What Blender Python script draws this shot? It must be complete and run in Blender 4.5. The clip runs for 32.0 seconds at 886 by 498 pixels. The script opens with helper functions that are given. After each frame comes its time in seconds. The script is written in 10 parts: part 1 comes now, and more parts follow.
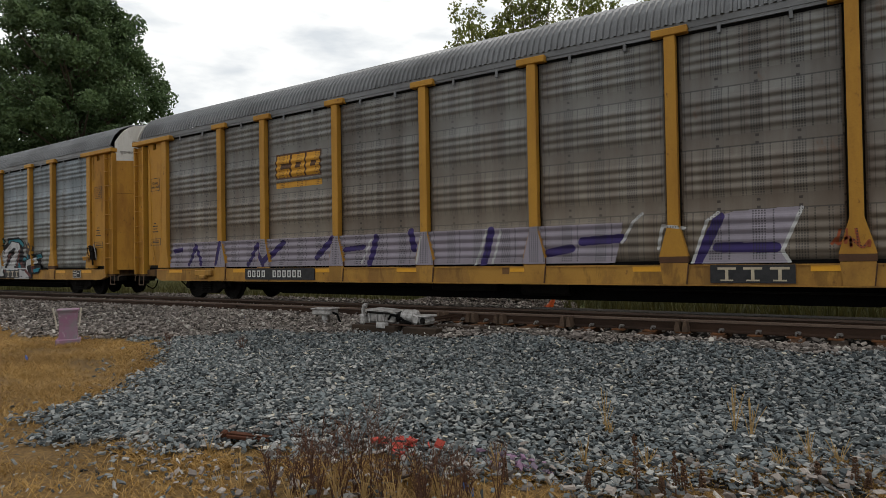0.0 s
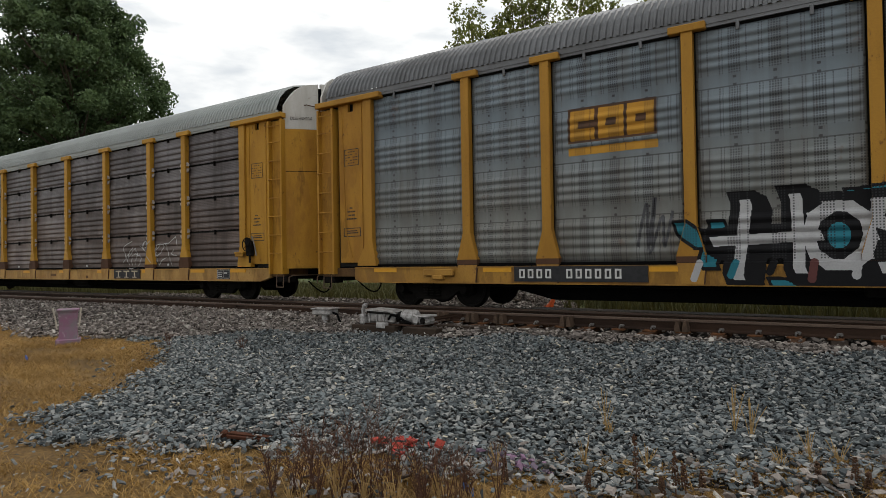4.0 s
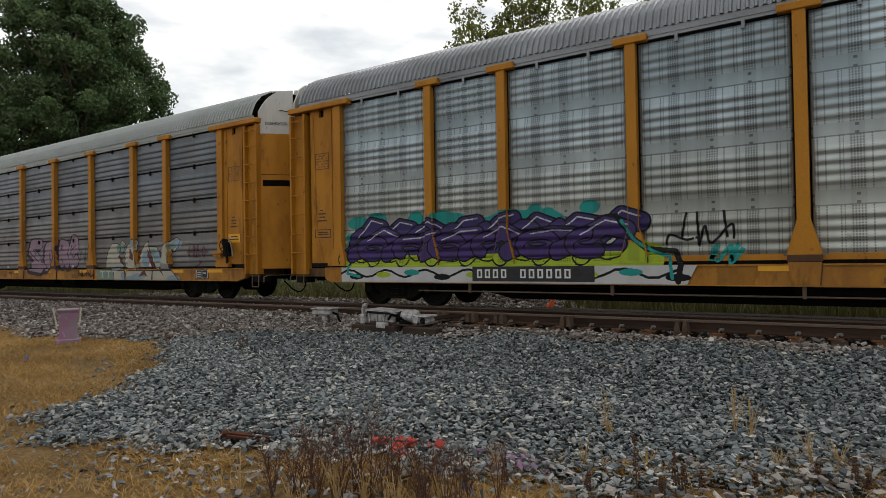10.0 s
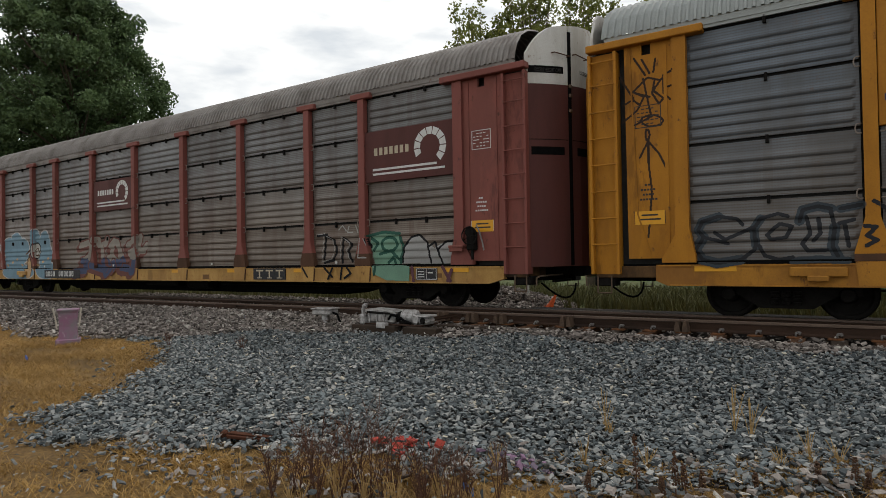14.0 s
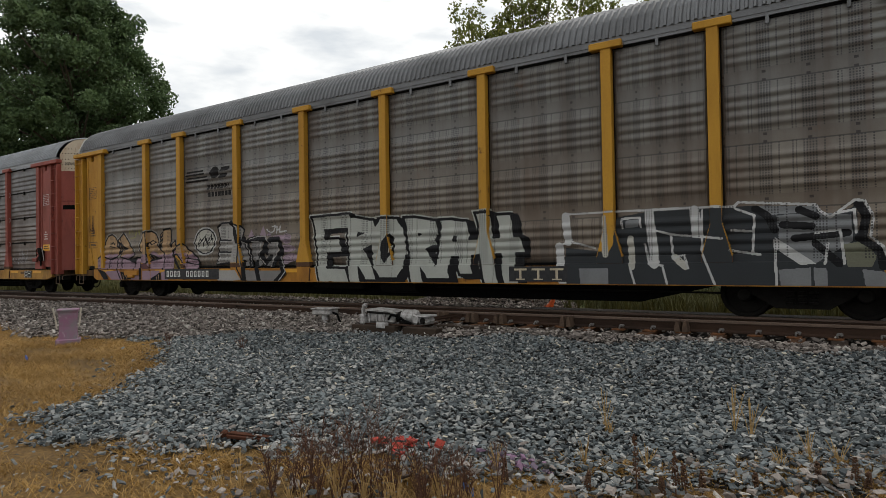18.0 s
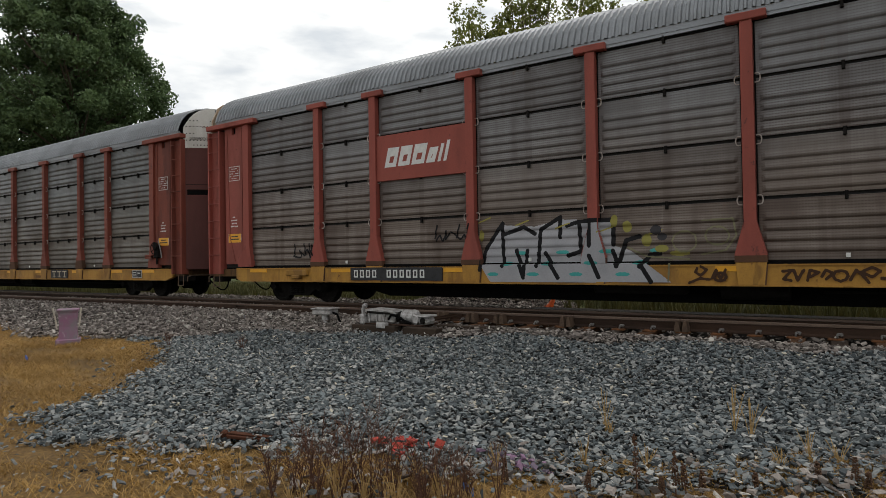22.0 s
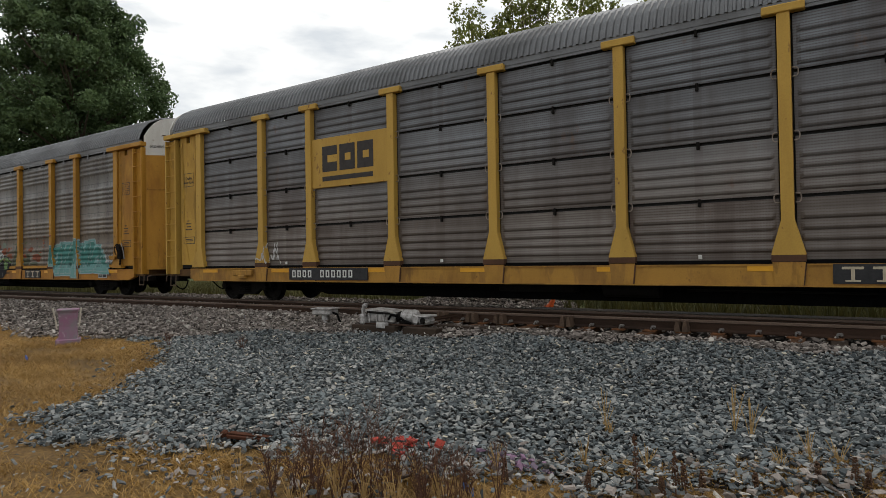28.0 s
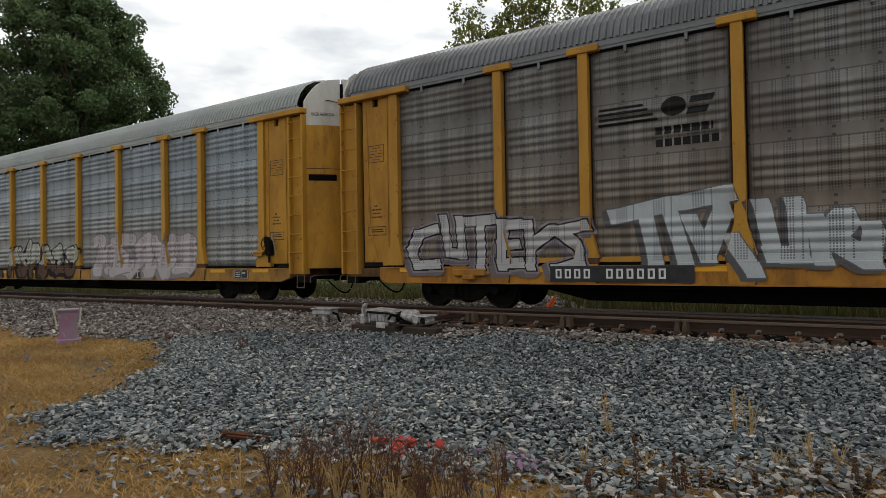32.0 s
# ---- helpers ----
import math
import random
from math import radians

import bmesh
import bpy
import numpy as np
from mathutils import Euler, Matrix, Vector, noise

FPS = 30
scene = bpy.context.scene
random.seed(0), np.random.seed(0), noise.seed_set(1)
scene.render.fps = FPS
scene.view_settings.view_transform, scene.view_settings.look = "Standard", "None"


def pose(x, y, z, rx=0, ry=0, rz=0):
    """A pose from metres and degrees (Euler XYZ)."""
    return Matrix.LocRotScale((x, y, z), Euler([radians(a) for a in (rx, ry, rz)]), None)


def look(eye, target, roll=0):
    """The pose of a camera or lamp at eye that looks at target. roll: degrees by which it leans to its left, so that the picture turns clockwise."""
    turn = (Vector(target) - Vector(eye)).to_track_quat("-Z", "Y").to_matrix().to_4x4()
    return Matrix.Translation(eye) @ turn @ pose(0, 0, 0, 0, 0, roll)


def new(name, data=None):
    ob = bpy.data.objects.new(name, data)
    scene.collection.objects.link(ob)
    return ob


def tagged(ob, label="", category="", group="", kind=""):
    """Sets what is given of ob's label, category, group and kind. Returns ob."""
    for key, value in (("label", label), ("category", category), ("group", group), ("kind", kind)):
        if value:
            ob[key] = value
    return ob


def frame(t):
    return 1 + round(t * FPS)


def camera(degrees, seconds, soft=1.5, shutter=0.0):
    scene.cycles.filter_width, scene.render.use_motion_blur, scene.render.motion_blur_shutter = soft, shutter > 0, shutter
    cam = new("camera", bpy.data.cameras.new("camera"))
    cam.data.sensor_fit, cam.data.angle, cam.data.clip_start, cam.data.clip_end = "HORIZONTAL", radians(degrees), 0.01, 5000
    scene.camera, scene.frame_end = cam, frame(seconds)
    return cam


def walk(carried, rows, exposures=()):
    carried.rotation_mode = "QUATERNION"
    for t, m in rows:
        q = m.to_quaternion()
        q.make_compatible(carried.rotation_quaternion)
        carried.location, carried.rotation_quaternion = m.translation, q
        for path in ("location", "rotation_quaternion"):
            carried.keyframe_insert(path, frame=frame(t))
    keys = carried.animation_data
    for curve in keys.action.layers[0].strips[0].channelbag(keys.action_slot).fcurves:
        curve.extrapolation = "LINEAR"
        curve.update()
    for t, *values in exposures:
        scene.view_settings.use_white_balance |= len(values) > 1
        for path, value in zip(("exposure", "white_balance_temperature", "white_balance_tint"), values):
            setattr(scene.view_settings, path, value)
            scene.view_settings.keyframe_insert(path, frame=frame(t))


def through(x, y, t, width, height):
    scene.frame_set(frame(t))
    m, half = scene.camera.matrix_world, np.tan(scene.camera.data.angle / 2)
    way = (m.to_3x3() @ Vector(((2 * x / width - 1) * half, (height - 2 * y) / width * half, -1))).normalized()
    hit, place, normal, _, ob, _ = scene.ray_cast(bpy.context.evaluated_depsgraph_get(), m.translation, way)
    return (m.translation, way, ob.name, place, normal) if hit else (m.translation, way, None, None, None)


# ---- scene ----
import functools
import itertools

# ---------------- camera: a phone held still beside the track ----------------
# x runs along the track (the train travels towards +x), y away from the camera, z up from the rail head.
cam = camera(70.96, 32.0, soft=0.6)
EYE = Vector((0.0, -11.624, 1.127))
YAW, PITCH, ROLL = 0.58932, 0.0158, -0.9388
AIM = EYE + Vector((-math.sin(YAW) * math.cos(PITCH), math.cos(YAW) * math.cos(PITCH), math.sin(PITCH)))
walk(cam, [(0.0, look(EYE, AIM, ROLL)), (32.0, look(EYE, AIM, ROLL))], [(0.0, 0.0), (32.0, 0.0)])

# ---------------- sky and sun: bright broken overcast ----------------
SUN_ELEVATION, SUN_TURN = radians(48), radians(35)
world = bpy.data.worlds.new("overcast_sky")
scene.world = world
world.use_nodes = True
wn, wl = world.node_tree.nodes, world.node_tree.links
wn.clear()
w_out = wn.new("ShaderNodeOutputWorld")
w_sky = wn.new("ShaderNodeTexSky")
w_sky.sky_type, w_sky.sun_disc = "NISHITA", False
w_sky.sun_elevation, w_sky.sun_rotation = SUN_ELEVATION, SUN_TURN
w_bg_sky = wn.new("ShaderNodeBackground")
w_bg_sky.inputs[1].default_value = 0.05
wl.new(w_sky.outputs[0], w_bg_sky.inputs[0])
w_co = wn.new("ShaderNodeTexCoord")
w_map = wn.new("ShaderNodeMapping")
w_map.inputs["Scale"].default_value = (1.6, 1.6, 5.0)
w_map.inputs["Location"].default_value = (0.35, 0.1, 0.62)
wl.new(w_co.outputs["Generated"], w_map.inputs[0])
w_n = wn.new("ShaderNodeTexNoise")
w_n.inputs["Scale"].default_value, w_n.inputs["Detail"].default_value = 3.4, 6.0
w_n.inputs["Roughness"].default_value = 0.5
wl.new(w_map.outputs[0], w_n.inputs[0])
w_ramp = wn.new("ShaderNodeValToRGB")
w_ramp.color_ramp.elements[0].position, w_ramp.color_ramp.elements[0].color = 0.37, (0.66, 0.695, 0.725, 1)
w_ramp.color_ramp.elements[1].position, w_ramp.color_ramp.elements[1].color = 0.53, (0.95, 0.955, 0.94, 1)
wl.new(w_n.outputs[0], w_ramp.inputs[0])
w_bg_cloud = wn.new("ShaderNodeBackground")
w_bg_cloud.inputs[1].default_value = 1.22
wl.new(w_ramp.outputs[0], w_bg_cloud.inputs[0])
w_add = wn.new("ShaderNodeMixShader")
w_add.inputs[0].default_value = 0.9
wl.new(w_bg_sky.outputs[0], w_add.inputs[1])
wl.new(w_bg_cloud.outputs[0], w_add.inputs[2])
wl.new(w_add.outputs[0], w_out.inputs[0])
sun = new("sun", bpy.data.lights.new("sun", "SUN"))
sun.data.energy, sun.data.angle, sun.data.color = 1.15, radians(11), (1.0, 0.96, 0.9)
SUN_DIR = Vector((math.sin(SUN_TURN) * math.cos(SUN_ELEVATION), math.cos(SUN_TURN) * math.cos(SUN_ELEVATION), math.sin(SUN_ELEVATION)))
sun.matrix_world = look(SUN_DIR * 60, (0, 0, 0))


# ---------------- materials ----------------
class Nodes:
    def __init__(self, name):
        self.m = bpy.data.materials.new(name)
        self.m.use_nodes = True
        self.n, self.l = self.m.node_tree.nodes, self.m.node_tree.links
        self.b = self.n["Principled BSDF"]
        co = self.n.new("ShaderNodeTexCoord")
        self.info = self.n.new("ShaderNodeObjectInfo")
        self.raw = co.outputs["Object"]
        mul = self.n.new("ShaderNodeVectorMath")
        mul.operation = "ADD"
        self.l.new(self.raw, mul.inputs[0])
        sc = self.math("MULTIPLY", self.info.outputs["Random"], 53.0)
        self.l.new(sc, mul.inputs[1])
        self.co = mul.outputs[0]

    def put(self, socket, value):
        if isinstance(value, bpy.types.NodeSocket):
            self.l.new(value, socket)
        else:
            socket.default_value = value

    def math(self, op, a, b=0.0, clamp=False):
        q = self.n.new("ShaderNodeMath")
        q.operation, q.use_clamp = op, clamp
        self.put(q.inputs[0], a)
        self.put(q.inputs[1], b)
        return q.outputs[0]

    def noise(self, scale, stretch=(1, 1, 1), detail=4.0, rough=0.55, raw=False):
        mp = self.n.new("ShaderNodeMapping")
        mp.inputs["Scale"].default_value = stretch
        self.l.new(self.raw if raw else self.co, mp.inputs[0])
        q = self.n.new("ShaderNodeTexNoise")
        q.inputs["Scale"].default_value, q.inputs["Detail"].default_value = scale, detail
        q.inputs["Roughness"].default_value = rough
        self.l.new(mp.outputs[0], q.inputs[0])
        return q.outputs[0]

    def band(self, value, lo, hi):
        q = self.n.new("ShaderNodeMapRange")
        q.inputs["From Min"].default_value, q.inputs["From Max"].default_value = lo, hi
        q.interpolation_type = "SMOOTHSTEP"
        self.l.new(value, q.inputs[0])
        return q.outputs[0]

    def mix(self, fac, a, b, blend="MIX"):
        q = self.n.new("ShaderNodeMix")
        q.data_type, q.blend_type = "RGBA", blend
        self.put(q.inputs[0], fac)
        self.put(q.inputs[6], a if isinstance(a, bpy.types.NodeSocket) else (*a, 1))
        self.put(q.inputs[7], b if isinstance(b, bpy.types.NodeSocket) else (*b, 1))
        return q.outputs[2]

    def axes(self):
        q = self.n.new("ShaderNodeSeparateXYZ")
        self.l.new(self.raw, q.inputs[0])
        return q.outputs

    def bump(self, height, strength, distance=0.01):
        q = self.n.new("ShaderNodeBump")
        q.inputs["Strength"].default_value, q.inputs["Distance"].default_value = strength, distance
        self.l.new(height, q.inputs["Height"])
        self.l.new(q.outputs[0], self.b.inputs["Normal"])

    def done(self, colour, rough=0.7, metal=0.0, spec=0.4):
        self.put(self.b.inputs["Base Color"], colour)
        self.put(self.b.inputs["Roughness"], rough)
        self.b.inputs["Metallic"].default_value = metal
        self.b.inputs["Specular IOR Level"].default_value = spec
        return self.m


def worn(name, base, dirt, amount=0.5, rough=0.6, metal=0.0, scale=1.3, stretch=(1, 1, 0.25), grain=40.0, bump=0.25, spots=None, spec=0.2, patch=None):
    """Paint or metal with broad stains, fine grain and optional spots of rust."""
    k = Nodes(name)
    big = k.band(k.noise(scale, stretch, 6.0, 0.65), 0.38, 0.72)
    fine = k.noise(grain, (1, 1, 1), 3.0)
    c = k.mix(k.math("MULTIPLY", big, amount), base, dirt)
    c = k.mix(k.band(fine, 0.35, 0.75), c, k.mix(0.28, c, dirt))
    if spots:
        s = k.band(k.noise(scale * 4.5, (1, 1, 0.6), 7.0, 0.7), 0.60, 0.70)
        c = k.mix(k.math("MULTIPLY", s, 0.8), c, spots)
    if patch:
        q = k.band(k.noise(1.1, (1, 1, 0.35), 5.0, 0.6), 0.53, 0.57)
        c = k.mix(k.math("MULTIPLY", q, 0.42), c, patch)
        q = k.band(k.noise(0.8, (1, 1, 0.25), 6.0, 0.7), 0.56, 0.60)
        c = k.mix(k.math("MULTIPLY", q, 0.36), c, tuple(v * 0.4 for v in patch))
    k.bump(fine, bump, 0.004)
    return k.done(c, k.math("ADD", k.math("MULTIPLY", big, 0.15), rough), metal, spec)


def sheet_metal(name, base, dirt, streak, amount=0.5, holes=False, metal=0.3, rough=0.42):
    """Galvanised side sheets: vertical dirt streaks, blotches and, on some cars, rows of small slots."""
    k = Nodes(name)
    blotch = k.band(k.noise(0.9, (1, 1, 0.8), 6.0, 0.6), 0.35, 0.7)
    run = k.band(k.noise(3.2, (1, 1, 0.06), 4.0, 0.6), 0.45, 0.72)
    fine = k.noise(55.0, (1, 1, 1), 3.0)
    c = k.mix(k.math("MULTIPLY", blotch, amount), base, dirt)
    c = k.mix(k.math("MULTIPLY", run, amount * 0.8), c, streak)
    c = k.mix(k.band(fine, 0.3, 0.8), c, k.mix(0.18, c, streak))
    # soot runs down beside the posts and in a few wide bands
    gen = k.n.new("ShaderNodeTexCoord").outputs["Generated"]
    sep = k.n.new("ShaderNodeSeparateXYZ")
    k.l.new(gen, sep.inputs[0])
    side = k.band(k.math("ABSOLUTE", k.math("SUBTRACT", sep.outputs[0], 0.5)), 0.36, 0.5)
    wide = k.band(k.noise(1.5, (1, 1, 0.03), 3.0, 0.6), 0.50, 0.66)
    if not holes:
        mid = k.math("LESS_THAN", k.math("ABSOLUTE", k.math("SUBTRACT", sep.outputs[0], 0.5)), 0.028)
        wide = k.math("ADD", wide, k.math("MULTIPLY", mid, 0.8), True)
    soot = k.math("MULTIPLY", k.math("ADD", k.math("MULTIPLY", side, 0.7), wide, True), amount)
    soot = k.math("MULTIPLY", soot, k.band(k.noise(2.0, (1, 1, 0.4), 5.0, 0.6), 0.25, 0.62))
    c = k.mix(soot, c, streak)
    x, y, z = k.axes()
    if holes:
        near = lambda v, c, w: k.math("LESS_THAN", k.math("ABSOLUTE", k.math("SUBTRACT", v, c)), w)
        total = lambda *vs: functools.reduce(lambda p, q: k.math("ADD", p, q, True), vs)
        flat = total(near(z, 4.16, 0.12), near(z, 3.10, 0.10), near(z, 2.01, 0.12))
        c = k.mix(k.math("MULTIPLY", flat, 0.38), c, dirt)
        c = k.mix(k.math("MULTIPLY", total(near(z, 4.05, 0.012), near(z, 2.995, 0.012), near(z, 1.885, 0.012)), 0.75), c, (0.03, 0.028, 0.026))
        # punched slots in columns: a dense group at each quarter of the sheet, single columns between
        u = k.math("MULTIPLY", sep.outputs[0], 4.0)
        d = k.math("ABSOLUTE", k.math("SUBTRACT", k.math("FRACT", k.math("ADD", u, 0.5)), 0.5))
        group = k.math("MULTIPLY", k.math("LESS_THAN", d, 0.165), k.math("LESS_THAN", k.math("ABSOLUTE", k.math("SUBTRACT", k.math("FRACT", k.math("ADD", k.math("DIVIDE", d, 0.066), 0.5)), 0.5)), 0.27))
        f = k.math("FRACT", u)
        columns = total(group, near(f, 0.31, 0.018), near(f, 0.62, 0.018), near(f, 0.70, 0.012))
        row = k.math("LESS_THAN", k.math("FRACT", k.math("DIVIDE", z, 0.045)), 0.58)
        hole = k.math("MULTIPLY", k.math("MULTIPLY", columns, row), k.math("SUBTRACT", 1.0, flat))
        c = k.mix(k.math("MULTIPLY", hole, 0.88), c, (0.022, 0.022, 0.024))
        c = k.mix(k.math("MULTIPLY", k.math("LESS_THAN", d, 0.165), 0.16), c, (0.04, 0.04, 0.042))
        rows = total(*[near(z, q, 0.022) for q in (4.21, 4.07, 3.15, 3.02, 2.05, 1.92)])
        c = k.mix(k.math("MULTIPLY", k.math("MULTIPLY", rows, k.math("LESS_THAN", d, 0.045)), 0.9), c, (0.025, 0.02, 0.02))
    else:
        # fine rows of small perforations between the ridges
        row = k.math("LESS_THAN", k.math("FRACT", k.math("DIVIDE", z, 0.048)), 0.42)
        dots = k.math("LESS_THAN", k.math("FRACT", k.math("DIVIDE", x, 0.045)), 0.62)
        c = k.mix(k.math("MULTIPLY", row, k.math("ADD", k.math("MULTIPLY", dots, 0.25), 0.55)), c, streak)
    # sheets of different age: some paler, some browner
    c = k.mix(k.math("MULTIPLY", k.info.outputs["Random"], 0.22 if holes else 0.38), c, k.mix(k.math("GREATER_THAN", k.math("FRACT", k.math("MULTIPLY", k.info.outputs["Random"], 37.7)), 0.62), dirt, tuple(v * 1.25 for v in base)))
    # tinted bluish above and brownish below, of the same depth
    height_tint = k.band(k.math("ADD", z, k.math("MULTIPLY", k.noise(0.7, (1, 1, 1), 4.0), 1.2)), 2.3, 4.9)
    c = k.mix(1.0, c, k.mix(height_tint, (1.07, 0.99, 0.90) if holes else (1.05, 0.95, 0.85), (0.92, 1.0, 1.09) if holes else (0.93, 1.03, 1.13)), "MULTIPLY")
    rust = k.band(k.noise(2.4, (1, 1, 0.5), 7.0, 0.7), 0.62, 0.72)
    c = k.mix(k.math("MULTIPLY", rust, 0.5), c, (0.11, 0.06, 0.036))
    relief = fine
    if not holes:
        zz = k.axes()[2]
        relief = k.math("ADD", k.math("MULTIPLY", fine, 0.5), k.math("ABSOLUTE", k.math("SUBTRACT", k.math("FRACT", k.math("DIVIDE", zz, 0.048)), 0.5)))
    k.bump(relief, 0.3 if not holes else 0.12, 0.004)
    return k.done(c, k.math("ADD", k.math("MULTIPLY", blotch, 0.2), rough), metal, 0.4)


def plain(name, colour, rough=0.7, metal=0.0, var=0.25, scale=9.0, spec=0.3):
    return worn(name, colour, tuple(v * (1 - var) for v in colour), 0.7, rough, metal, scale, (1, 1, 1), 45.0, 0.15, None, spec)


YELLOW = worn("faded_yellow_paint", (0.375, 0.192, 0.024), (0.20, 0.092, 0.018), 0.55, 0.55, spots=(0.086, 0.035, 0.015))
GOLD = worn("golden_yellow_paint", (0.42, 0.222, 0.023), (0.225, 0.105, 0.018), 0.5, 0.55, spots=(0.093, 0.039, 0.015))
ORANGE_YELLOW = worn("orange_yellow_paint", (0.375, 0.158, 0.011), (0.195, 0.078, 0.011), 0.55, 0.55, spots=(0.076, 0.031, 0.015))
PALE_YELLOW = worn("pale_yellow_paint", (0.425, 0.262, 0.052), (0.265, 0.155, 0.036), 0.5, 0.55, spots=(0.108, 0.047, 0.023))
SILL_YELLOW = worn("weathered_yellow_sill_paint", (0.36, 0.19, 0.035), (0.18, 0.09, 0.023), 0.8, 0.6, scale=1.6, stretch=(1, 1, 0.5), spots=(0.092, 0.039, 0.019), patch=(0.15, 0.078, 0.028))
SILL_ORANGE = worn("weathered_orange_sill_paint", (0.36, 0.16, 0.018), (0.18, 0.08, 0.018), 0.8, 0.6, scale=1.6, stretch=(1, 1, 0.5), spots=(0.092, 0.039, 0.019), patch=(0.17, 0.07, 0.02))
SILL_CREAM = worn("creamy_yellow_sill_paint", (0.42, 0.25, 0.075), (0.24, 0.125, 0.036), 0.8, 0.6, scale=1.6, stretch=(1, 1, 0.5), spots=(0.11, 0.045, 0.02), patch=(0.24, 0.13, 0.045))
PIPE = worn("pale_rusty_pipe", (0.13, 0.09, 0.06), (0.06, 0.04, 0.03), 0.6, 0.7)
RED = worn("weathered_red_paint", (0.245, 0.060, 0.044), (0.13, 0.042, 0.033), 0.6, 0.6, spots=(0.067, 0.030, 0.023))
PINK_RED = worn("faded_pinkish_red_paint", (0.194, 0.061, 0.049), (0.122, 0.050, 0.040), 0.55, 0.6, spots=(0.072, 0.036, 0.029))
END_COAT = {m.name: worn("grimy_end_" + m.name, b, d, 0.8, 0.6, scale=1.5, stretch=(1, 1, 0.35), spots=(0.06, 0.03, 0.016), patch=q) for m, b, d, q in (
    (YELLOW, (0.37, 0.185, 0.022), (0.21, 0.095, 0.018), (0.23, 0.105, 0.018)), (GOLD, (0.41, 0.212, 0.022), (0.23, 0.105, 0.018), (0.25, 0.115, 0.02)),
    (ORANGE_YELLOW, (0.37, 0.155, 0.010), (0.20, 0.08, 0.010), (0.22, 0.092, 0.012)), (PALE_YELLOW, (0.42, 0.255, 0.045), (0.26, 0.145, 0.03), (0.29, 0.17, 0.033)),
    (RED, (0.24, 0.062, 0.048), (0.14, 0.044, 0.034), (0.15, 0.045, 0.036)), (PINK_RED, (0.20, 0.062, 0.048), (0.125, 0.047, 0.037), (0.13, 0.047, 0.037)))}
MAROON = worn("dark_maroon_paint", (0.083, 0.027, 0.023), (0.050, 0.022, 0.019), 0.6, 0.6)
BROWN_RED = worn("brown_red_paint", (0.185, 0.048, 0.031), (0.08, 0.029, 0.022), 0.6, 0.6, spots=(0.054, 0.023, 0.019))
END_COAT[BROWN_RED.name] = worn("grimy_end_brown_red_paint", (0.165, 0.04, 0.024), (0.08, 0.027, 0.02), 0.8, 0.6, spots=(0.05, 0.022, 0.018), patch=(0.075, 0.026, 0.02))
WHITE_PAINT = worn("dirty_white_paint", (0.52, 0.515, 0.49), (0.30, 0.275, 0.235), 0.8, 0.5, spots=(0.180, 0.117, 0.081))
RUSTY_WHITE = worn("rusty_cream_paint", (0.46, 0.40, 0.31), (0.25, 0.15, 0.085), 0.95, 0.6, spots=(0.15, 0.08, 0.045))
ROOF_GREY = worn("grey_galvanised_roof", (0.150, 0.155, 0.162), (0.074, 0.075, 0.076), 0.6, 0.45, 0.35, 0.9, (0.6, 1, 1))
ROOF_SILVER = worn("bright_galvanised_roof", (0.215, 0.228, 0.242), (0.12, 0.125, 0.13), 0.6, 0.4, 0.35, 0.9, (0.6, 1, 1))
ROOF_WHITE = worn("white_painted_roof", (0.288, 0.310, 0.302), (0.209, 0.223, 0.216), 0.6, 0.5, 0.0, 0.9, (0.6, 1, 1))
ROOF_RUST = worn("grimy_roof_with_rust", (0.215, 0.200, 0.186), (0.098, 0.084, 0.074), 0.7, 0.55, 0.1, 1.3, (1, 1, 1), spots=(0.12, 0.075, 0.055))
BLACK = plain("black_underframe_paint", (0.005, 0.005, 0.005), 0.9, 0.0, 0.4, 9.0, 0.05)
GRIME = plain("oily_black_iron", (0.011, 0.010, 0.009), 0.85, 0.0, 0.5, 9.0, 0.08)
STEEL = plain("worn_steel", (0.20, 0.19, 0.18), 0.45, 0.6, 0.3)
PLATE_BLACK = plain("black_plate_paint", (0.02, 0.02, 0.022), 0.6, 0.0, 0.4)
MARK_WHITE = plain("white_stencil_paint", (0.55, 0.55, 0.53), 0.6, 0.0, 0.25)
MARK_BEIGE = plain("beige_stencil_paint", (0.42, 0.36, 0.26), 0.6, 0.0, 0.3)
MARK_BLACK = plain("black_stencil_paint", (0.03, 0.026, 0.024), 0.6, 0.0, 0.3)
REFLECTOR = plain("yellow_reflector_sheet", (0.62, 0.30, 0.015), 0.4, 0.0, 0.15)
HANGER = plain("pale_worn_clip_steel", (0.33, 0.29, 0.26), 0.5, 0.4, 0.3)
HANGER_DARK = plain("brownish_clip_steel", (0.24, 0.20, 0.17), 0.6, 0.3, 0.3)
# near-black: the shade inside the car is put into the colour
INSIDE = plain("dark_car_inside", (0.02, 0.02, 0.02), 0.9)
END_RUST = worn("grimy_rusty_end_sill", (0.105, 0.055, 0.02), (0.018, 0.013, 0.010), 0.95, 0.8, scale=2.2)
PRIMER = worn("brown_touch_up_paint", (0.15, 0.078, 0.03), (0.09, 0.045, 0.022), 0.6, 0.7)
RUST_SHOE = worn("rusty_brown_shoe", (0.085, 0.042, 0.024), (0.04, 0.025, 0.018), 0.6, 0.85)


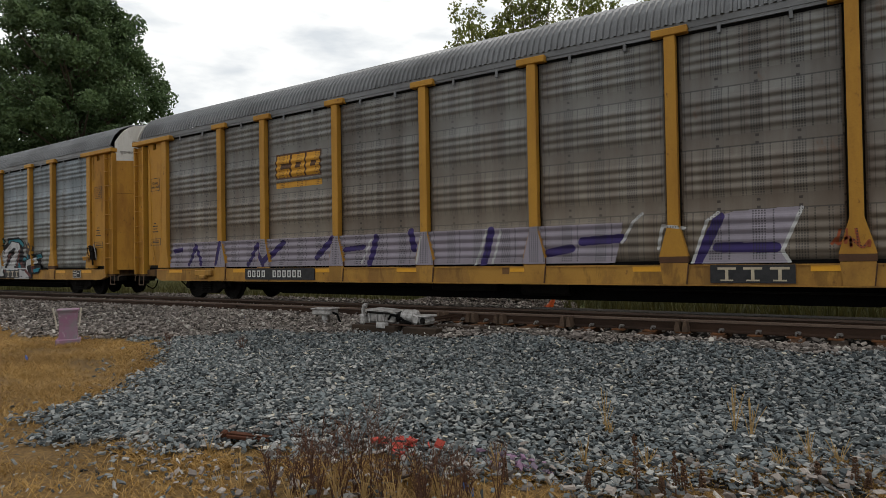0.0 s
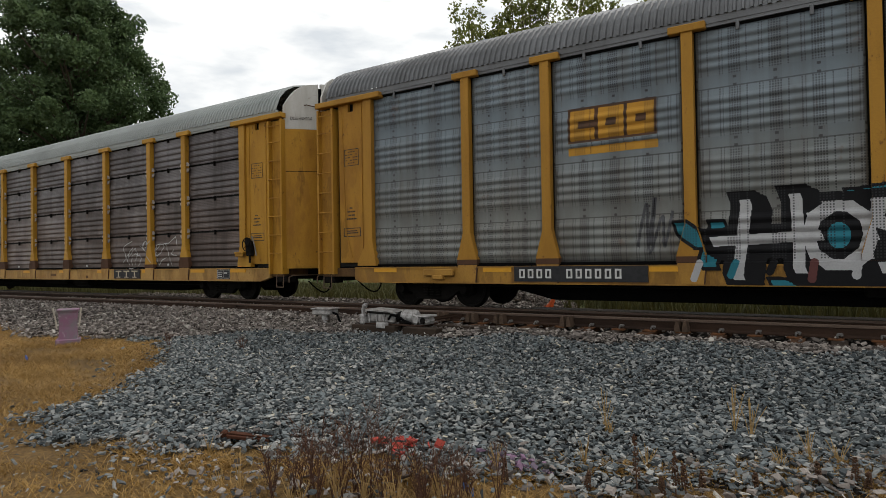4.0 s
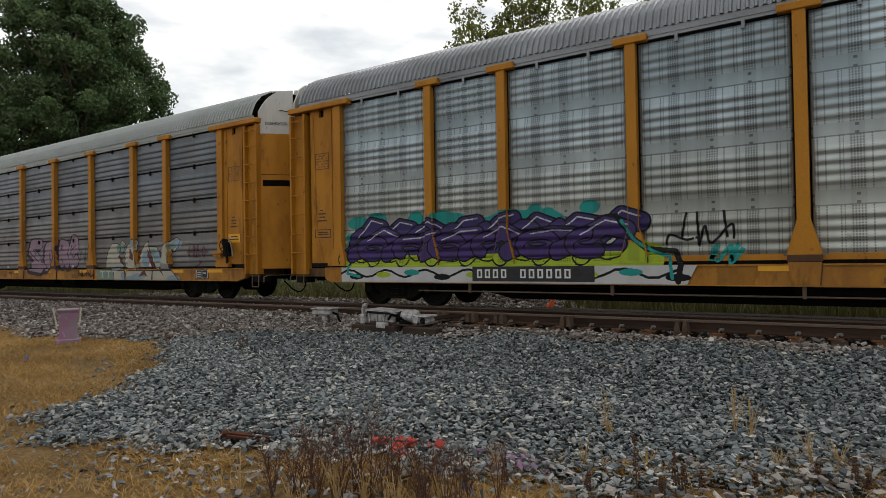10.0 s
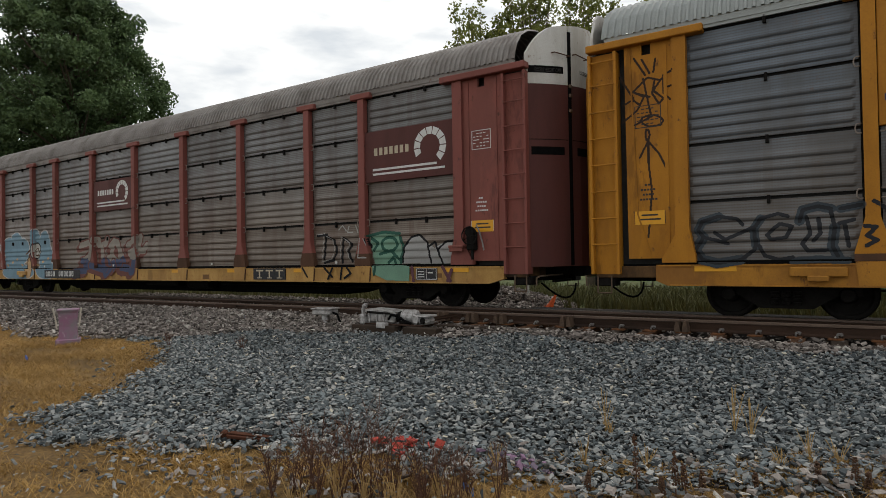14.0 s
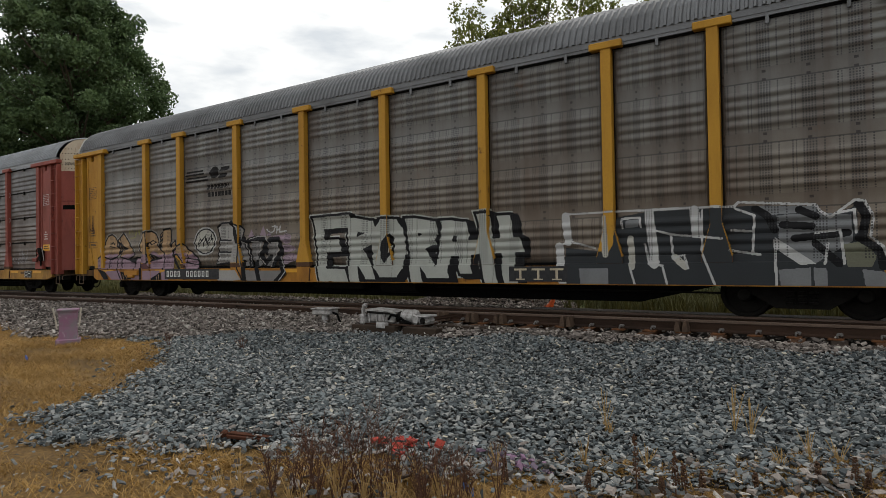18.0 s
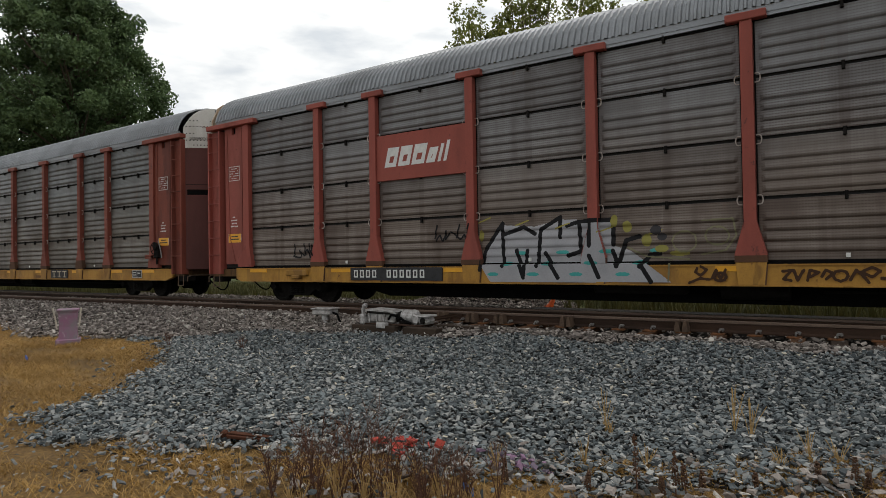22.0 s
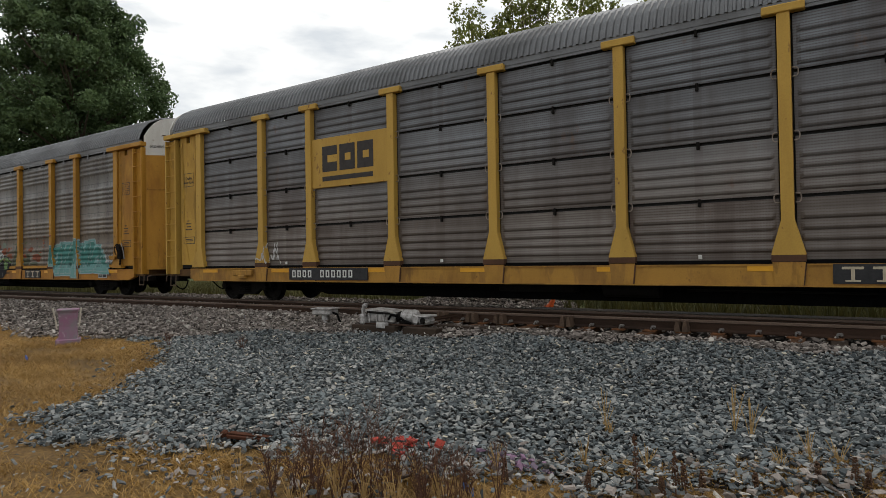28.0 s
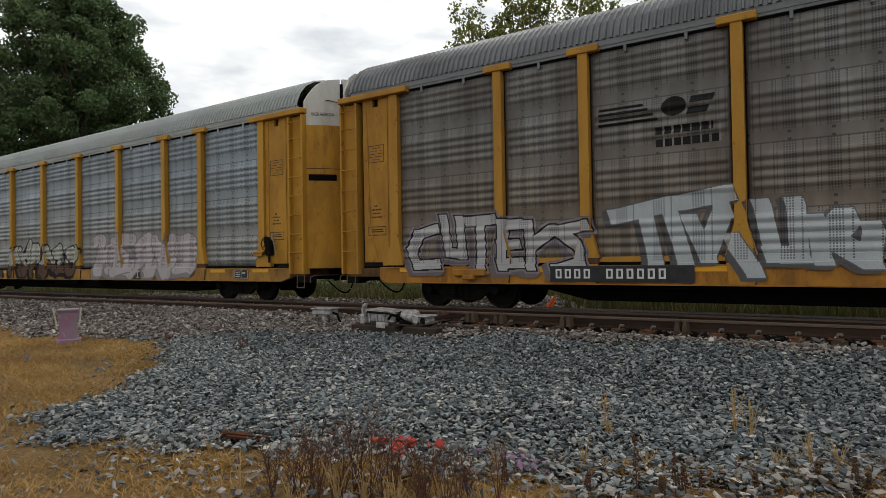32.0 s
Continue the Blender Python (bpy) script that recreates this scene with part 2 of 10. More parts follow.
# ---------------- mesh helpers ----------------
def part(name, shape, material, parent, label="", at=None):
    """One mesh object under a thing or a part. shape: a bmesh or a ready mesh."""
    if isinstance(shape, bmesh.types.BMesh):
        me = bpy.data.meshes.new(name)
        shape.to_mesh(me)
        shape.free()
    else:
        me = shape
    if material and not me.materials:
        me.materials.append(material)
    ob = new(name, me)
    if parent:
        ob.parent = parent
    if at is not None:
        ob.matrix_basis = at
    return tagged(ob, label)


def thing(name, label, category, group="", kind="", at=None):
    ob = new(name)
    ob.empty_display_size = 0.2
    if at is not None:
        ob.matrix_basis = at
    return tagged(ob, label, category, group, kind)


def box(bm, x0, x1, y0, y1, z0, z1, bevel=0.0):
    m = Matrix.Translation(((x0 + x1) / 2, (y0 + y1) / 2, (z0 + z1) / 2)) @ Matrix.Diagonal((x1 - x0, y1 - y0, z1 - z0, 1))
    made = bmesh.ops.create_cube(bm, size=1, matrix=m)
    if bevel:
        edges = list({e for v in made["verts"] for e in v.link_edges})
        bmesh.ops.bevel(bm, geom=edges, offset=bevel, segments=1, affect="EDGES")
    return bm


def boxes(*rows, bevel=0.0):
    bm = bmesh.new()
    for r in rows:
        box(bm, *r, bevel=bevel)
    return bm


def rod(bm, a, b, r, n=8, r2=None):
    a, b = Vector(a), Vector(b)
    d = b - a
    m = Matrix.Translation((a + b) / 2) @ d.to_track_quat("Z", "Y").to_matrix().to_4x4()
    bmesh.ops.create_cone(bm, cap_ends=True, segments=n, radius1=r, radius2=r if r2 is None else r2, depth=d.length, matrix=m)
    return bm


def tube(bm, pts, r, n=6):
    for a, b in zip(pts, pts[1:]):
        rod(bm, a, b, r, n)
    return bm


def prism(bm, outline, y0, y1):
    """A polygon in x and z, pulled from y0 to y1."""
    a = [bm.verts.new((x, y0, z)) for x, z in outline]
    b = [bm.verts.new((x, y1, z)) for x, z in outline]
    n = len(outline)
    bm.faces.new(a)
    bm.faces.new(b[::-1])
    for i in range(n):
        bm.faces.new((a[i], b[i], b[(i + 1) % n], a[(i + 1) % n]))
    bmesh.ops.recalc_face_normals(bm, faces=bm.faces)
    return bm


def lathe(bm, profile, n, m):
    """Turns (along, radius) pairs round the y axis, placed by m."""
    rings = []
    for y, r in profile:
        rings.append([bm.verts.new(m @ Vector((r * math.cos(2 * math.pi * i / n), y, r * math.sin(2 * math.pi * i / n)))) for i in range(n)])
    for p, q in zip(rings, rings[1:]):
        for i in range(n):
            bm.faces.new((p[i], p[(i + 1) % n], q[(i + 1) % n], q[i]))
    bm.faces.new(rings[0][::-1])
    bm.faces.new(rings[-1])
    bmesh.ops.recalc_face_normals(bm, faces=bm.faces)
    return bm


TURN = Matrix.Rotation(math.pi, 4, "Z")

# ---------------- the train: dimensions of one auto rack car ----------------
PITCH_CAR = 27.97
POSTS = [-8.807, -6.90, -4.14, -1.38, 1.38, 4.14, 6.90, 8.807]
EDGE = 11.55          # where the outer bays end and the end panels begin
Z0, Z1 = 1.02, 5.13   # bottom and top of the side sheets
FACE = 1.40           # sheet plane, from the car's middle
POST_FACE = 1.53
TRACK_Y = 1.52
CELL = 0.0125
TRUCK = 10.05
WHEEL_R = 0.42


RIDGE = 0.03          # step of the corrugation tables


TIERS = ((4.355, 5.01, 0.163), (3.255, 3.925, 0.167), (2.195, 2.865, 0.167), (1.11, 1.82, 0.178))


def ridges_slotted(z):
    """Corrugation of the slotted sheets: four tiers of four soft ridges between flat bands."""
    for lo, hi, step in TIERS:
        if lo < z < hi:
            return 0.048 * (0.5 - 0.5 * math.cos(2 * math.pi * (z - lo) / step)) ** 0.8
    return 0.0


def ridges_stacked(z):
    """Corrugation of the four stacked sheets: four low ridges on each, between flat margins."""
    k = round((z - Z0) / RIDGE)
    j = k - max(q for q in (-20, 0, 34, 68, 103) if q <= max(k, -20))
    return (0.0, 0.021, 0.027, 0.021, 0.011, 0.003)[(j - 4) % 6] if 4 <= j < 28 and k >= 0 else 0.0


JOINTS = (2.04, 3.06, 4.11)


TABLE_Z = Z0 + np.arange(-20, 145) * RIDGE
TABLES = {"slotted": np.array([ridges_slotted(z) for z in TABLE_Z]), "stacked": np.array([ridges_stacked(z) for z in TABLE_Z])}


def surface(kind, s, z):
    """How far the side stands out from the car's middle at s along and z up (arrays)."""
    out = FACE + np.interp(z, TABLE_Z, TABLES[kind])
    out = np.where(np.abs(s) > EDGE, np.where(np.abs(s) > EDGE + 0.2, 1.46, POST_FACE), out)
    half = np.interp(z, [1.12, 1.68], [0.242, 0.097])
    half = np.where(z < 1.12, 0.25, half)
    for p in POSTS:
        out = np.where(np.abs(s - p) <= half, POST_FACE, out)
    if kind == "slotted":
        out = np.where(z < 1.13, np.maximum(out, 1.466), out)
    return np.where(z < 0.985, 1.525, out)


def sheet(width, z0, z1, ridges):
    """A corrugated sheet with its own thickness, standing in the plane y = -FACE."""
    n = round((z1 - z0) / RIDGE)
    pts = [(-FACE - ridges(z0 + i * RIDGE), z0 + i * RIDGE) for i in range(n + 1)]
    keep = [pts[0]] + [b for a, b, c in zip(pts, pts[1:], pts[2:]) if abs((b[0] - a[0]) - (c[0] - b[0])) > 1e-6] + [pts[-1]]
    bm = bmesh.new()
    # the ridges run out shortly before the posts
    cols = ((0.0, 0), (0.05, 0), (0.11, 1), (width - 0.11, 1), (width - 0.05, 0), (width, 0))
    grid = [[bm.verts.new((x, y if full else -FACE, z)) for x, full in cols] for y, z in keep]
    f = [(row[0], row[-1]) for row in grid]
    g = [(bm.verts.new((0, -FACE + 0.03, z)), bm.verts.new((width, -FACE + 0.03, z))) for z in (z0, z1)]
    for lo, hi in zip(grid, grid[1:]):
        for i in range(5):
            bm.faces.new((lo[i], lo[i + 1], hi[i + 1], hi[i])).smooth = ridges is ridges_slotted
    bm.faces.new((g[0][0], g[1][0], g[1][1], g[0][1]))
    bm.faces.new([g[0][0], g[0][1]] + grid[0][::-1])
    bm.faces.new([g[1][1], g[1][0]] + grid[-1])
    bm.faces.new([v[0] for v in f] + [g[1][0], g[0][0]])
    bm.faces.new([v[1] for v in f[::-1]] + [g[0][1], g[1][1]])
    me = bpy.data.meshes.new("side_sheet")
    bm.to_mesh(me)
    bm.free()
    return me


BAYS = []
_edges = [-EDGE] + POSTS + [EDGE]
for _i, (_a, _b) in enumerate(zip(_edges, _edges[1:])):
    _lo = _a + (0.0 if _i == 0 else 0.128)
    _hi = _b - (0.0 if _i == 8 else 0.128)
    BAYS.append((round(_lo, 3), round(_hi - _lo, 3)))


def sheets_of(kind, material):
    """The shared meshes of one kind of side: width -> list of meshes, bottom to top."""
    made = {}
    for _, w in BAYS:
        if w in made:
            continue
        if kind == "slotted":
            made[w] = [sheet(w, Z0, Z0 + 0.03 * 137, ridges_slotted)]
        else:
            cuts = [Z0] + list(JOINTS) + [5.13]
            made[w] = []
            for a, b in zip(cuts, cuts[1:]):
                lo, hi = round((a - Z0) / RIDGE), round((b - Z0) / RIDGE)
                made[w].append(sheet(w, Z0 + lo * RIDGE + (0.0 if a == Z0 else 2 * RIDGE), Z0 + hi * RIDGE, ridges_stacked))
        for me in made[w]:
            me.materials.append(material)
    return made


def post_mesh(material, dark):
    """A side post with its flared foot and the short cap under the eave."""
    bm = bmesh.new()
    out = [(-0.097, 5.10), (-0.097, 1.68), (-0.25, 1.12), (-0.25, 0.99), (0.25, 0.99), (0.25, 1.12), (0.097, 1.68), (0.097, 5.10)]
    prism(bm, out, -POST_FACE, -FACE + 0.02)
    me = bpy.data.meshes.new("side_post")
    bm.to_mesh(me)
    bm.free()
    me.materials.append(material)
    return me


def cap_mesh(material, half=0.32):
    bm = boxes((-half, half, -POST_FACE - 0.03, -FACE, 5.10, 5.24), bevel=0.015)
    me = bpy.data.meshes.new("post_cap")
    bm.to_mesh(me)
    bm.free()
    me.materials.append(material)
    return me


ROOF = [(-1.475, 5.305), (-1.44, 5.44), (-1.33, 5.68), (-1.12, 5.92), (-0.80, 6.095), (-0.40, 6.20), (0.0, 6.24)]
ROOF = ROOF + [(-y, z) for y, z in ROOF[-2::-1]]


def roof_mesh(material, x0, x1, rib=0.135):
    """Arched roof with ribs that run across the car."""
    bm = bmesh.new()
    xs, n = [], int((x1 - x0) / rib)
    for i in range(n):
        a = x0 + (x1 - x0) * i / n
        w = (x1 - x0) / n
        xs += [(a, 0.0), (a + 0.45 * w, 0.0), (a + 0.58 * w, 0.036), (a + 0.86 * w, 0.036)]
    xs.append((x1, 0.0))
    rows = []
    for x, lift in xs:
        row = []
        for i, (y, z) in enumerate(ROOF):
            p, q = ROOF[max(i - 1, 0)], ROOF[min(i + 1, len(ROOF) - 1)]
            t = Vector((q[0] - p[0], q[1] - p[1])).normalized()
            row.append(bm.verts.new((x, y - t.y * lift, z + t.x * lift)))
        rows.append(row)
    for a, b in zip(rows, rows[1:]):
        for i in range(len(ROOF) - 1):
            bm.faces.new((a[i], b[i], b[i + 1], a[i + 1]))
    me = bpy.data.meshes.new("roof")
    bmesh.ops.recalc_face_normals(bm, faces=bm.faces)
    bm.to_mesh(me)
    bm.free()
    me.materials.append(material)
    return me


LEAD, TRAIL = 0.86, 0.49      # how far the bowed end doors stand out at the leading and at the trailing end
SEAM = -0.70


def door_out(y, bow):
    return 13.29 + bow * (1 - (y / 1.42) ** 2)


def door_strip(bm, y0, y1, z0, z1, bow, off=0.0, thick=0.05, arch=False, n=10):
    """A strip of the bowed end door from y0 to y1, standing off its face; arch: its top follows the roof."""
    rows = []
    for j in range(n + 1):
        y = y0 + (y1 - y0) * j / n
        x = door_out(y, bow) + off
        zt = float(np.interp(abs(y), [0.0, 0.60, 1.05, 1.20, 1.32, 1.42], [6.08, 6.05, 5.97, 5.84, 5.66, 5.40])) if arch else z1
        rows.append([bm.verts.new(p) for p in ((x, y, z0), (x, y, zt), (x - thick, y, zt), (x - thick, y, z0))])
    for p, q in zip(rows, rows[1:]):
        for i in range(4):
            bm.faces.new((p[i], q[i], q[(i + 1) % 4], p[(i + 1) % 4]))
    bm.faces.new(rows[0])
    bm.faces.new(rows[-1][::-1])
    bmesh.ops.recalc_face_normals(bm, faces=bm.faces)
    return bm


def letters_mesh(text, size, name):
    cu = bpy.data.curves.new(name, "FONT")
    cu.body, cu.size, cu.extrude, cu.align_x = text, size, 0.002, "CENTER"
    ob = bpy.data.objects.new(name, cu)
    scene.collection.objects.link(ob)
    me = bpy.data.meshes.new_from_object(ob.evaluated_get(bpy.context.evaluated_depsgraph_get()))
    bpy.data.objects.remove(ob)
    me.materials.clear()
    return me


def frame_outline(bm, x0, x1, z0, z1, y, w=0.02, d=0.004):
    for r in ((x0, x1, z0, z0 + w), (x0, x1, z1 - w, z1), (x0, x0 + w, z0 + w, z1 - w), (x1 - w, x1, z0 + w, z1 - w)):
        box(bm, r[0], r[1], y - d, y, r[2], r[3])
    return bm


def wheelset_mesh():
    bm = bmesh.new()
    for side in (-1, 1):
        prof = [(-0.02, WHEEL_R + 0.03), (0.012, WHEEL_R + 0.03), (0.03, WHEEL_R), (0.13, WHEEL_R - 0.006), (0.135, WHEEL_R - 0.06),
                (0.085, WHEEL_R - 0.09), (0.075, 0.16), (0.14, 0.12), (0.14, 0.05)]
        prof = [(side * (0.70 + y), r) for y, r in [(-0.02, 0.05)] + prof]
        lathe(bm, prof, 28, Matrix.Identity(4))
        for i in range(4):
            a = math.pi / 2 * i
            box(bm, 0.25 * math.cos(a) - 0.03, 0.25 * math.cos(a) + 0.03, side * 0.78 - 0.012, side * 0.78 + 0.012, 0.25 * math.sin(a) - 0.03, 0.25 * math.sin(a) + 0.03)
    rod(bm, (0, -1.02, 0), (0, 1.02, 0), 0.075, 12)
    me = bpy.data.meshes.new("wheelset")
    bm.to_mesh(me)
    bm.free()
    me.materials.append(GRIME)
    return me


def side_frame_mesh():
    bm = bmesh.new()
    out = [(-1.10, 0.40), (-1.08, 0.55), (-0.72, 0.60), (-0.42, 0.66), (0.42, 0.66), (0.72, 0.60), (1.08, 0.55), (1.10, 0.40), (0.74, 0.40),
           (0.40, 0.18), (-0.40, 0.18), (-0.74, 0.40)]
    prism(bm, out, -0.07, 0.07)
    for x in (-0.89, 0.89):
        lathe(bm, [(-0.13, 0.03), (-0.13, 0.10), (0.02, 0.13), (0.08, 0.13)], 14, Matrix.Translation((x, -0.04, 0.42)))
    for x in (-0.17, 0.0, 0.17):
        for z in (0.26, 0.32, 0.38, 0.44):
            rod(bm, (x, -0.10, z), (x, -0.10, z + 0.035), 0.07, 10)
    me = bpy.data.meshes.new("side_frame")
    bm.to_mesh(me)
    bm.free()
    me.materials.append(GRIME)
    return me


WHEELSET = wheelset_mesh()
SIDE_FRAME = side_frame_mesh()
EXCESS = letters_mesh("EXCESS HEIGHT CAR", 0.15, "height_warning")
EXCESS.materials.append(MARK_BLACK)
QUALITY = letters_mesh("Quality\nAuto Rack", 0.17, "rack_lettering")
QUALITY.materials.append(MARK_BLACK)


def brake_hose(bm, x, y):
    pts = [(x + 0.75 * math.sin(a), y + 0.1 * a, 0.55 - 0.32 * math.sin(a * math.pi / 1.6)) for a in [i * 0.2 for i in range(9)]]
    rings = []
    for i, p in enumerate(pts):
        d = (Vector(pts[min(i + 1, 8)]) - Vector(pts[max(i - 1, 0)])).normalized()
        u = d.cross(Vector((0, 1, 0))).normalized()
        v = d.cross(u)
        rings.append([bm.verts.new(Vector(p) + 0.022 * (math.cos(k * math.pi / 3) * u + math.sin(k * math.pi / 3) * v)) for k in range(6)])
    for p, q in zip(rings, rings[1:]):
        for k in range(6):
            bm.faces.new((p[k], p[(k + 1) % 6], q[(k + 1) % 6], q[k]))
    bm.faces.new(rings[0][::-1])
    bm.faces.new(rings[-1])
    return bm


# sub-meshes that all cars share, by material
SHARED = {}


def shared(key, make):
    if key not in SHARED:
        SHARED[key] = make()
    return SHARED[key]


def as_mesh(bm, name, material):
    me = bpy.data.meshes.new(name)
    bm.to_mesh(me)
    bm.free()
    me.materials.append(material)
    return me


def ladder_column(material):
    return as_mesh(boxes((12.81, 13.25, -1.44, -1.41, 0.78, 5.02)), "ladder_column", material)


def ladder_stile(material):
    return as_mesh(boxes((12.75, 12.81, -1.56, -1.32, 0.78, 5.02), bevel=0.008), "stile", material)


def rung_mesh(material):
    return as_mesh(rod(bmesh.new(), (12.78, -1.56, 0), (13.28, -1.56, 0), 0.015, 6), "rung", material)


def end_panel(material):
    """Smooth end panel beside the ladder, with its door post, sloping foot and a cut slot under the eave."""
    bm = bmesh.new()
    prism(bm, [(11.70, 1.07), (12.72, 1.07), (12.72, 5.10), (12.30, 5.10), (12.30, 4.86), (12.13, 4.86), (12.13, 5.10), (11.70, 5.10)], -1.46, -1.38)
    box(bm, 11.78, 11.90, -1.475, -1.455, 1.2, 5.0)
    box(bm, 12.52, 12.60, -1.475, -1.455, 1.1, 5.0)
    return as_mesh(bm, "end_panel", material)


def trailing_panel(material):
    """The panel at the trailing end stops short of the ladder and leaves a dark gap; a bent seam runs down it."""
    bm = bmesh.new()
    prism(bm, [(11.70, 1.07), (12.60, 1.07), (12.62, 5.10), (12.30, 5.10), (12.30, 4.86), (12.13, 4.86), (12.13, 5.10), (11.70, 5.10)], -1.46, -1.38)
    box(bm, 11.84, 11.90, -1.475, -1.455, 1.2, 5.0)
    prism(bm, [(12.50, 4.9), (12.40, 1.9), (12.18, 1.15), (12.21, 1.15), (12.43, 1.9), (12.53, 4.9)], -1.475, -1.455)
    return as_mesh(bm, "end_panel", material)


def door_post(material):
    bm = bmesh.new()
    prism(bm, [(11.50, 5.10), (11.50, 1.6), (11.40, 1.1), (11.40, 0.99), (11.98, 0.99), (11.98, 1.06), (11.74, 1.5), (11.74, 5.10)], -POST_FACE, -1.39)
    return as_mesh(bm, "door_post", material)


def eave_beam(material):
    return as_mesh(boxes((11.20, 13.33, -1.60, -1.38, 5.06, 5.20), bevel=0.015), "eave_beam", material)


SIDES = (Matrix.Identity(4), TURN)
MIRROR_X = Matrix.Diagonal((-1, 1, 1, 1))


def flipped(me, name):
    """The mesh mirrored end for end."""
    bm = bmesh.new()
    bm.from_mesh(me)
    bmesh.ops.transform(bm, matrix=MIRROR_X, verts=bm.verts)
    bmesh.ops.reverse_faces(bm, faces=bm.faces)
    out = bpy.data.meshes.new(name)
    bm.to_mesh(out)
    bm.free()
    for m in me.materials:
        out.materials.append(m)
    return out


def auto_rack(index, kind, label, paint, sheet_mat, roof_mat, end_paint, end_low, clips=False, plate=None, sill=None, plate_at=(-7.65, -4.9), sign_at=(4.75, 6.05), foot=None, seed=0):
    """One car of the train, built round its middle on the rail head."""
    rng = random.Random(100 + index)
    car = thing("auto_rack_car", label, "railway car", "cars of the freight train")
    sill = sill or SILL_YELLOW
    end_low = END_COAT.get(end_low.name, end_low)
    pkey, skey = paint.name, (kind, sheet_mat.name)
    meshes = shared(("sheets", skey), lambda: sheets_of(kind, sheet_mat))
    post = shared(("post", pkey), lambda: post_mesh(paint, None))
    cap = shared(("cap", pkey), lambda: cap_mesh(paint))
    for side in SIDES:
        near = side == SIDES[0]
        for b, (lo, w) in enumerate(BAYS):
            for level, me in enumerate(meshes[w]):
                if plate and near and b == plate[0] and level in plate[1]:
                    continue
                part("side_sheet", me, None, car, at=side @ Matrix.Translation((lo, 0, 0)))
        for p in POSTS:
            o = part("side_post", post, None, car, at=side @ Matrix.Translation((p, 0, 0)))
            part("post_cap", cap, None, o)
            if near:
                tall = 1.27 + 0.1 * rng.random() if index in (2, 5, 8) and rng.random() < 0.8 else 1.10
                w1 = float(np.interp(tall, [1.12, 1.68], [0.252, 0.099]))
                part("post_shoe", as_mesh(prism(bmesh.new(), [(-0.252, 0.988), (0.252, 0.988), (0.252, min(tall, 1.12)), (w1, tall), (-w1, tall), (-0.252, min(tall, 1.12))], -1.534, -1.40), "post_shoe", RUST_SHOE), None, o)
        for flip in (False, True):
            def mk(key, make, coat=paint):
                me = shared((key, pkey), lambda: make(coat))
                return shared((key, pkey, "flip"), lambda: flipped(me, key)) if flip else me
            col = part("ladder_column", mk("ladder_column", ladder_column, END_COAT[pkey]), None, car, at=side)
            stile = mk("stile", ladder_stile)
            part("stile", stile, None, col)
            part("stile", stile, None, col, at=Matrix.Translation((-0.50 if flip else 0.50, 0, 0)))
            rung = mk("rung", rung_mesh, END_COAT[pkey])
            for z in (1.35, 1.85, 2.36, 2.87, 3.38, 3.89, 4.40, 4.85):
                part("rung", rung, None, col, at=Matrix.Translation((0, 0, z)))
            part("end_panel", mk("trailing_panel", trailing_panel, END_COAT[pkey]) if flip else mk("end_panel", end_panel, END_COAT[pkey]), None, car, at=side)
            part("door_post", mk("door_post", door_post), None, car, at=side)
            part("eave_beam", mk("eave_beam", eave_beam), None, car, at=side)
        # dark sheets added behind the ladder gaps in place of the shade in them
        part("gap_board", shared("gap_board", lambda: as_mesh(boxes((12.0, 13.2, -1.31, -1.28, 0.97, 5.1)), "gap_board", INSIDE)), None, car, at=side)
        part("gap_board", shared("gap_shade_sheet2", lambda: as_mesh(boxes((-13.2, -12.0, -1.31, -1.28, 0.97, 5.1)), "gap_board", INSIDE)), None, car, at=side)
        # black strip painted in for the shadow gap between sheets and sill
        part("sheet_foot", shared("sheet_foot", lambda: as_mesh(boxes((-11.4, 11.4, -1.455, -1.36, 0.954, 1.02)), "sheet_foot", BLACK)), None, car, at=side)
        # black strip stands in for the shade of the vent gap under the eave
        part("eave_gap", shared("eave_gap", lambda: as_mesh(boxes((-11.4, 11.4, -1.415, -1.36, 5.085, 5.128)), "eave_gap", BLACK)), None, car, at=side)
        if kind == "slotted" and near:
            tab = shared(("tab", roof_mat.name), lambda: as_mesh(boxes((-0.03, 0.03, -1.475, -1.445, 4.99, 5.15), bevel=0.006), "eave_tab", roof_mat))
            for lo, w in BAYS:
                for u in ((0.5,) if w < 2 else (0.28, 0.72)):
                    part("eave_tab", tab, None, car, at=Matrix.Translation((lo + w * u, 0, 0)))
        # eave rail above the sheets
        part("eave_rail", shared(("eave", roof_mat.name), lambda: as_mesh(boxes((-13.0, 13.0, -1.468, -1.36, 5.19, 5.318), (-11.3, 11.3, -1.455, -1.36, 5.13, 5.188)), "eave_rail", roof_mat)), None, car, at=side)
        if kind == "stacked":
            clip = shared("clip", lambda: as_mesh(boxes((-0.025, 0.025, -1.455, -1.40, -0.07, 0.07), bevel=0.006), "sheet_clip", GRIME))
            if near:
                for b, (lo, w) in enumerate(BAYS):
                    for z in JOINTS + (5.09,):
                        for u in ((0.5,) if w < 1.9 else (0.33, 0.67)) if index in (5, 8) else (0.5,):
                            part("sheet_clip", clip, None, car, at=Matrix.Translation((lo + w * u, 0, z)))
                if clips:
                    for p in POSTS:
                        for z in JOINTS:
                            for dx in (-0.165, 0.165):
                                way = 1 if dx > 0 else -1
                                part("joint_ring", shared(("ring", index in (7, 8), index == 2, way), lambda: half_disc(HANGER, way) if index == 2 else ring_mesh(HANGER if index in (7, 8) else HANGER_DARK, way)), None, car, at=Matrix.Translation((p + dx, 0, z)))
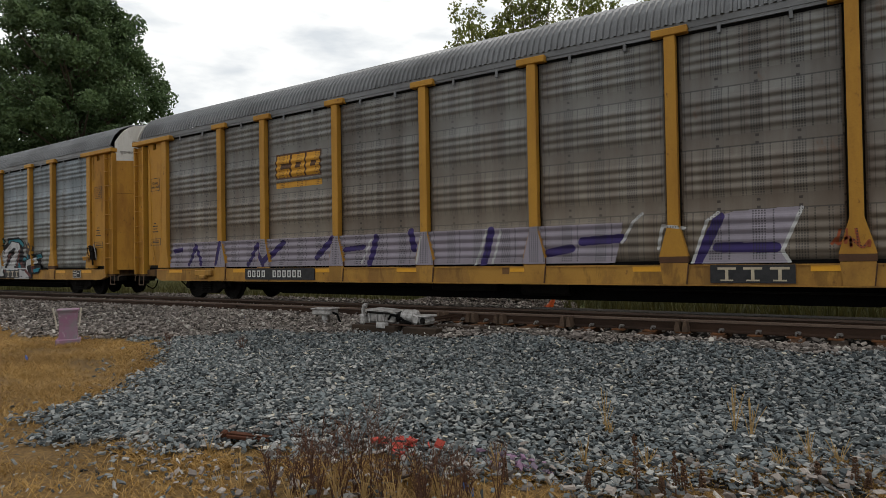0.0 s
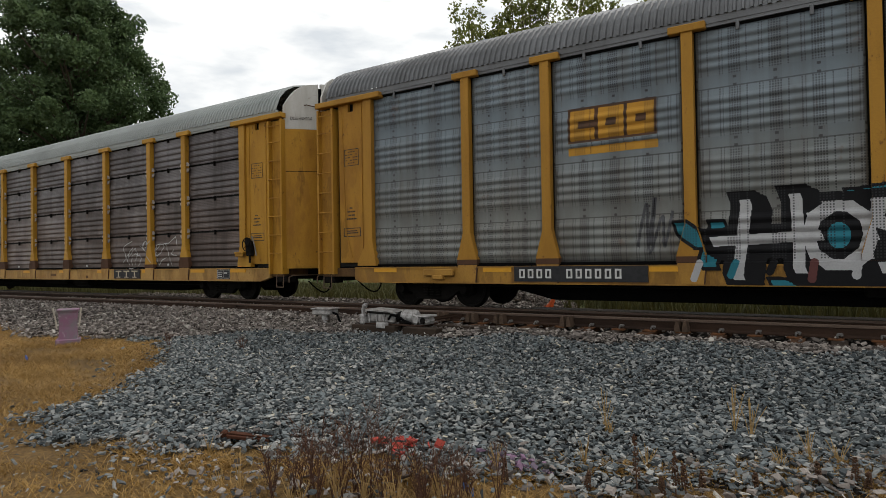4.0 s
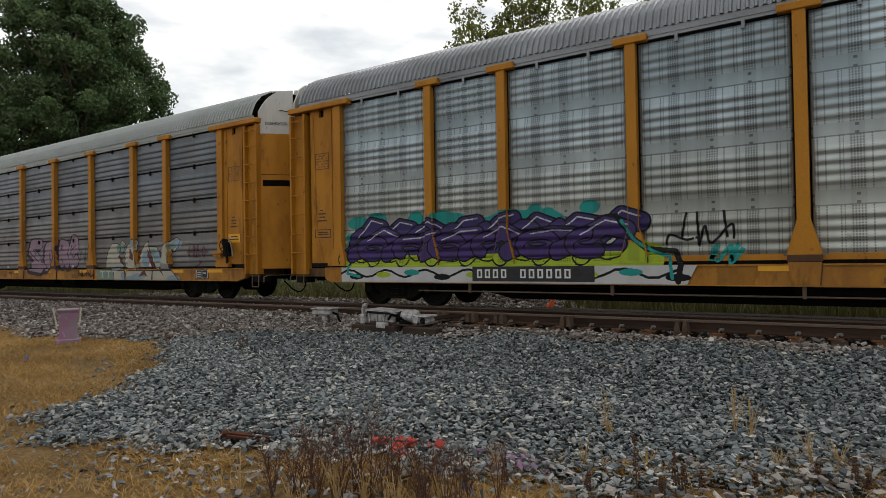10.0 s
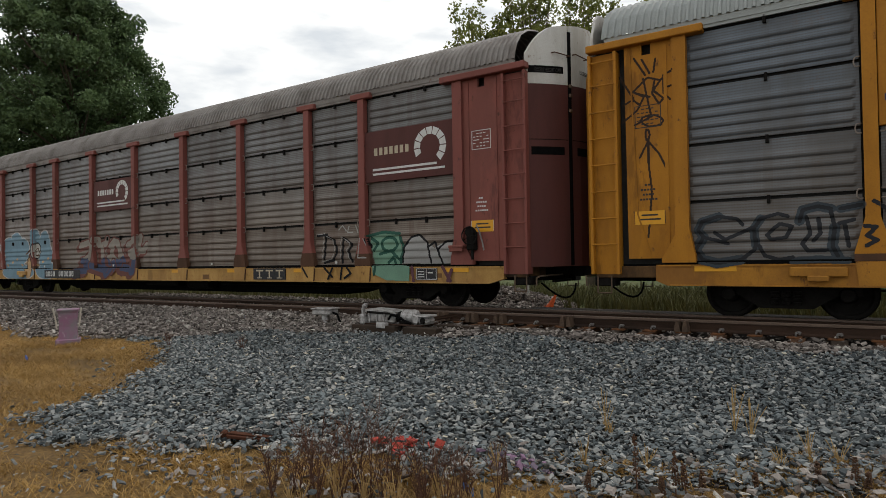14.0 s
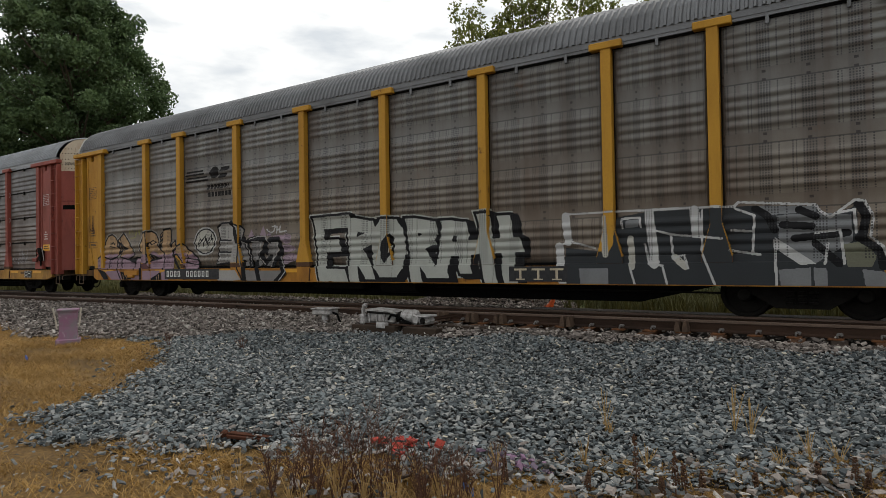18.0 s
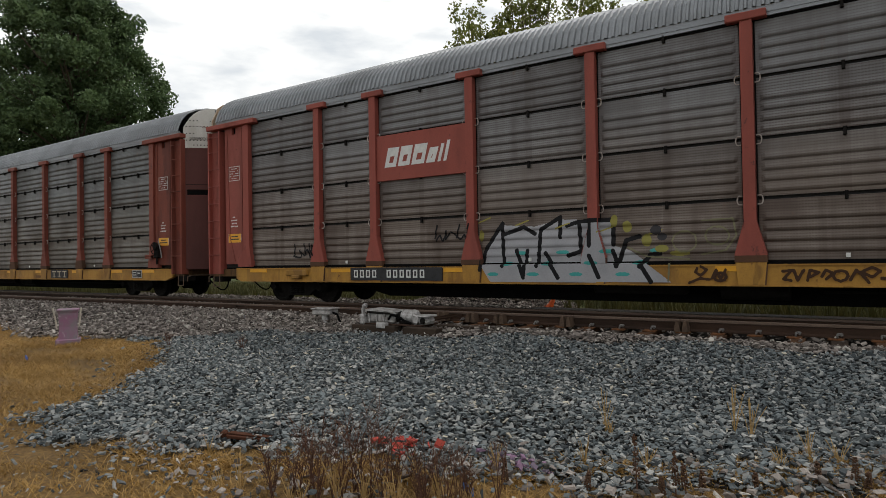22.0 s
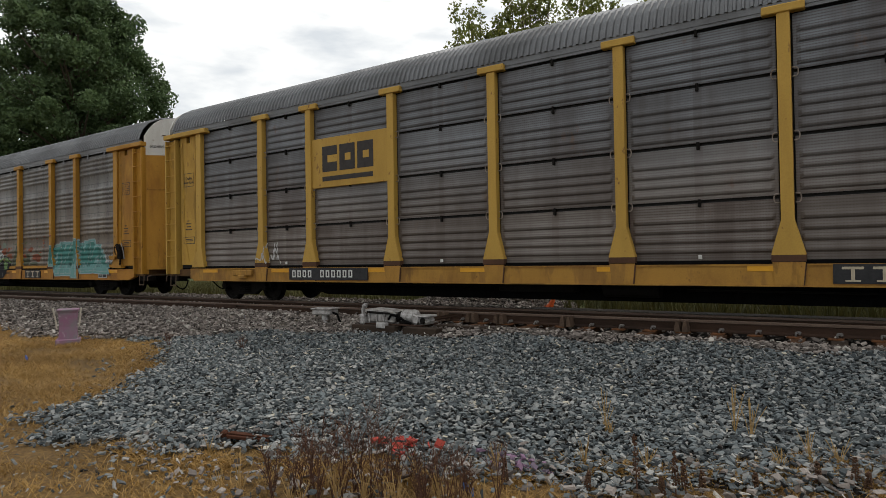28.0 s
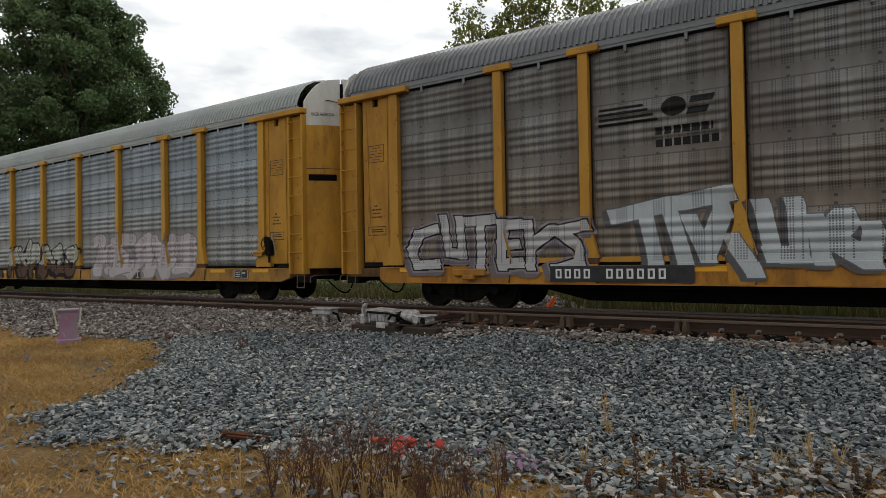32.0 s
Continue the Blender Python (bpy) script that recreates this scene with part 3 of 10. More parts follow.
    # dark backing added behind the sheets so their joints read as shaded gaps
    part("inner_wall", shared("inner", lambda: as_mesh(boxes((-11.6, 11.6, -1.33, -1.31, 1.0, 5.15), (-11.6, 11.6, 1.31, 1.33, 1.0, 5.15)), "inner_wall", INSIDE)), None, car)
    part("roof", shared(("roof", roof_mat.name), lambda: roof_mesh(roof_mat, -13.05, 13.05)), None, car)
    # end doors: bowed leaves with a pale top, wide at the leading end and shallow at the trailing end
    for bow, turn in ((LEAD, SIDES[0]), (TRAIL, SIDES[1])):
        for y0, y1 in ((-1.42, SEAM - 0.03), (SEAM + 0.03, 1.42)):
            key = (end_low.name, bow, y0)
            d = part("end_door", shared(("door",) + key, lambda: as_mesh(door_strip(bmesh.new(), y0, y1, 0.93, 4.757, bow), "end_door", end_low)), None, car, at=turn)
            part("door_top", shared(("door_top", end_paint.name) + key, lambda: as_mesh(door_strip(bmesh.new(), y0, y1, 4.76, 6.0, bow if bow == LEAD else 0.03, 0.0, 0.05, True), "door_top", end_paint)), None, d)
            if bow == LEAD:
                a, b = (y0, SEAM - 0.1) if y0 < SEAM else (SEAM + 0.12, 0.30)
                part("door_seam", shared(("seam", y0), lambda: as_mesh(door_strip(bmesh.new(), y0 + 0.02, y1 - 0.02, 3.585, 3.60, bow, 0.004, 0.02), "door_seam", GRIME)), None, d)
                if index in (4, 5, 7, 8, 11):
                    part("door_slot", shared(("slot", y0), lambda: as_mesh(door_strip(bmesh.new(), a + 0.05, b - 0.03, 3.27, 3.44, bow, 0.006, 0.03), "door_slot", BLACK)), None, d)
                if index == 5 and y0 < SEAM:
                    part("door_slot", shared(("top_slot", y0), lambda: as_mesh(door_strip(bmesh.new(), a + 0.02, b - 0.03, 4.99, 5.14, bow, 0.006, 0.03), "door_slot", BLACK)), None, d)
                if index in (8, 7, 6):
                    holes = [boxes_at for boxes_at in ((a + 0.03 + 0.075 * q, zz) for q in range(int((b - a) / 0.075)) for zz in (4.83, 4.98, 5.20, 5.42, 5.60)) if (round(boxes_at[0] * 71 + boxes_at[1] * 37)) % 5]
                    def drilled():
                        bm = bmesh.new()
                        for yy, zz in holes:
                            door_strip(bm, yy, yy + 0.024, zz, zz + 0.03, bow, 0.004, 0.02, False, 1)
                        return as_mesh(bm, "top_holes", BLACK)
                    tagged(part("top_holes", shared(("holes", y0), drilled), None, d), kind="stuff")
                ym = (a + b) / 2
                slope = math.atan2(1.0, -2 * bow * ym / 1.42 ** 2)
                part("height_warning", EXCESS, None, d, "black EXCESS HEIGHT CAR lettering",
                     at=Matrix.Translation((door_out(ym, bow) + 0.012, ym, 5.01)) @ Matrix.Rotation(slope, 4, "Z") @ Matrix.Rotation(math.pi / 2, 4, "X") @ Matrix.Diagonal((0.42 if y0 < SEAM else 0.55, 0.8, 1, 1)))
                g0, g1 = (SEAM - 0.34, SEAM - 0.06) if y0 < SEAM else (SEAM + 0.08, SEAM + 0.40)
                part("grab_iron", shared(("grab", y0), lambda: as_mesh(tube(bmesh.new(), [(door_out(g0, bow), g0, 5.42), (door_out(g0, bow) + 0.08, g0, 5.42), (door_out(g1, bow) + 0.08, g1, 5.36), (door_out(g1, bow), g1, 5.36)], 0.013), "grab_iron", RUST_SHOE)), None, d)
        part("door_gasket", shared(("gasket", bow), lambda: as_mesh(door_strip(bmesh.new(), SEAM - 0.035, SEAM + 0.035, 0.95, 5.9 if bow == LEAD else 4.75, bow, 0.008, 0.06, False, 2), "door_gasket", BLACK)), None, car, at=turn)
        if bow == LEAD:
            for zz in (4.18, 4.50, 4.70):
                part("door_latch", shared("latch", lambda: as_mesh(boxes((door_out(SEAM, LEAD), door_out(SEAM, LEAD) + 0.05, SEAM - 0.05, SEAM + 0.04, 0.0, 0.07), bevel=0.008), "door_latch", PIPE)), None, car, at=Matrix.Translation((0, 0, zz)))
    if index in (3, 10):
        for lo, w in BAYS:
            part("bottom_rail", shared(("bottom", pkey, w), lambda: as_mesh(boxes((0.18, w - 0.18, -1.462, -1.36, 1.015, 1.115), (0.02, 0.18, -1.462, -1.36, 1.015, 1.08), (w - 0.18, w - 0.02, -1.462, -1.36, 1.015, 1.08)), "bottom_rail", paint)), None, car, at=Matrix.Translation((lo, 0, 0)))
    if index == 3:
        pipe = rod(bmesh.new(), (-9.2, -1.40, 0.40), (9.2, -1.40, 0.40), 0.016, 6)
        bp = part("brake_pipe", shared("pipe", lambda: as_mesh(pipe, "brake_pipe", PIPE)), None, car, "thin pale brake pipe under the sill")
        for s in (-7.8, -4.6, -1.4, 1.8, 4.6, 7.8):
            part("pipe_hanger", shared("pipe_hanger", lambda: as_mesh(boxes((-0.03, 0.03, -1.43, -1.37, 0.37, 0.60), bevel=0.008), "pipe_hanger", PIPE)), None, bp, at=Matrix.Translation((s, 0, 0)))
    # winch box under the outer bay, pale squares at the foot of the sheets, warning labels on the ends
    if index != 3:
        part("winch_box", shared(("winch", sill.name), lambda: as_mesh(boxes((-9.95, -9.15, -1.60, -1.49, 0.74, 0.90), (-9.7, -9.4, -1.63, -1.49, 0.66, 0.76), bevel=0.02), "winch_box", sill)), None, car)
    if kind == "stacked":
        for lo, w in BAYS[1::2]:
            part("foot_tag", shared("foot_tag", lambda: as_mesh(boxes((-0.03, 0.03, -1.462, -1.44, 1.05, 1.12)), "foot_tag", MARK_WHITE)), None, car, at=Matrix.Translation((lo + w * 0.5, 0, 0)))
    if "red" in pkey or index == 4:
        for s in (-12.2, 12.2):
            lb = part("warning_label", shared("warn", lambda: as_mesh(boxes((-0.27, 0.27, -1.468, -1.455, 1.70, 1.95)), "warning_label", REFLECTOR)), None, car, "yellow warning label with dark lines", at=Matrix.Translation((s, 0, 0)))
            part("label_lines", shared("warn_lines", lambda: as_mesh(boxes((-0.2, 0.2, -1.472, -1.468, 1.78, 1.81), (-0.15, 0.15, -1.472, -1.468, 1.86, 1.89)), "label_lines", MARK_BLACK)), None, lb)
    # flat car under the rack
    part("deck", shared("deck", lambda: as_mesh(boxes((-13.2, 13.2, -1.34, 1.34, 0.86, 0.97)), "deck", BLACK)), None, car)
    for side in SIDES:
        s = part("side_sill", shared(("sill", sill.name), lambda: as_mesh(prism(bmesh.new(), [(-12.1, 0.95), (-12.1, 0.66), (-11.9, 0.575), (12.35, 0.575), (12.72, 0.68), (12.72, 0.95)], -1.50, -1.36), "side_sill", sill)), None, car, at=side)
        part("sill_flange", shared(("flange", sill.name), lambda: as_mesh(boxes((-12.05, 12.65, -1.525, -1.50, 0.925, 0.952), (-11.85, 11.85, -1.52, -1.50, 0.575, 0.595)), "sill_flange", sill)), None, s)
        if side == SIDES[0]:
            for p in POSTS:
                part("post_foot", shared(("foot", sill.name), lambda: as_mesh(prism(bmesh.new(), [(-0.24, 0.98), (-0.20, 0.60), (0.20, 0.60), (0.24, 0.98)], -1.528, -1.49), "post_foot", sill)), None, s, at=Matrix.Translation((p, 0, 0)))
                part("weld_seam", shared("weld_seam", lambda: as_mesh(prism(bmesh.new(), [(0.238, 0.95), (0.203, 0.60), (0.222, 0.60), (0.258, 0.95)], -1.53, -1.49), "weld_seam", RUST_SHOE)), None, s, at=Matrix.Translation((p, 0, 0)))
            for q in range(7):
                u, w, z, h = rng.uniform(-11.2, 11.0), rng.choice((0.16, 0.22, 0.3, 0.42)), rng.choice((0.63, 0.70, 0.78)), rng.choice((0.10, 0.14))
                if min(abs(u - p) for p in POSTS) < 0.5 or plate_at[0] - 0.5 < u < plate_at[1] + 0.3 or sign_at[0] - 0.5 < u < sign_at[1] + 0.3:
                    continue
                part("repaint_patch", as_mesh(boxes((u, u + w, -1.503, -1.498, z, z + h)), "repaint_patch", PRIMER), None, s, "brown touched-up paint patch")
            for u in (-11.2, -8.1, -4.75, -1.9, 1.0, 3.7, 6.6, 9.4, 11.3):
                part("reflector", shared("reflector", lambda: as_mesh(boxes((-0.34, 0.34, -1.512, -1.498, 0.83, 0.93)), "reflector", REFLECTOR)), None, s, "bright yellow reflector strip", at=Matrix.Translation((u + 0.25 * rng.random(), 0, 0)))
    for side in SIDES:
        part("end_sill", shared("end_sill", lambda: as_mesh(boxes((12.02, 13.25, -1.43, 1.43, 0.71, 0.93), bevel=0.015), "end_sill", END_RUST)), None, car, at=side)
        for y in (-1.40, 1.05):
            part("end_bracket", shared("end_bracket", lambda: as_mesh(boxes((12.9, 13.3, 0, 0.35, 0.55, 0.74), bevel=0.02), "end_bracket", GRIME)), None, car, at=side @ Matrix.Translation((0, y, 0)))
    part("center_sill", shared("center_sill", lambda: as_mesh(prism(bmesh.new(), [(-13.3, 0.90), (-13.3, 0.62), (-8.9, 0.60), (-7.2, 0.20), (7.2, 0.20), (8.9, 0.60), (13.3, 0.62), (13.3, 0.90)], -0.55, 0.55), "center_sill", BLACK)), None, car)
    part("brake_rigging", shared("rigging", lambda: as_mesh(rigging(), "brake_rigging", GRIME)), None, car)
    for e in (-1, 1):
        tr = part("truck", shared("bolster", lambda: as_mesh(boxes((-0.18, 0.18, -0.95, 0.95, 0.34, 0.62), (-0.4, 0.4, -0.5, 0.5, 0.55, 0.70), bevel=0.02), "truck", GRIME)), None, car, "grimy black two-axle truck", at=Matrix.Translation((e * TRUCK, 0, 0)))
        for y, r in ((-0.98, Matrix.Identity(4)), (0.98, TURN)):
            part("side_frame", SIDE_FRAME, None, tr, at=Matrix.Translation((0, y, 0)) @ r)
        for dx in (-0.89, 0.89):
            wheels_of.setdefault(index, []).append(part("wheelset", WHEELSET, None, tr, at=Matrix.Translation((dx, 0, WHEEL_R))))
        cp = part("coupler", shared(("coupler", e), lambda: as_mesh(coupler(e), "coupler", GRIME)), None, car)
        part("brake_hose", shared(("hose", e), lambda: as_mesh(brake_hose(bmesh.new(), e * 13.35 - 0.3, -0.35 * e), "brake_hose", BLACK)), None, cp)
        part("uncoupling_lever", shared(("lever", e), lambda: as_mesh(tube(bmesh.new(), [(e * 13.45, -1.45, 0.55), (e * 13.45, -1.45, 0.70), (e * 13.5, -1.35, 0.74), (e * 13.5, -0.2, 0.74)], 0.016), "uncoupling_lever", PIPE)), None, cp)
    # hand brake on the leading end
    hb = part("hand_brake", shared("hand_brake", lambda: as_mesh(hand_brake(), "hand_brake", GRIME)), None, car, "grimy black hand brake housing with chain")
    part("brake_step", shared(("brake_step", pkey), lambda: as_mesh(boxes((11.42, 11.80, -1.66, -1.46, 1.36, 1.42), (11.44, 11.78, -1.65, -1.63, 1.28, 1.37), bevel=0.01), "brake_step", END_COAT[pkey])), None, hb, "painted step beside the hand brake")
    part("brake_wheel", shared("brake_wheel", lambda: as_mesh(brake_wheel(), "brake_wheel", GRIME)), None, hb)
    for e in (-1, 1):
        for y in (-1.46, 1.0):
            part("corner_step", shared(("corner_step", e), lambda: as_mesh(corner_step(e), "corner_step", PIPE)), None, car, at=Matrix.Translation((0, 0 if y < 0 else 2.86, 0)))
    part("brake_chain", shared("chain", lambda: as_mesh(tube(bmesh.new(), [(12.12, -1.60, 1.85), (12.2, -1.61, 1.7), (12.26, -1.6, 1.5), (12.3, -1.6, 1.3)], 0.018), "brake_chain", STEEL)), None, hb)
    stn = part("end_stencil", shared(("stencil", pkey, index in (0, 9)), lambda: as_mesh(stencils(index not in (0, 9)), "end_stencil", MARK_WHITE if "red" in pkey or "maroon" in pkey else MARK_BLACK)), None, car)
    tagged(stn, kind="stuff")
    part("inspection_card", shared("card", lambda: as_mesh(boxes((10.42, 11.02, -1.512, -1.498, 0.64, 0.93)), "inspection_card", PLATE_BLACK)), None, car)
    part("card_lines", shared("card_lines", lambda: as_mesh(card_lines(), "card_lines", MARK_WHITE)), None, car)
    # number plate and owner's sign on the sill, as plain bars
    a, b = plate_at
    np_ = part("number_plate", as_mesh(boxes((a, b, -1.541, -1.498, 0.63, 0.945)), "number_plate", PLATE_BLACK), None, car)
    bars = bmesh.new()
    x = a + 0.12
    for i in range(10):
        wch = (b - a - 0.5) / 11.5
        if i == 4:
            x += wch * 1.3
        for x0, x1, z0, z1 in ((0.0, 0.18, 0.70, 0.885), (0.46, 0.64, 0.70, 0.885), (0.18, 0.46, 0.70, 0.733), (0.18, 0.46, 0.852, 0.885)):
            box(bars, x + wch * x0, x + wch * x1, -1.545, -1.541, z0, z1)
        x += wch
    tagged(part("number_bars", as_mesh(bars, "number_bars", MARK_WHITE), None, np_), kind="stuff")
    a, b = sign_at
    sg = part("owner_sign", as_mesh(boxes((a, b, -1.533, -1.498, 0.63, 0.945)), "owner_sign", PLATE_BLACK), None, car)
    bars = bmesh.new()
    w = (b - a) / 3.6
    for i in range(3):
        c0 = a + 0.12 + i * w * 1.12
        box(bars, c0, c0 + w * 0.8, -1.537, -1.533, 0.86, 0.90)
        box(bars, c0 + w * 0.33, c0 + w * 0.47, -1.537, -1.533, 0.69, 0.86)
        box(bars, c0 + w * 0.12, c0 + w * 0.68, -1.537, -1.533, 0.665, 0.69)
    tagged(part("sign_bars", as_mesh(bars, "sign_bars", MARK_BEIGE), None, sg), kind="stuff")
    return car


def half_disc(material, way):
    """Two quarter discs of bare steel beside the post, above and below a joint, with a slot between them."""
    bm = bmesh.new()
    for up in (-1, 1):
        rim = [(way * (0.135 * math.sin(a) - 0.05), up * (0.035 + 0.125 * math.cos(a))) for a in [math.pi / 2 * i / 6 for i in range(7)]]
        prism(bm, [(-way * 0.05, up * 0.035)] + rim, -1.478, -1.455)
    return as_mesh(bm, "joint_ring", material)


def ring_mesh(material, way):
    """A bent retainer that bulges away from the post."""
    bm = bmesh.new()
    pts = [(-way * 0.05, 0.075)] + [(way * 0.035 * math.cos(a), 0.075 * math.sin(a)) for a in [math.pi * (0.5 - i / 8) for i in range(9)]] + [(-way * 0.05, -0.075)]
    tube(bm, [(x, -1.462, z) for x, z in pts], 0.011, 5)
    return as_mesh(bm, "joint_ring", material)


def rigging():
    bm = bmesh.new()
    box(bm, -1.6, 0.2, -0.95, -0.6, 0.38, 0.72, bevel=0.04)
    rod(bm, (0.8, -0.8, 0.5), (1.9, -0.8, 0.5), 0.20, 14)
    rod(bm, (2.4, -0.85, 0.46), (8.8, -0.85, 0.42), 0.02)
    rod(bm, (-8.8, -0.9, 0.50), (-1.6, -0.85, 0.50), 0.02)
    for x in (-6.9, -4.14, 4.14, 6.9):
        box(bm, x - 0.06, x + 0.06, -1.36, 1.36, 0.55, 0.86)
    return bm


def coupler(e):
    bm = bmesh.new()
    box(bm, *sorted((e * 13.2, e * 13.82)), -0.11, 0.11, 0.74, 0.96, bevel=0.02)
    box(bm, *sorted((e * 13.72, e * 13.98)), -0.20, 0.16, 0.70, 1.0, bevel=0.04)
    rod(bm, (e * 13.4, -0.5, 0.6), (e * 13.4, 0.5, 0.6), 0.03)
    return bm


def corner_step(e):
    """Bent iron step that hangs under the car's corner."""
    bm = bmesh.new()
    pts = [(e * 12.95, -1.44, 0.75), (e * 12.95, -1.45, 0.42), (e * 13.22, -1.45, 0.42), (e * 13.22, -1.44, 0.75)]
    for a, b in zip(pts, pts[1:]):
        rod(bm, a, b, 0.014, 6)
    return bm


def brake_wheel():
    bm = bmesh.new()
    n = 20
    for i in range(n):
        a, b = 2 * math.pi * i / n, 2 * math.pi * (i + 1) / n
        rod(bm, (11.97 + 0.19 * math.cos(a), -1.655, 1.62 + 0.19 * math.sin(a)), (11.97 + 0.19 * math.cos(b), -1.655, 1.62 + 0.19 * math.sin(b)), 0.014, 5)
    for i in range(5):
        a = 2 * math.pi * i / 5
        rod(bm, (11.97, -1.65, 1.62), (11.97 + 0.19 * math.cos(a), -1.655, 1.62 + 0.19 * math.sin(a)), 0.009, 5)
    return bm


def hand_brake():
    bm = boxes((11.86, 12.08, -1.62, -1.46, 1.30, 1.72), bevel=0.03)
    lathe(bm, [(-0.05, 0.03), (-0.05, 0.11), (0.02, 0.11)], 16, Matrix.Translation((11.97, -1.60, 1.70)))
    rod(bm, (12.0, -1.58, 1.1), (12.0, -1.58, 1.5), 0.03)
    return bm


def stencils(both=True):
    """Unreadable lettering on the end panels as bars: a framed block, two lines and a low framed label."""
    bm = bmesh.new()
    for s in (-1, 1):
        c = 12.2 * s
        frame_outline(bm, c - 0.24, c + 0.24, 3.50, 3.92, -1.462, 0.015)
        for i in range(5 if both or s > 0 else 0):
            w = 0.12 + 0.07 * ((i * 7) % 3)
            for q in range(5):
                u = c - 0.20 + q * 0.083
                if (q * 3 + i) % 4:
                    box(bm, u, u + 0.03 + w * 0.15, -1.466, -1.462, 3.56 + i * 0.07, 3.58 + i * 0.07)
        for i, w in enumerate((0.16, 0.30, 0.24, 0.34)):
            for q in range(int(w / 0.055)):
                box(bm, c - w / 2 + q * 0.055, c - w / 2 + q * 0.055 + 0.04, -1.466, -1.462, 2.42 - i * 0.09, 2.455 - i * 0.09)
        frame_outline(bm, c - 0.28, c + 0.28, 1.72, 1.94, -1.462, 0.018)
        box(bm, c - 0.2, c + 0.2, -1.466, -1.462, 1.80, 1.825)
        box(bm, c - 0.17, c + 0.17, -1.466, -1.462, 1.85, 1.875)
    return bm


def card_lines():
    bm = bmesh.new()
    frame_outline(bm, 10.44, 11.0, 0.66, 0.91, -1.512, 0.012)
    box(bm, 10.715, 10.725, -1.516, -1.512, 0.66, 0.91)
    for i in range(3):
        box(bm, 10.48, 10.66, -1.516, -1.512, 0.71 + i * 0.06, 0.73 + i * 0.06)
    box(bm, 10.76, 10.9, -1.516, -1.512, 0.80, 0.83)
    return bm


wheels_of = {}


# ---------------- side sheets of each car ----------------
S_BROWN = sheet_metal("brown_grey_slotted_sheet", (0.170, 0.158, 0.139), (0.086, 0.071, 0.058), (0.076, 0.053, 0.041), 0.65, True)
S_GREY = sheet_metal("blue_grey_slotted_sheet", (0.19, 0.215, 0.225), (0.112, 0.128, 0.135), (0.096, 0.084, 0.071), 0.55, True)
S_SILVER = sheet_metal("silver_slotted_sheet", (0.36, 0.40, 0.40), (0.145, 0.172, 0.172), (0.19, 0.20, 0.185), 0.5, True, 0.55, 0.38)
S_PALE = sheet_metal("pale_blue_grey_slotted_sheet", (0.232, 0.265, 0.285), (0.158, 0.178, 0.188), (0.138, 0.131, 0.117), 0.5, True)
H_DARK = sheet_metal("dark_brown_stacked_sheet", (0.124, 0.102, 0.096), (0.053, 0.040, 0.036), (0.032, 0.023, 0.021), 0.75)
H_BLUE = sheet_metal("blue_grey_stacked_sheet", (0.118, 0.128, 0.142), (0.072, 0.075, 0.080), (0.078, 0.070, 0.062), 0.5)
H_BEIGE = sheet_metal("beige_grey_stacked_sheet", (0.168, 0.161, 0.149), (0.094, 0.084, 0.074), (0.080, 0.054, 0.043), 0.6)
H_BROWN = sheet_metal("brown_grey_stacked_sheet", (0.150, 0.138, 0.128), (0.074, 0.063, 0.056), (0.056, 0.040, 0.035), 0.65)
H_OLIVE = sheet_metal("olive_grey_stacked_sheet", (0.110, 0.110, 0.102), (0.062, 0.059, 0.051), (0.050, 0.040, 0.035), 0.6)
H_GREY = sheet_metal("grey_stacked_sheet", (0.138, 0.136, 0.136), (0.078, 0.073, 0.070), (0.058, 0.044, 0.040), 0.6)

CARS = []
CARS.append(auto_rack(0, "slotted", "auto rack car, brown-grey slotted sides, yellow posts, faded purple graffiti", YELLOW, S_BROWN, ROOF_GREY, WHITE_PAINT, YELLOW))
CARS.append(auto_rack(1, "slotted", "auto rack car, grey slotted sides, yellow posts, big white graffiti", YELLOW, S_GREY, ROOF_GREY, WHITE_PAINT, YELLOW))
CARS.append(auto_rack(2, "stacked", "auto rack car, dark brown sides, golden posts, shield sign", GOLD, H_DARK, ROOF_WHITE, WHITE_PAINT, GOLD, clips=True, plate=(1, (2, 3)), sign_at=(4.75, 6.35), sill=SILL_CREAM))
CARS.append(auto_rack(3, "slotted", "auto rack car with bright silver slotted sides and colourful graffiti", ORANGE_YELLOW, S_SILVER, ROOF_SILVER, WHITE_PAINT, ORANGE_YELLOW, sign_at=(6.5, 6.9), sill=SILL_ORANGE))
CARS.append(auto_rack(4, "stacked", "auto rack car, blue-grey sides, orange-yellow posts, pink graffiti", ORANGE_YELLOW, H_BLUE, ROOF_WHITE, WHITE_PAINT, ORANGE_YELLOW, clips=True, plate=(1, (2, 3)), sill=SILL_ORANGE))
CARS.append(auto_rack(5, "stacked", "auto rack car, beige-grey sides, pinkish red posts, maroon signs", PINK_RED, H_BEIGE, ROOF_RUST, WHITE_PAINT, MAROON, clips=True, sill=SILL_CREAM))
CARS.append(auto_rack(6, "slotted", "auto rack car, brown-grey sides covered in black and white graffiti", GOLD, S_BROWN, ROOF_GREY, WHITE_PAINT, GOLD, sill=SILL_ORANGE))
CARS.append(auto_rack(7, "stacked", "auto rack car with brown-grey sides and red posts", RED, H_BROWN, ROOF_SILVER, RUSTY_WHITE, RED, clips=True))
CARS.append(auto_rack(8, "stacked", "auto rack car with olive-grey sides and brown-red posts", BROWN_RED, H_OLIVE, ROOF_SILVER, WHITE_PAINT, MAROON, clips=True, sill=SILL_YELLOW))
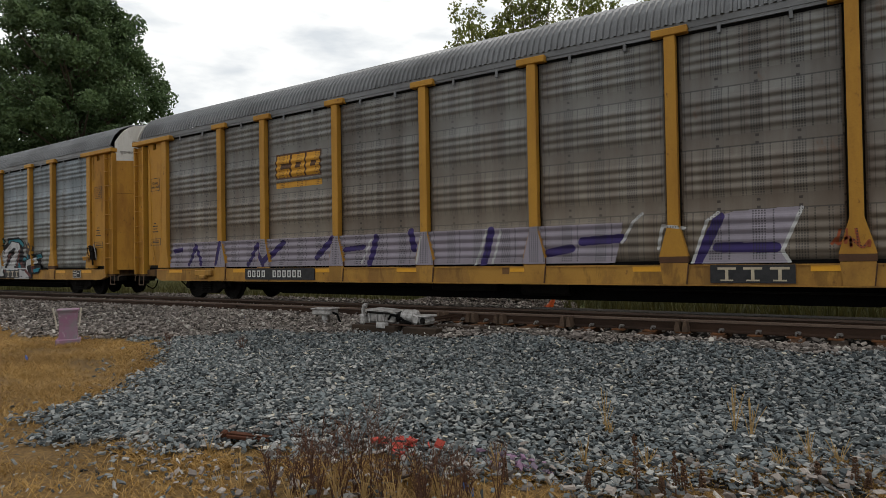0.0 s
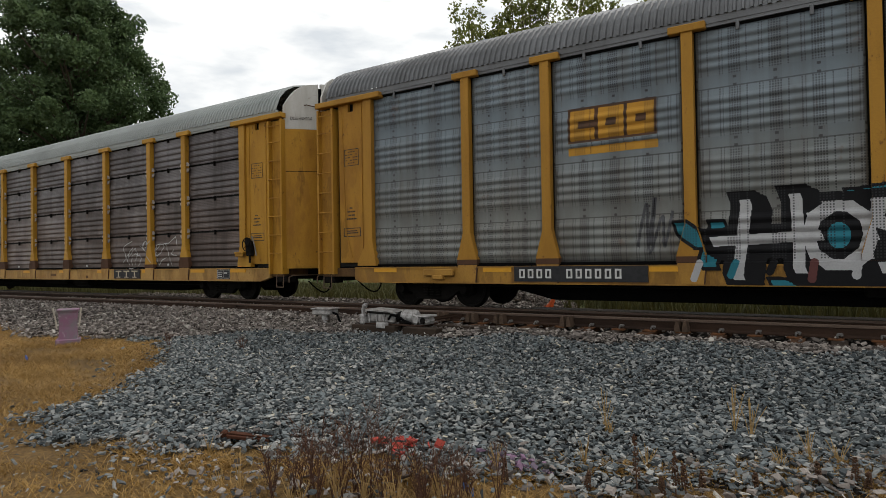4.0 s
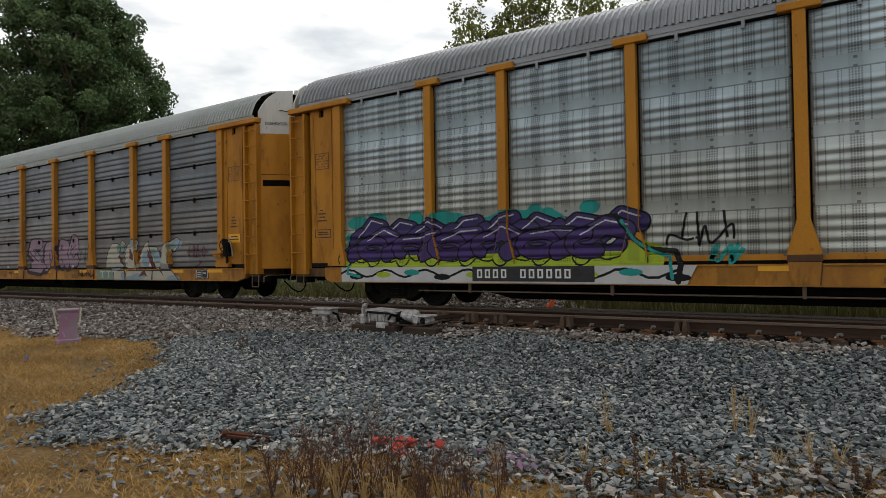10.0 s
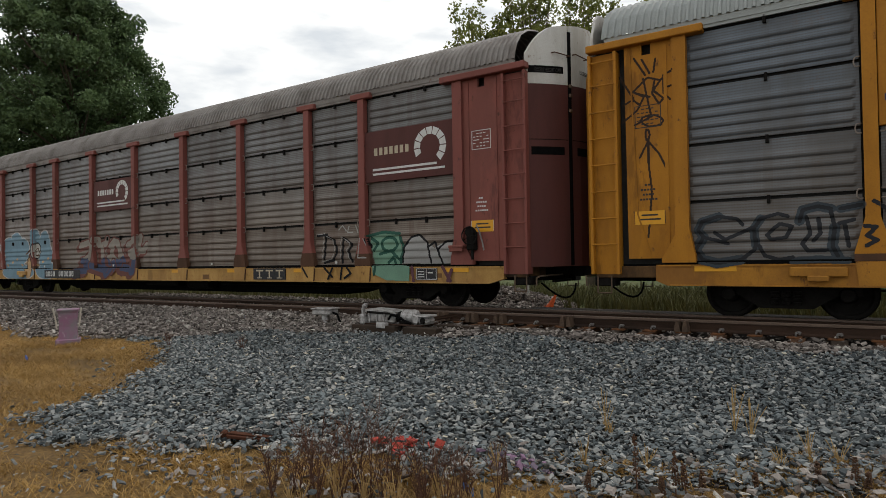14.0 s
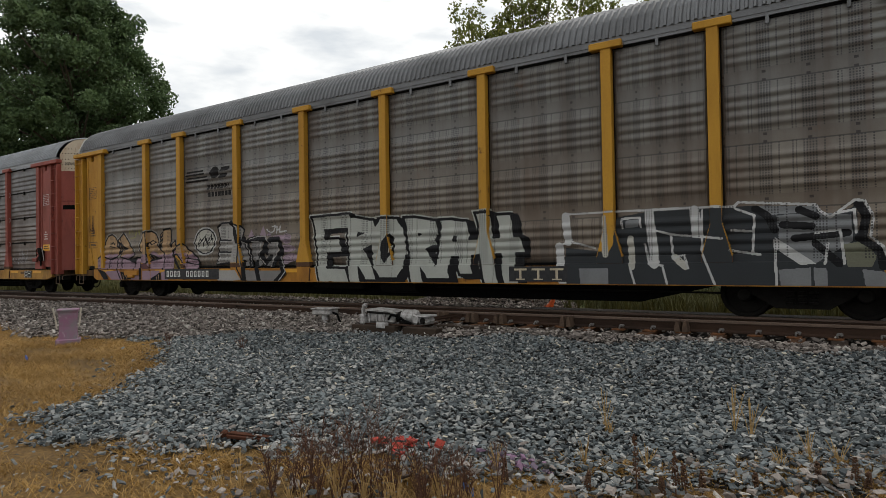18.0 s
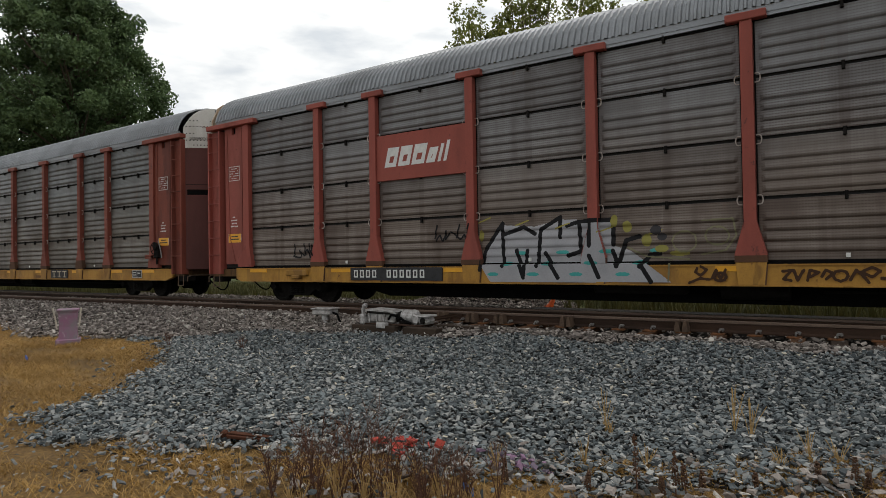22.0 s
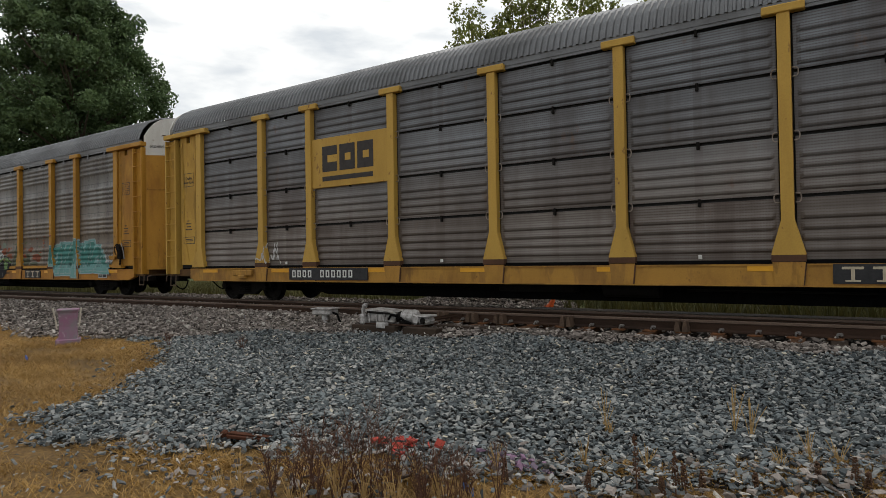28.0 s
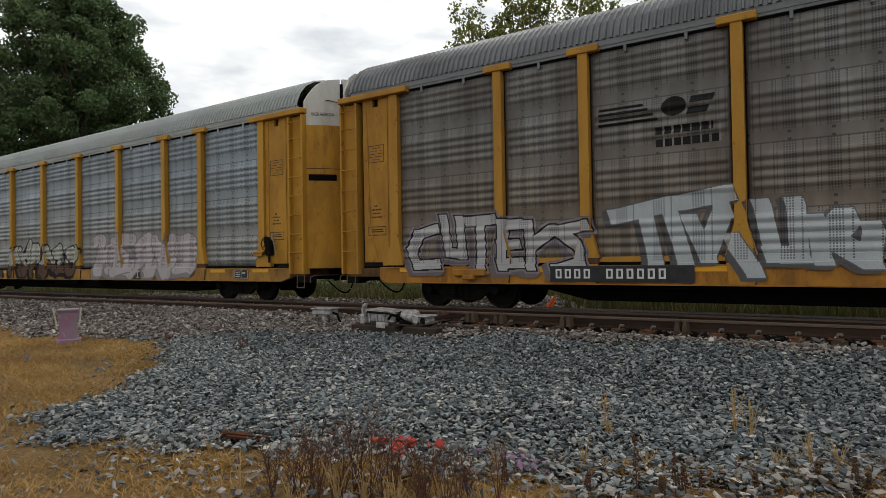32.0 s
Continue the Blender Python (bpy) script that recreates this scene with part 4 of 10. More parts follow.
CARS.append(auto_rack(9, "stacked", "auto rack car, grey sides, pale yellow posts, yellow sign", PALE_YELLOW, H_GREY, ROOF_GREY, WHITE_PAINT, PALE_YELLOW, clips=True))
CARS.append(auto_rack(10, "slotted", "auto rack car, brown-grey slotted sides, four large graffiti pieces", YELLOW, S_BROWN, ROOF_GREY, WHITE_PAINT, YELLOW, sill=SILL_ORANGE))
CARS.append(auto_rack(11, "slotted", "auto rack car, pale blue-grey slotted sides, white roof", GOLD, S_PALE, ROOF_WHITE, WHITE_PAINT, GOLD))


# ---------------- ground, ballast and track ----------------
def ground_height(x, y):
    """Level ballast shoulder beside the rails, falling to lower ground on both sides."""
    x, y = np.asarray(x, float), np.asarray(y, float)
    near = np.interp(y, [-12.5, -7.5, -4.6, -2.6, -1.5, 3.9, 5.8, 30], [-0.58, -0.50, -0.47, -0.33, -0.23, -0.23, -0.50, -0.45])
    bumps = 0.03 * np.sin(x * 1.3 + y * 0.7) * np.sin(y * 1.7 - x * 0.4) + 0.015 * np.sin(x * 3.1) * np.sin(y * 2.7)
    fade = np.clip((-1.6 - y) / 1.5, 0, 1) * np.clip((30 + x) / 10, 0, 1)
    dip = np.interp(y, [-1.75, -1.05, 0.4, 0.7], [0, 1, 1, 0]) * np.clip((x + 8.5) / 1.5, 0, 1)
    return near + bumps * fade - 0.085 * dip


def ballast_edge(x):
    """The y at which the ballast gives way to dry grass."""
    e = np.interp(x, [-60, -23, -16, -13, -11.6, -9.1, -7.9, -7.4, -6.4, -5.2, -4.3, -3, -1.4, 0.1, 4, 30],
                  [-2.9, -3.4, -5.2, -4.6, -4.4, -6.0, -7.4, -8.5, -8.9, -8.6, -8.15, -7.8, -7.4, -6.6, -5.6, -5.0])
    return e + 0.12 * np.sin(np.asarray(x) * 5.3) + 0.07 * np.sin(np.asarray(x) * 13.1)


def sheet_of_points(name, xs, ys, height, material):
    gx, gy = np.meshgrid(xs, ys)
    co = np.stack([gx, gy, height(gx, gy)], -1).reshape(-1, 3)
    nx, ny = len(xs), len(ys)
    i = np.arange(nx * ny).reshape(ny, nx)
    quads = np.stack([i[:-1, :-1], i[:-1, 1:], i[1:, 1:], i[1:, :-1]], -1).reshape(-1, 4)
    me = bpy.data.meshes.new(name)
    me.from_pydata(co.tolist(), [], quads.tolist())
    me.materials.append(material)
    me.shade_smooth()
    return me


def soil():
    k = Nodes("dry_grass_soil")
    x, y, z = k.axes()
    a = k.band(k.noise(0.8, (1, 1, 1), 6.0, 0.65, raw=True), 0.35, 0.68)
    b = k.noise(26.0, (1, 1, 1), 5.0, 0.7, raw=True)
    c = k.mix(a, (0.135, 0.082, 0.036), (0.05, 0.034, 0.021))
    c = k.mix(k.band(b, 0.35, 0.7), c, k.mix(0.55, c, (0.30, 0.185, 0.065)))
    green = k.mix(k.band(k.noise(1.4, (1, 1, 1), 5.0, raw=True), 0.35, 0.7), (0.05, 0.068, 0.025), (0.10, 0.105, 0.04))
    c = k.mix(k.band(y, 5.2, 8.0), c, green)
    k.bump(b, 0.8, 0.03)
    return k.done(c, 0.95, 0.0, 0.1)


def fine_gravel():
    k = Nodes("gap_shade_gravel")
    a = k.noise(30.0, (1, 1, 1), 5.0, 0.7, raw=True)
    b = k.band(k.noise(0.5, (1, 1, 1), 4.0, raw=True), 0.35, 0.65)
    # near-black base paints in the shade of the gaps between stones
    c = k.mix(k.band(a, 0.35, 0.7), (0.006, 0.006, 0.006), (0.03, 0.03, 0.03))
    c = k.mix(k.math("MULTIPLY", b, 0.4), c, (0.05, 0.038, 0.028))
    k.bump(a, 1.0, 0.03)
    return k.done(c, 0.95, 0.0, 0.1)


SOIL = soil()
GRAVEL = fine_gravel()
gxs = np.concatenate([np.linspace(-2500, -80, 24), np.arange(-70, -20, 1.0), np.arange(-20, 6, 0.2), np.arange(6, 40, 2.0), np.linspace(45, 2500, 24)])
gys = np.concatenate([np.linspace(-2500, -60, 24), np.arange(-50, -13, 2.0), np.arange(-13, -0.8, 0.2), np.arange(-0.6, 8, 0.4), np.arange(8, 60, 3.0), np.linspace(65, 2500, 24)])
tagged(new("ground", sheet_of_points("ground", gxs, gys, ground_height, SOIL)), "dry straw-coloured grass and bare soil beside a railway", "ground", kind="structure")


def ballast_bed():
    xs, ys = np.arange(-60, 30, 0.25), np.arange(-9.5, 4.6, 0.25)
    gx, gy = np.meshgrid(xs, ys)
    co = np.stack([gx, gy, ground_height(gx, gy) + 0.012], -1).reshape(-1, 3)
    i = np.arange(len(xs) * len(ys)).reshape(len(ys), len(xs))
    quads = np.stack([i[:-1, :-1], i[:-1, 1:], i[1:, 1:], i[1:, :-1]], -1)
    keep = gy[:-1, :-1] > ballast_edge(gx[:-1, :-1]) + 0.1
    me = bpy.data.meshes.new("ballast_bed")
    me.from_pydata(co.tolist(), [], quads[keep].tolist())
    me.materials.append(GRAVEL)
    return me


tagged(new("ballast_bed", ballast_bed()), "fine gravel under the loose ballast, near-black for the shade between stones", "gravel", kind="structure")


def stone_material(name, colours, pale, pale_share, tint=None):
    k = Nodes(name)
    geo = k.n.new("ShaderNodeNewGeometry")
    r = geo.outputs["Random Per Island"]
    ramp = k.n.new("ShaderNodeValToRGB")
    ramp.color_ramp.elements[0].color = (*colours[0], 1)
    ramp.color_ramp.elements[1].color = (*colours[-1], 1)
    for j, c in enumerate(colours[1:-1]):
        e = ramp.color_ramp.elements.new((j + 1) / (len(colours) - 1))
        e.color = (*c, 1)
    k.l.new(r, ramp.inputs[0])
    c = ramp.outputs[0]
    odd = k.math("GREATER_THAN", k.math("FRACT", k.math("MULTIPLY", r, 97.3)), 1 - pale_share)
    c = k.mix(odd, c, pale)
    n = k.noise(60.0, (1, 1, 1), 4.0, 0.6, raw=True)
    c = k.mix(k.band(n, 0.3, 0.75), c, k.mix(0.3, c, (0.03, 0.03, 0.03)))
    k.bump(n, 0.3, 0.004)
    return k.done(c, 0.85, 0.0, 0.15)


STONE_DARK = stone_material("crushed_blue_grey_stone", [(0.026, 0.030, 0.033), (0.100, 0.115, 0.120), (0.160, 0.181, 0.187), (0.196, 0.203, 0.197), (0.36, 0.36, 0.345)], (0.46, 0.42, 0.34), 0.02)
STONE_OLD = stone_material("dusty_brown_grey_stone", [(0.07, 0.059, 0.053), (0.17, 0.146, 0.13), (0.245, 0.21, 0.188), (0.35, 0.31, 0.275)], (0.48, 0.45, 0.40), 0.06)
RED_STONE = stone_material("red_sprayed_stone", [(0.38, 0.04, 0.03), (0.30, 0.05, 0.04), (0.42, 0.07, 0.05)], (0.2, 0.15, 0.14), 0.2)
PURPLE_STONE = stone_material("purple_sprayed_stone", [(0.16, 0.10, 0.15), (0.22, 0.13, 0.2), (0.14, 0.12, 0.15)], (0.12, 0.12, 0.13), 0.3)

rs = np.random.RandomState(5)


def stone_shapes(n):
    """Broken, angular stones: a jittered block with some corners knocked off."""
    out = []
    for _ in range(n):
        bm = bmesh.new()
        for sx in (-1, 1):
            for sy in (-1, 1):
                for sz in (-1, 1):
                    if rs.rand() < 0.85:
                        bm.verts.new(np.array([sx, sy, sz]) * (0.45 + 0.5 * rs.rand(3)))
        for q in rs.normal(size=(2, 3)):
            bm.verts.new(q / np.linalg.norm(q) * 1.1)
        bmesh.ops.convex_hull(bm, input=bm.verts)
        bmesh.ops.delete(bm, geom=[v for v in bm.verts if not v.link_faces], context="VERTS")
        bm.verts.index_update()
        out.append((np.array([v.co[:] for v in bm.verts]), np.array([[v.index for v in f.verts] for f in bm.faces])))
        bm.free()
    return out


SHAPES = stone_shapes(16)


def scatter_stones(name, xy, size, material, label, lift=0.35, tip=0.62):
    """Crushed stones lying on the ground, as one mesh."""
    n = len(xy)
    z = ground_height(xy[:, 0], xy[:, 1])
    which = rs.randint(0, len(SHAPES), n)
    # turned any way round, and tilted a little from lying flat
    turn, way = rs.rand(2, n) * 2 * np.pi
    tilt = np.abs(rs.normal(size=n)) * tip
    ct, st, c0, s0 = np.cos(turn), np.sin(turn), np.cos(tilt), np.sin(tilt)
    ux, uy = np.cos(way), np.sin(way)
    o, e = np.zeros(n), np.ones(n)
    spin = np.stack([ct, -st, o, st, ct, o, o, o, e], 1).reshape(-1, 3, 3)
    lean = np.stack([c0 + ux * ux * (1 - c0), ux * uy * (1 - c0), uy * s0, ux * uy * (1 - c0), c0 + uy * uy * (1 - c0), -ux * s0, -uy * s0, ux * s0, c0], 1).reshape(-1, 3, 3)
    R = np.einsum("nij,njk->nik", lean, spin)
    s = size * (0.55 + 0.9 * rs.rand(n) ** 1.6)
    axes = np.stack([np.ones(n), 0.5 + 0.4 * rs.rand(n), 0.16 + 0.26 * rs.rand(n)], 1)
    verts, tris, base = [], [], 0
    for k, (v, f) in enumerate(SHAPES):
        sel = np.where(which == k)[0]
        p = v[None] * axes[sel][:, None, :]
        p = np.einsum("nij,nkj->nki", R[sel], p) * s[sel][:, None, None] * 0.5
        p += np.stack([xy[sel, 0], xy[sel, 1], z[sel] + s[sel] * (lift - 0.25) + 1.25 * size * rs.rand(len(sel))], 1)[:, None, :]
        verts.append(p.reshape(-1, 3))
        tris.append((f[None] + (np.arange(len(sel)) * len(v))[:, None, None] + base).reshape(-1, 3))
        base += len(sel) * len(v)
    verts, tris = np.concatenate(verts), np.concatenate(tris)
    me = bpy.data.meshes.new(name)
    me.vertices.add(len(verts))
    me.vertices.foreach_set("co", verts.ravel())
    me.loops.add(tris.size)
    me.loops.foreach_set("vertex_index", tris.ravel().astype(np.int32))
    me.polygons.add(len(tris))
    me.polygons.foreach_set("loop_start", np.arange(0, tris.size, 3, dtype=np.int32))
    me.update(calc_edges=True)
    me.validate()
    me.shade_flat()
    me.materials.append(material)
    return tagged(new(name, me), label, "gravel", kind="stuff")


def points(x0, x1, y0, y1, step):
    gx, gy = np.meshgrid(np.arange(x0, x1, step), np.arange(y0, y1, step))
    p = np.stack([gx.ravel(), gy.ravel()], 1)
    return p + (rs.rand(*p.shape) - 0.5) * step * 0.95


def in_view(p):
    """Only the ground in front of the place where the picture is taken."""
    d = p - np.array([0.0, -11.62])
    ang = np.degrees(np.arctan2(-d[:, 0], d[:, 1]))
    return (ang > -6) & (ang < 73)


def fresh(p):
    """Where the new dark stone lies."""
    x, y = p.T
    return (y < np.interp(x, [-14, -11, -8, -4, 0, 4], [-5.5, -3.4, -2.5, -2.0, -1.7, -1.6]) + 0.25 * np.sin(x * 2.3)) & (x > -13)


near_pts = points(-13, 3, -9.6, -1.4, 0.034)
near_pts = near_pts[in_view(near_pts) & (near_pts[:, 1] > ballast_edge(near_pts[:, 0]) + 0.1 * rs.randn(len(near_pts))) & fresh(near_pts)]
scatter_stones("fresh_ballast", near_pts, 0.060, STONE_DARK, "fresh crushed blue-grey ballast stones in a heap")
old_pts = np.concatenate([points(-16, 4, -6.0, -0.9, 0.05), points(-40, -16, -6.0, -0.9, 0.07)])
old_pts = old_pts[(old_pts[:, 0] < -8) | (old_pts[:, 1] < -1.05 + 0.12 * np.sin(old_pts[:, 0] * 3.1)) | (rs.rand(len(old_pts)) < 0.5)]
old_pts = old_pts[in_view(old_pts) & (old_pts[:, 1] > ballast_edge(old_pts[:, 0]) + 0.1 * rs.randn(len(old_pts))) & ~fresh(old_pts)]
scatter_stones("old_ballast", old_pts, 0.082, STONE_OLD, "older dusty brown-grey ballast stones beside the rail")
crib_pts = points(-26, 4, -0.9, 4.2, 0.085)
crib_pts = crib_pts[(crib_pts[:, 0] < -8.5) | (crib_pts[:, 1] > 0.2) | (rs.rand(len(crib_pts)) < 0.25)]
crib_pts = crib_pts[(crib_pts[:, 0] < -7.2) | (crib_pts[:, 1] < 1.6)]
scatter_stones("track_ballast", crib_pts[in_view(crib_pts)], 0.095, STONE_OLD, "dusty ballast between the sleepers", lift=0.1)
loose = points(-12, 3, -10.2, -5.4, 0.085)
loose = loose[in_view(loose) & (loose[:, 1] < ballast_edge(loose[:, 0])) & (loose[:, 1] > ballast_edge(loose[:, 0]) - 0.9 - 0.5 * rs.rand(len(loose))) & (rs.rand(len(loose)) < np.where(loose[:, 0] > -5.2, 0.55, np.where(loose[:, 1] < -8.2, 0.30, 0.10)))]
scatter_stones("stray_stones", loose, 0.055, STONE_DARK, "stray stones lying in dry grass", lift=0.2, tip=0.9)


def patch(cx, cy, rx, ry, n):
    t, r = rs.rand(n) * 2 * np.pi, np.sqrt(rs.rand(n))
    return np.stack([cx + rx * r * np.cos(t), cy + ry * r * np.sin(t)], 1)


mixed = np.concatenate([points(-2.6, 3.0, -7.7, -5.6, 0.075), points(-5.5, -2.6, -8.9, -7.6, 0.09)])
mixed = mixed[in_view(mixed) & (mixed[:, 1] < ballast_edge(mixed[:, 0]) + 1.0 - 0.8 * rs.rand(len(mixed))) & (rs.rand(len(mixed)) < 0.55)]
scatter_stones("mixed_stones", mixed, 0.066, STONE_OLD, "older beige and brown stones mixed into the ballast edge", lift=0.62)
red_spots = np.concatenate([patch(-3.30, -7.50, 0.22, 0.10, 40), patch(-3.12, -7.64, 0.10, 0.16, 16), patch(-2.95, -7.38, 0.08, 0.05, 6)])
scatter_stones("red_sprayed_stones", red_spots, 0.08, RED_STONE, "stones sprayed with red marking paint", lift=0.55)
scatter_stones("purple_sprayed_stones", patch(-2.25, -7.35, 0.35, 0.16, 45), 0.075, PURPLE_STONE, "stones with a faint purple spray mark", lift=0.5)

# ---------------- rails and sleepers ----------------
# rust, darkened further to paint in the shade below the rail head
RUST = worn("rusty_shaded_rail_side", (0.045, 0.024, 0.015), (0.014, 0.010, 0.008), 0.7, 0.8, 0.2, 2.0, (0.3, 1, 1))
RAIL_TOP = worn("rubbed_brown_rail_head", (0.122, 0.086, 0.066), (0.060, 0.040, 0.030), 0.6, 0.45, 0.3, 2.0, (0.3, 1, 1))
TIE = worn("old_creosoted_sleeper_wood", (0.042, 0.029, 0.02), (0.016, 0.012, 0.01), 0.7, 0.9, 0.0, 5.0, (0.3, 3, 1), bump=0.6)
TIE_RUSTY = worn("rust_stained_sleeper_wood", (0.10, 0.048, 0.023), (0.022, 0.014, 0.011), 0.7, 0.9, 0.0, 5.0, (0.3, 3, 1), bump=0.6)
RAIL_LOW = [(-0.078, -0.205), (-0.078, -0.188), (-0.012, -0.160), (-0.010, -0.060)]
RAIL_LOW = RAIL_LOW + [(-y, z) for y, z in RAIL_LOW[::-1]]
RAIL_HEAD = [(-0.010, -0.060), (-0.036, -0.044), (-0.036, -0.010), (-0.024, 0.0), (0.024, 0.0), (0.036, -0.010), (0.036, -0.044), (0.010, -0.060)]


def rail_mesh(outline, a, b, name, material):
    bm = bmesh.new()
    ends = []
    for x, y in (a, b):
        ends.append([bm.verts.new((x, y + v, z)) for v, z in outline])
    n = len(outline)
    for i in range(n):
        bm.faces.new((ends[0][i], ends[1][i], ends[1][(i + 1) % n], ends[0][(i + 1) % n]))
    bm.faces.new(ends[0][::-1])
    bm.faces.new(ends[1])
    bmesh.ops.recalc_face_normals(bm, faces=bm.faces)
    return as_mesh(bm, name, material)


track = thing("track", "rusty railway track with a turnout rail on old wooden sleepers", "railway track", kind="structure")


def add_rail(a, b, name="rail"):
    r = part(name, rail_mesh(RAIL_LOW, a, b, name, RUST), None, track, "rusty steel rail with a rubbed head")
    part("rail_head", rail_mesh(RAIL_HEAD, a, b, "rail_head", RAIL_TOP), None, r)
    return r


def turnout_y(x):
    return -0.115 + 0.034 * (x - 0.2)


add_rail((-220, TRACK_Y - 0.753), (60, TRACK_Y - 0.753))
# the track is canted: its far rail lies lower
lower = Matrix.Translation((0, 0, -0.13))
part("rail", rail_mesh(RAIL_LOW, (-220, TRACK_Y + 0.753), (60, TRACK_Y + 0.753), "rail", RUST), None, track, "rusty steel rail under the train", at=lower)
# this head takes the dark side rust: the train's shade is painted in
part("rail_head", rail_mesh(RAIL_HEAD, (-220, TRACK_Y + 0.753), (60, TRACK_Y + 0.753), "rail_head", RUST), None, track, at=lower)
add_rail((-60, turnout_y(-60)), (40, turnout_y(40)), "turnout_rail")
tie_me = as_mesh(boxes((-0.115, 0.115, -2.38, 1.55, -0.42, -0.226), bevel=0.012), "sleeper", TIE)
tie_me2 = as_mesh(boxes((-0.115, 0.115, -2.42, 1.50, -0.42, -0.226), bevel=0.012), "sleeper", TIE_RUSTY)
PLATE_RUST = worn("orange_brown_plate_rust", (0.14, 0.06, 0.025), (0.022, 0.015, 0.011), 0.7, 0.9, 0.1, 7.0, (1, 1, 1))
plate_me = as_mesh(boxes((-0.11, 0.11, -0.23, 0.18, -0.226, -0.200), bevel=0.004), "tie_plate", PLATE_RUST)
BRACE = worn("grey_brown_cast_brace", (0.10, 0.066, 0.045), (0.035, 0.024, 0.018), 0.6, 0.8, 0.1, 7.0, (1, 1, 1))
brace_me = as_mesh(prism(bmesh.new(), [(-0.05, -0.20), (0.05, -0.20), (0.045, -0.15), (0.022, -0.015), (-0.022, -0.015), (-0.045, -0.12)], -0.24, -0.045), "rail_brace", BRACE)
spring = bmesh.new()
tube(spring, [(-0.03, -0.17, -0.19), (-0.03, -0.09, -0.14), (0.03, -0.08, -0.14), (0.03, -0.16, -0.16), (0.0, -0.18, -0.14)], 0.016, 5)
clip_me = as_mesh(spring, "rail_clip", STEEL)
x = -44.0
row = 0
while x < 6:
    row += 1
    skew = 0.03 * math.sin(row * 12.9)
    tie = part("sleeper", tie_me2 if row % 2 == 0 and x > -7 else tie_me, None, track, at=Matrix.Translation((x, TRACK_Y - 0.05 + 0.16 * math.sin(row * 7.7), 0.0)) @ Matrix.Rotation(skew, 4, "Z"))
    if x > -20:
        part("tie_plate", plate_me, None, track, at=Matrix.Translation((x, turnout_y(x), 0)))
        part("tie_plate", plate_me, None, track, at=Matrix.Translation((x, TRACK_Y - 0.753, 0)))
    if -9 < x < 2:
        part("rail_clip", clip_me, None, track, at=Matrix.Translation((x + 0.05, turnout_y(x), 0)))
    x += 0.56
for x in (-7.52, -6.80, -6.15, -4.73, -2.64):
    part("rail_brace", brace_me, None, track, "rusty cast rail brace", at=Matrix.Translation((x, turnout_y(x), 0)))
    part("rail_brace", brace_me, None, track, at=Matrix.Translation((x + 0.13, turnout_y(x), 0)))
part("joint_bar", as_mesh(boxes((-0.45, 0.45, -0.05, -0.035, -0.14, -0.03)), "joint_bar", RUST), None, track, at=Matrix.Translation((-14.6, turnout_y(-14.6), 0)))


# ---------------- trees and plants behind the train ----------------
def leaf_material(name, a, b, through=0.3):
    k = Nodes(name)
    geo = k.n.new("ShaderNodeNewGeometry")
    n = k.band(k.noise(0.5, (1, 1, 1), 4.0, raw=True), 0.3, 0.7)
    c = k.mix(k.math("MULTIPLY", k.math("ADD", geo.outputs["Random Per Island"], n), 0.5), a, b)
    m = k.done(c, 0.6, 0.0, 0.3)
    tr = k.n.new("ShaderNodeBsdfTranslucent")
    k.l.new(c, tr.inputs[0])
    mx = k.n.new("ShaderNodeMixShader")
    mx.inputs[0].default_value = through
    k.l.new(k.b.outputs[0], mx.inputs[1])
    k.l.new(tr.outputs[0], mx.inputs[2])
    k.l.new(mx.outputs[0], k.n["Material Output"].inputs[0])
    return m


BARK = worn("grey_brown_bark", (0.11, 0.085, 0.065), (0.05, 0.04, 0.032), 0.7, 0.9, 0.0, 4.0, (1, 1, 0.3), bump=0.8)
LEAF_DARK = leaf_material("dark_green_leaves", (0.038, 0.068, 0.028), (0.130, 0.190, 0.076))
LEAF_LIGHT = leaf_material("yellow_green_leaves", (0.085, 0.105, 0.024), (0.25, 0.26, 0.065), 0.5)
LEAF_MID = leaf_material("mid_green_leaves", (0.035, 0.055, 0.018), (0.10, 0.12, 0.04))


def leaves_mesh(name, centres, radii, per, size, material, seed):
    r = np.random.RandomState(seed)
    pts = []
    for c, rad in zip(centres, radii):
        d = r.normal(size=(per, 3))
        d /= np.linalg.norm(d, axis=1)[:, None]
        pts.append(np.asarray(c) + d * rad * (r.rand(per, 1) ** 0.45) * np.array([1, 1, 0.8]))
    p = np.concatenate(pts)
    n = len(p)
    u = r.normal(size=(n, 3))
    u /= np.linalg.norm(u, axis=1)[:, None]
    v = np.cross(u, r.normal(size=(n, 3)))
    v /= np.linalg.norm(v, axis=1)[:, None]
    s = size * (0.6 + 0.8 * r.rand(n, 1))
    q = np.stack([p - u * s * 0.5, p + v * s * 0.32, p + u * s * 0.5, p - v * s * 0.32], 1).reshape(-1, 3)
    me = bpy.data.meshes.new(name)
    me.from_pydata(q.tolist(), [], np.arange(n * 4).reshape(-1, 4).tolist())
    me.materials.append(material)
    return me


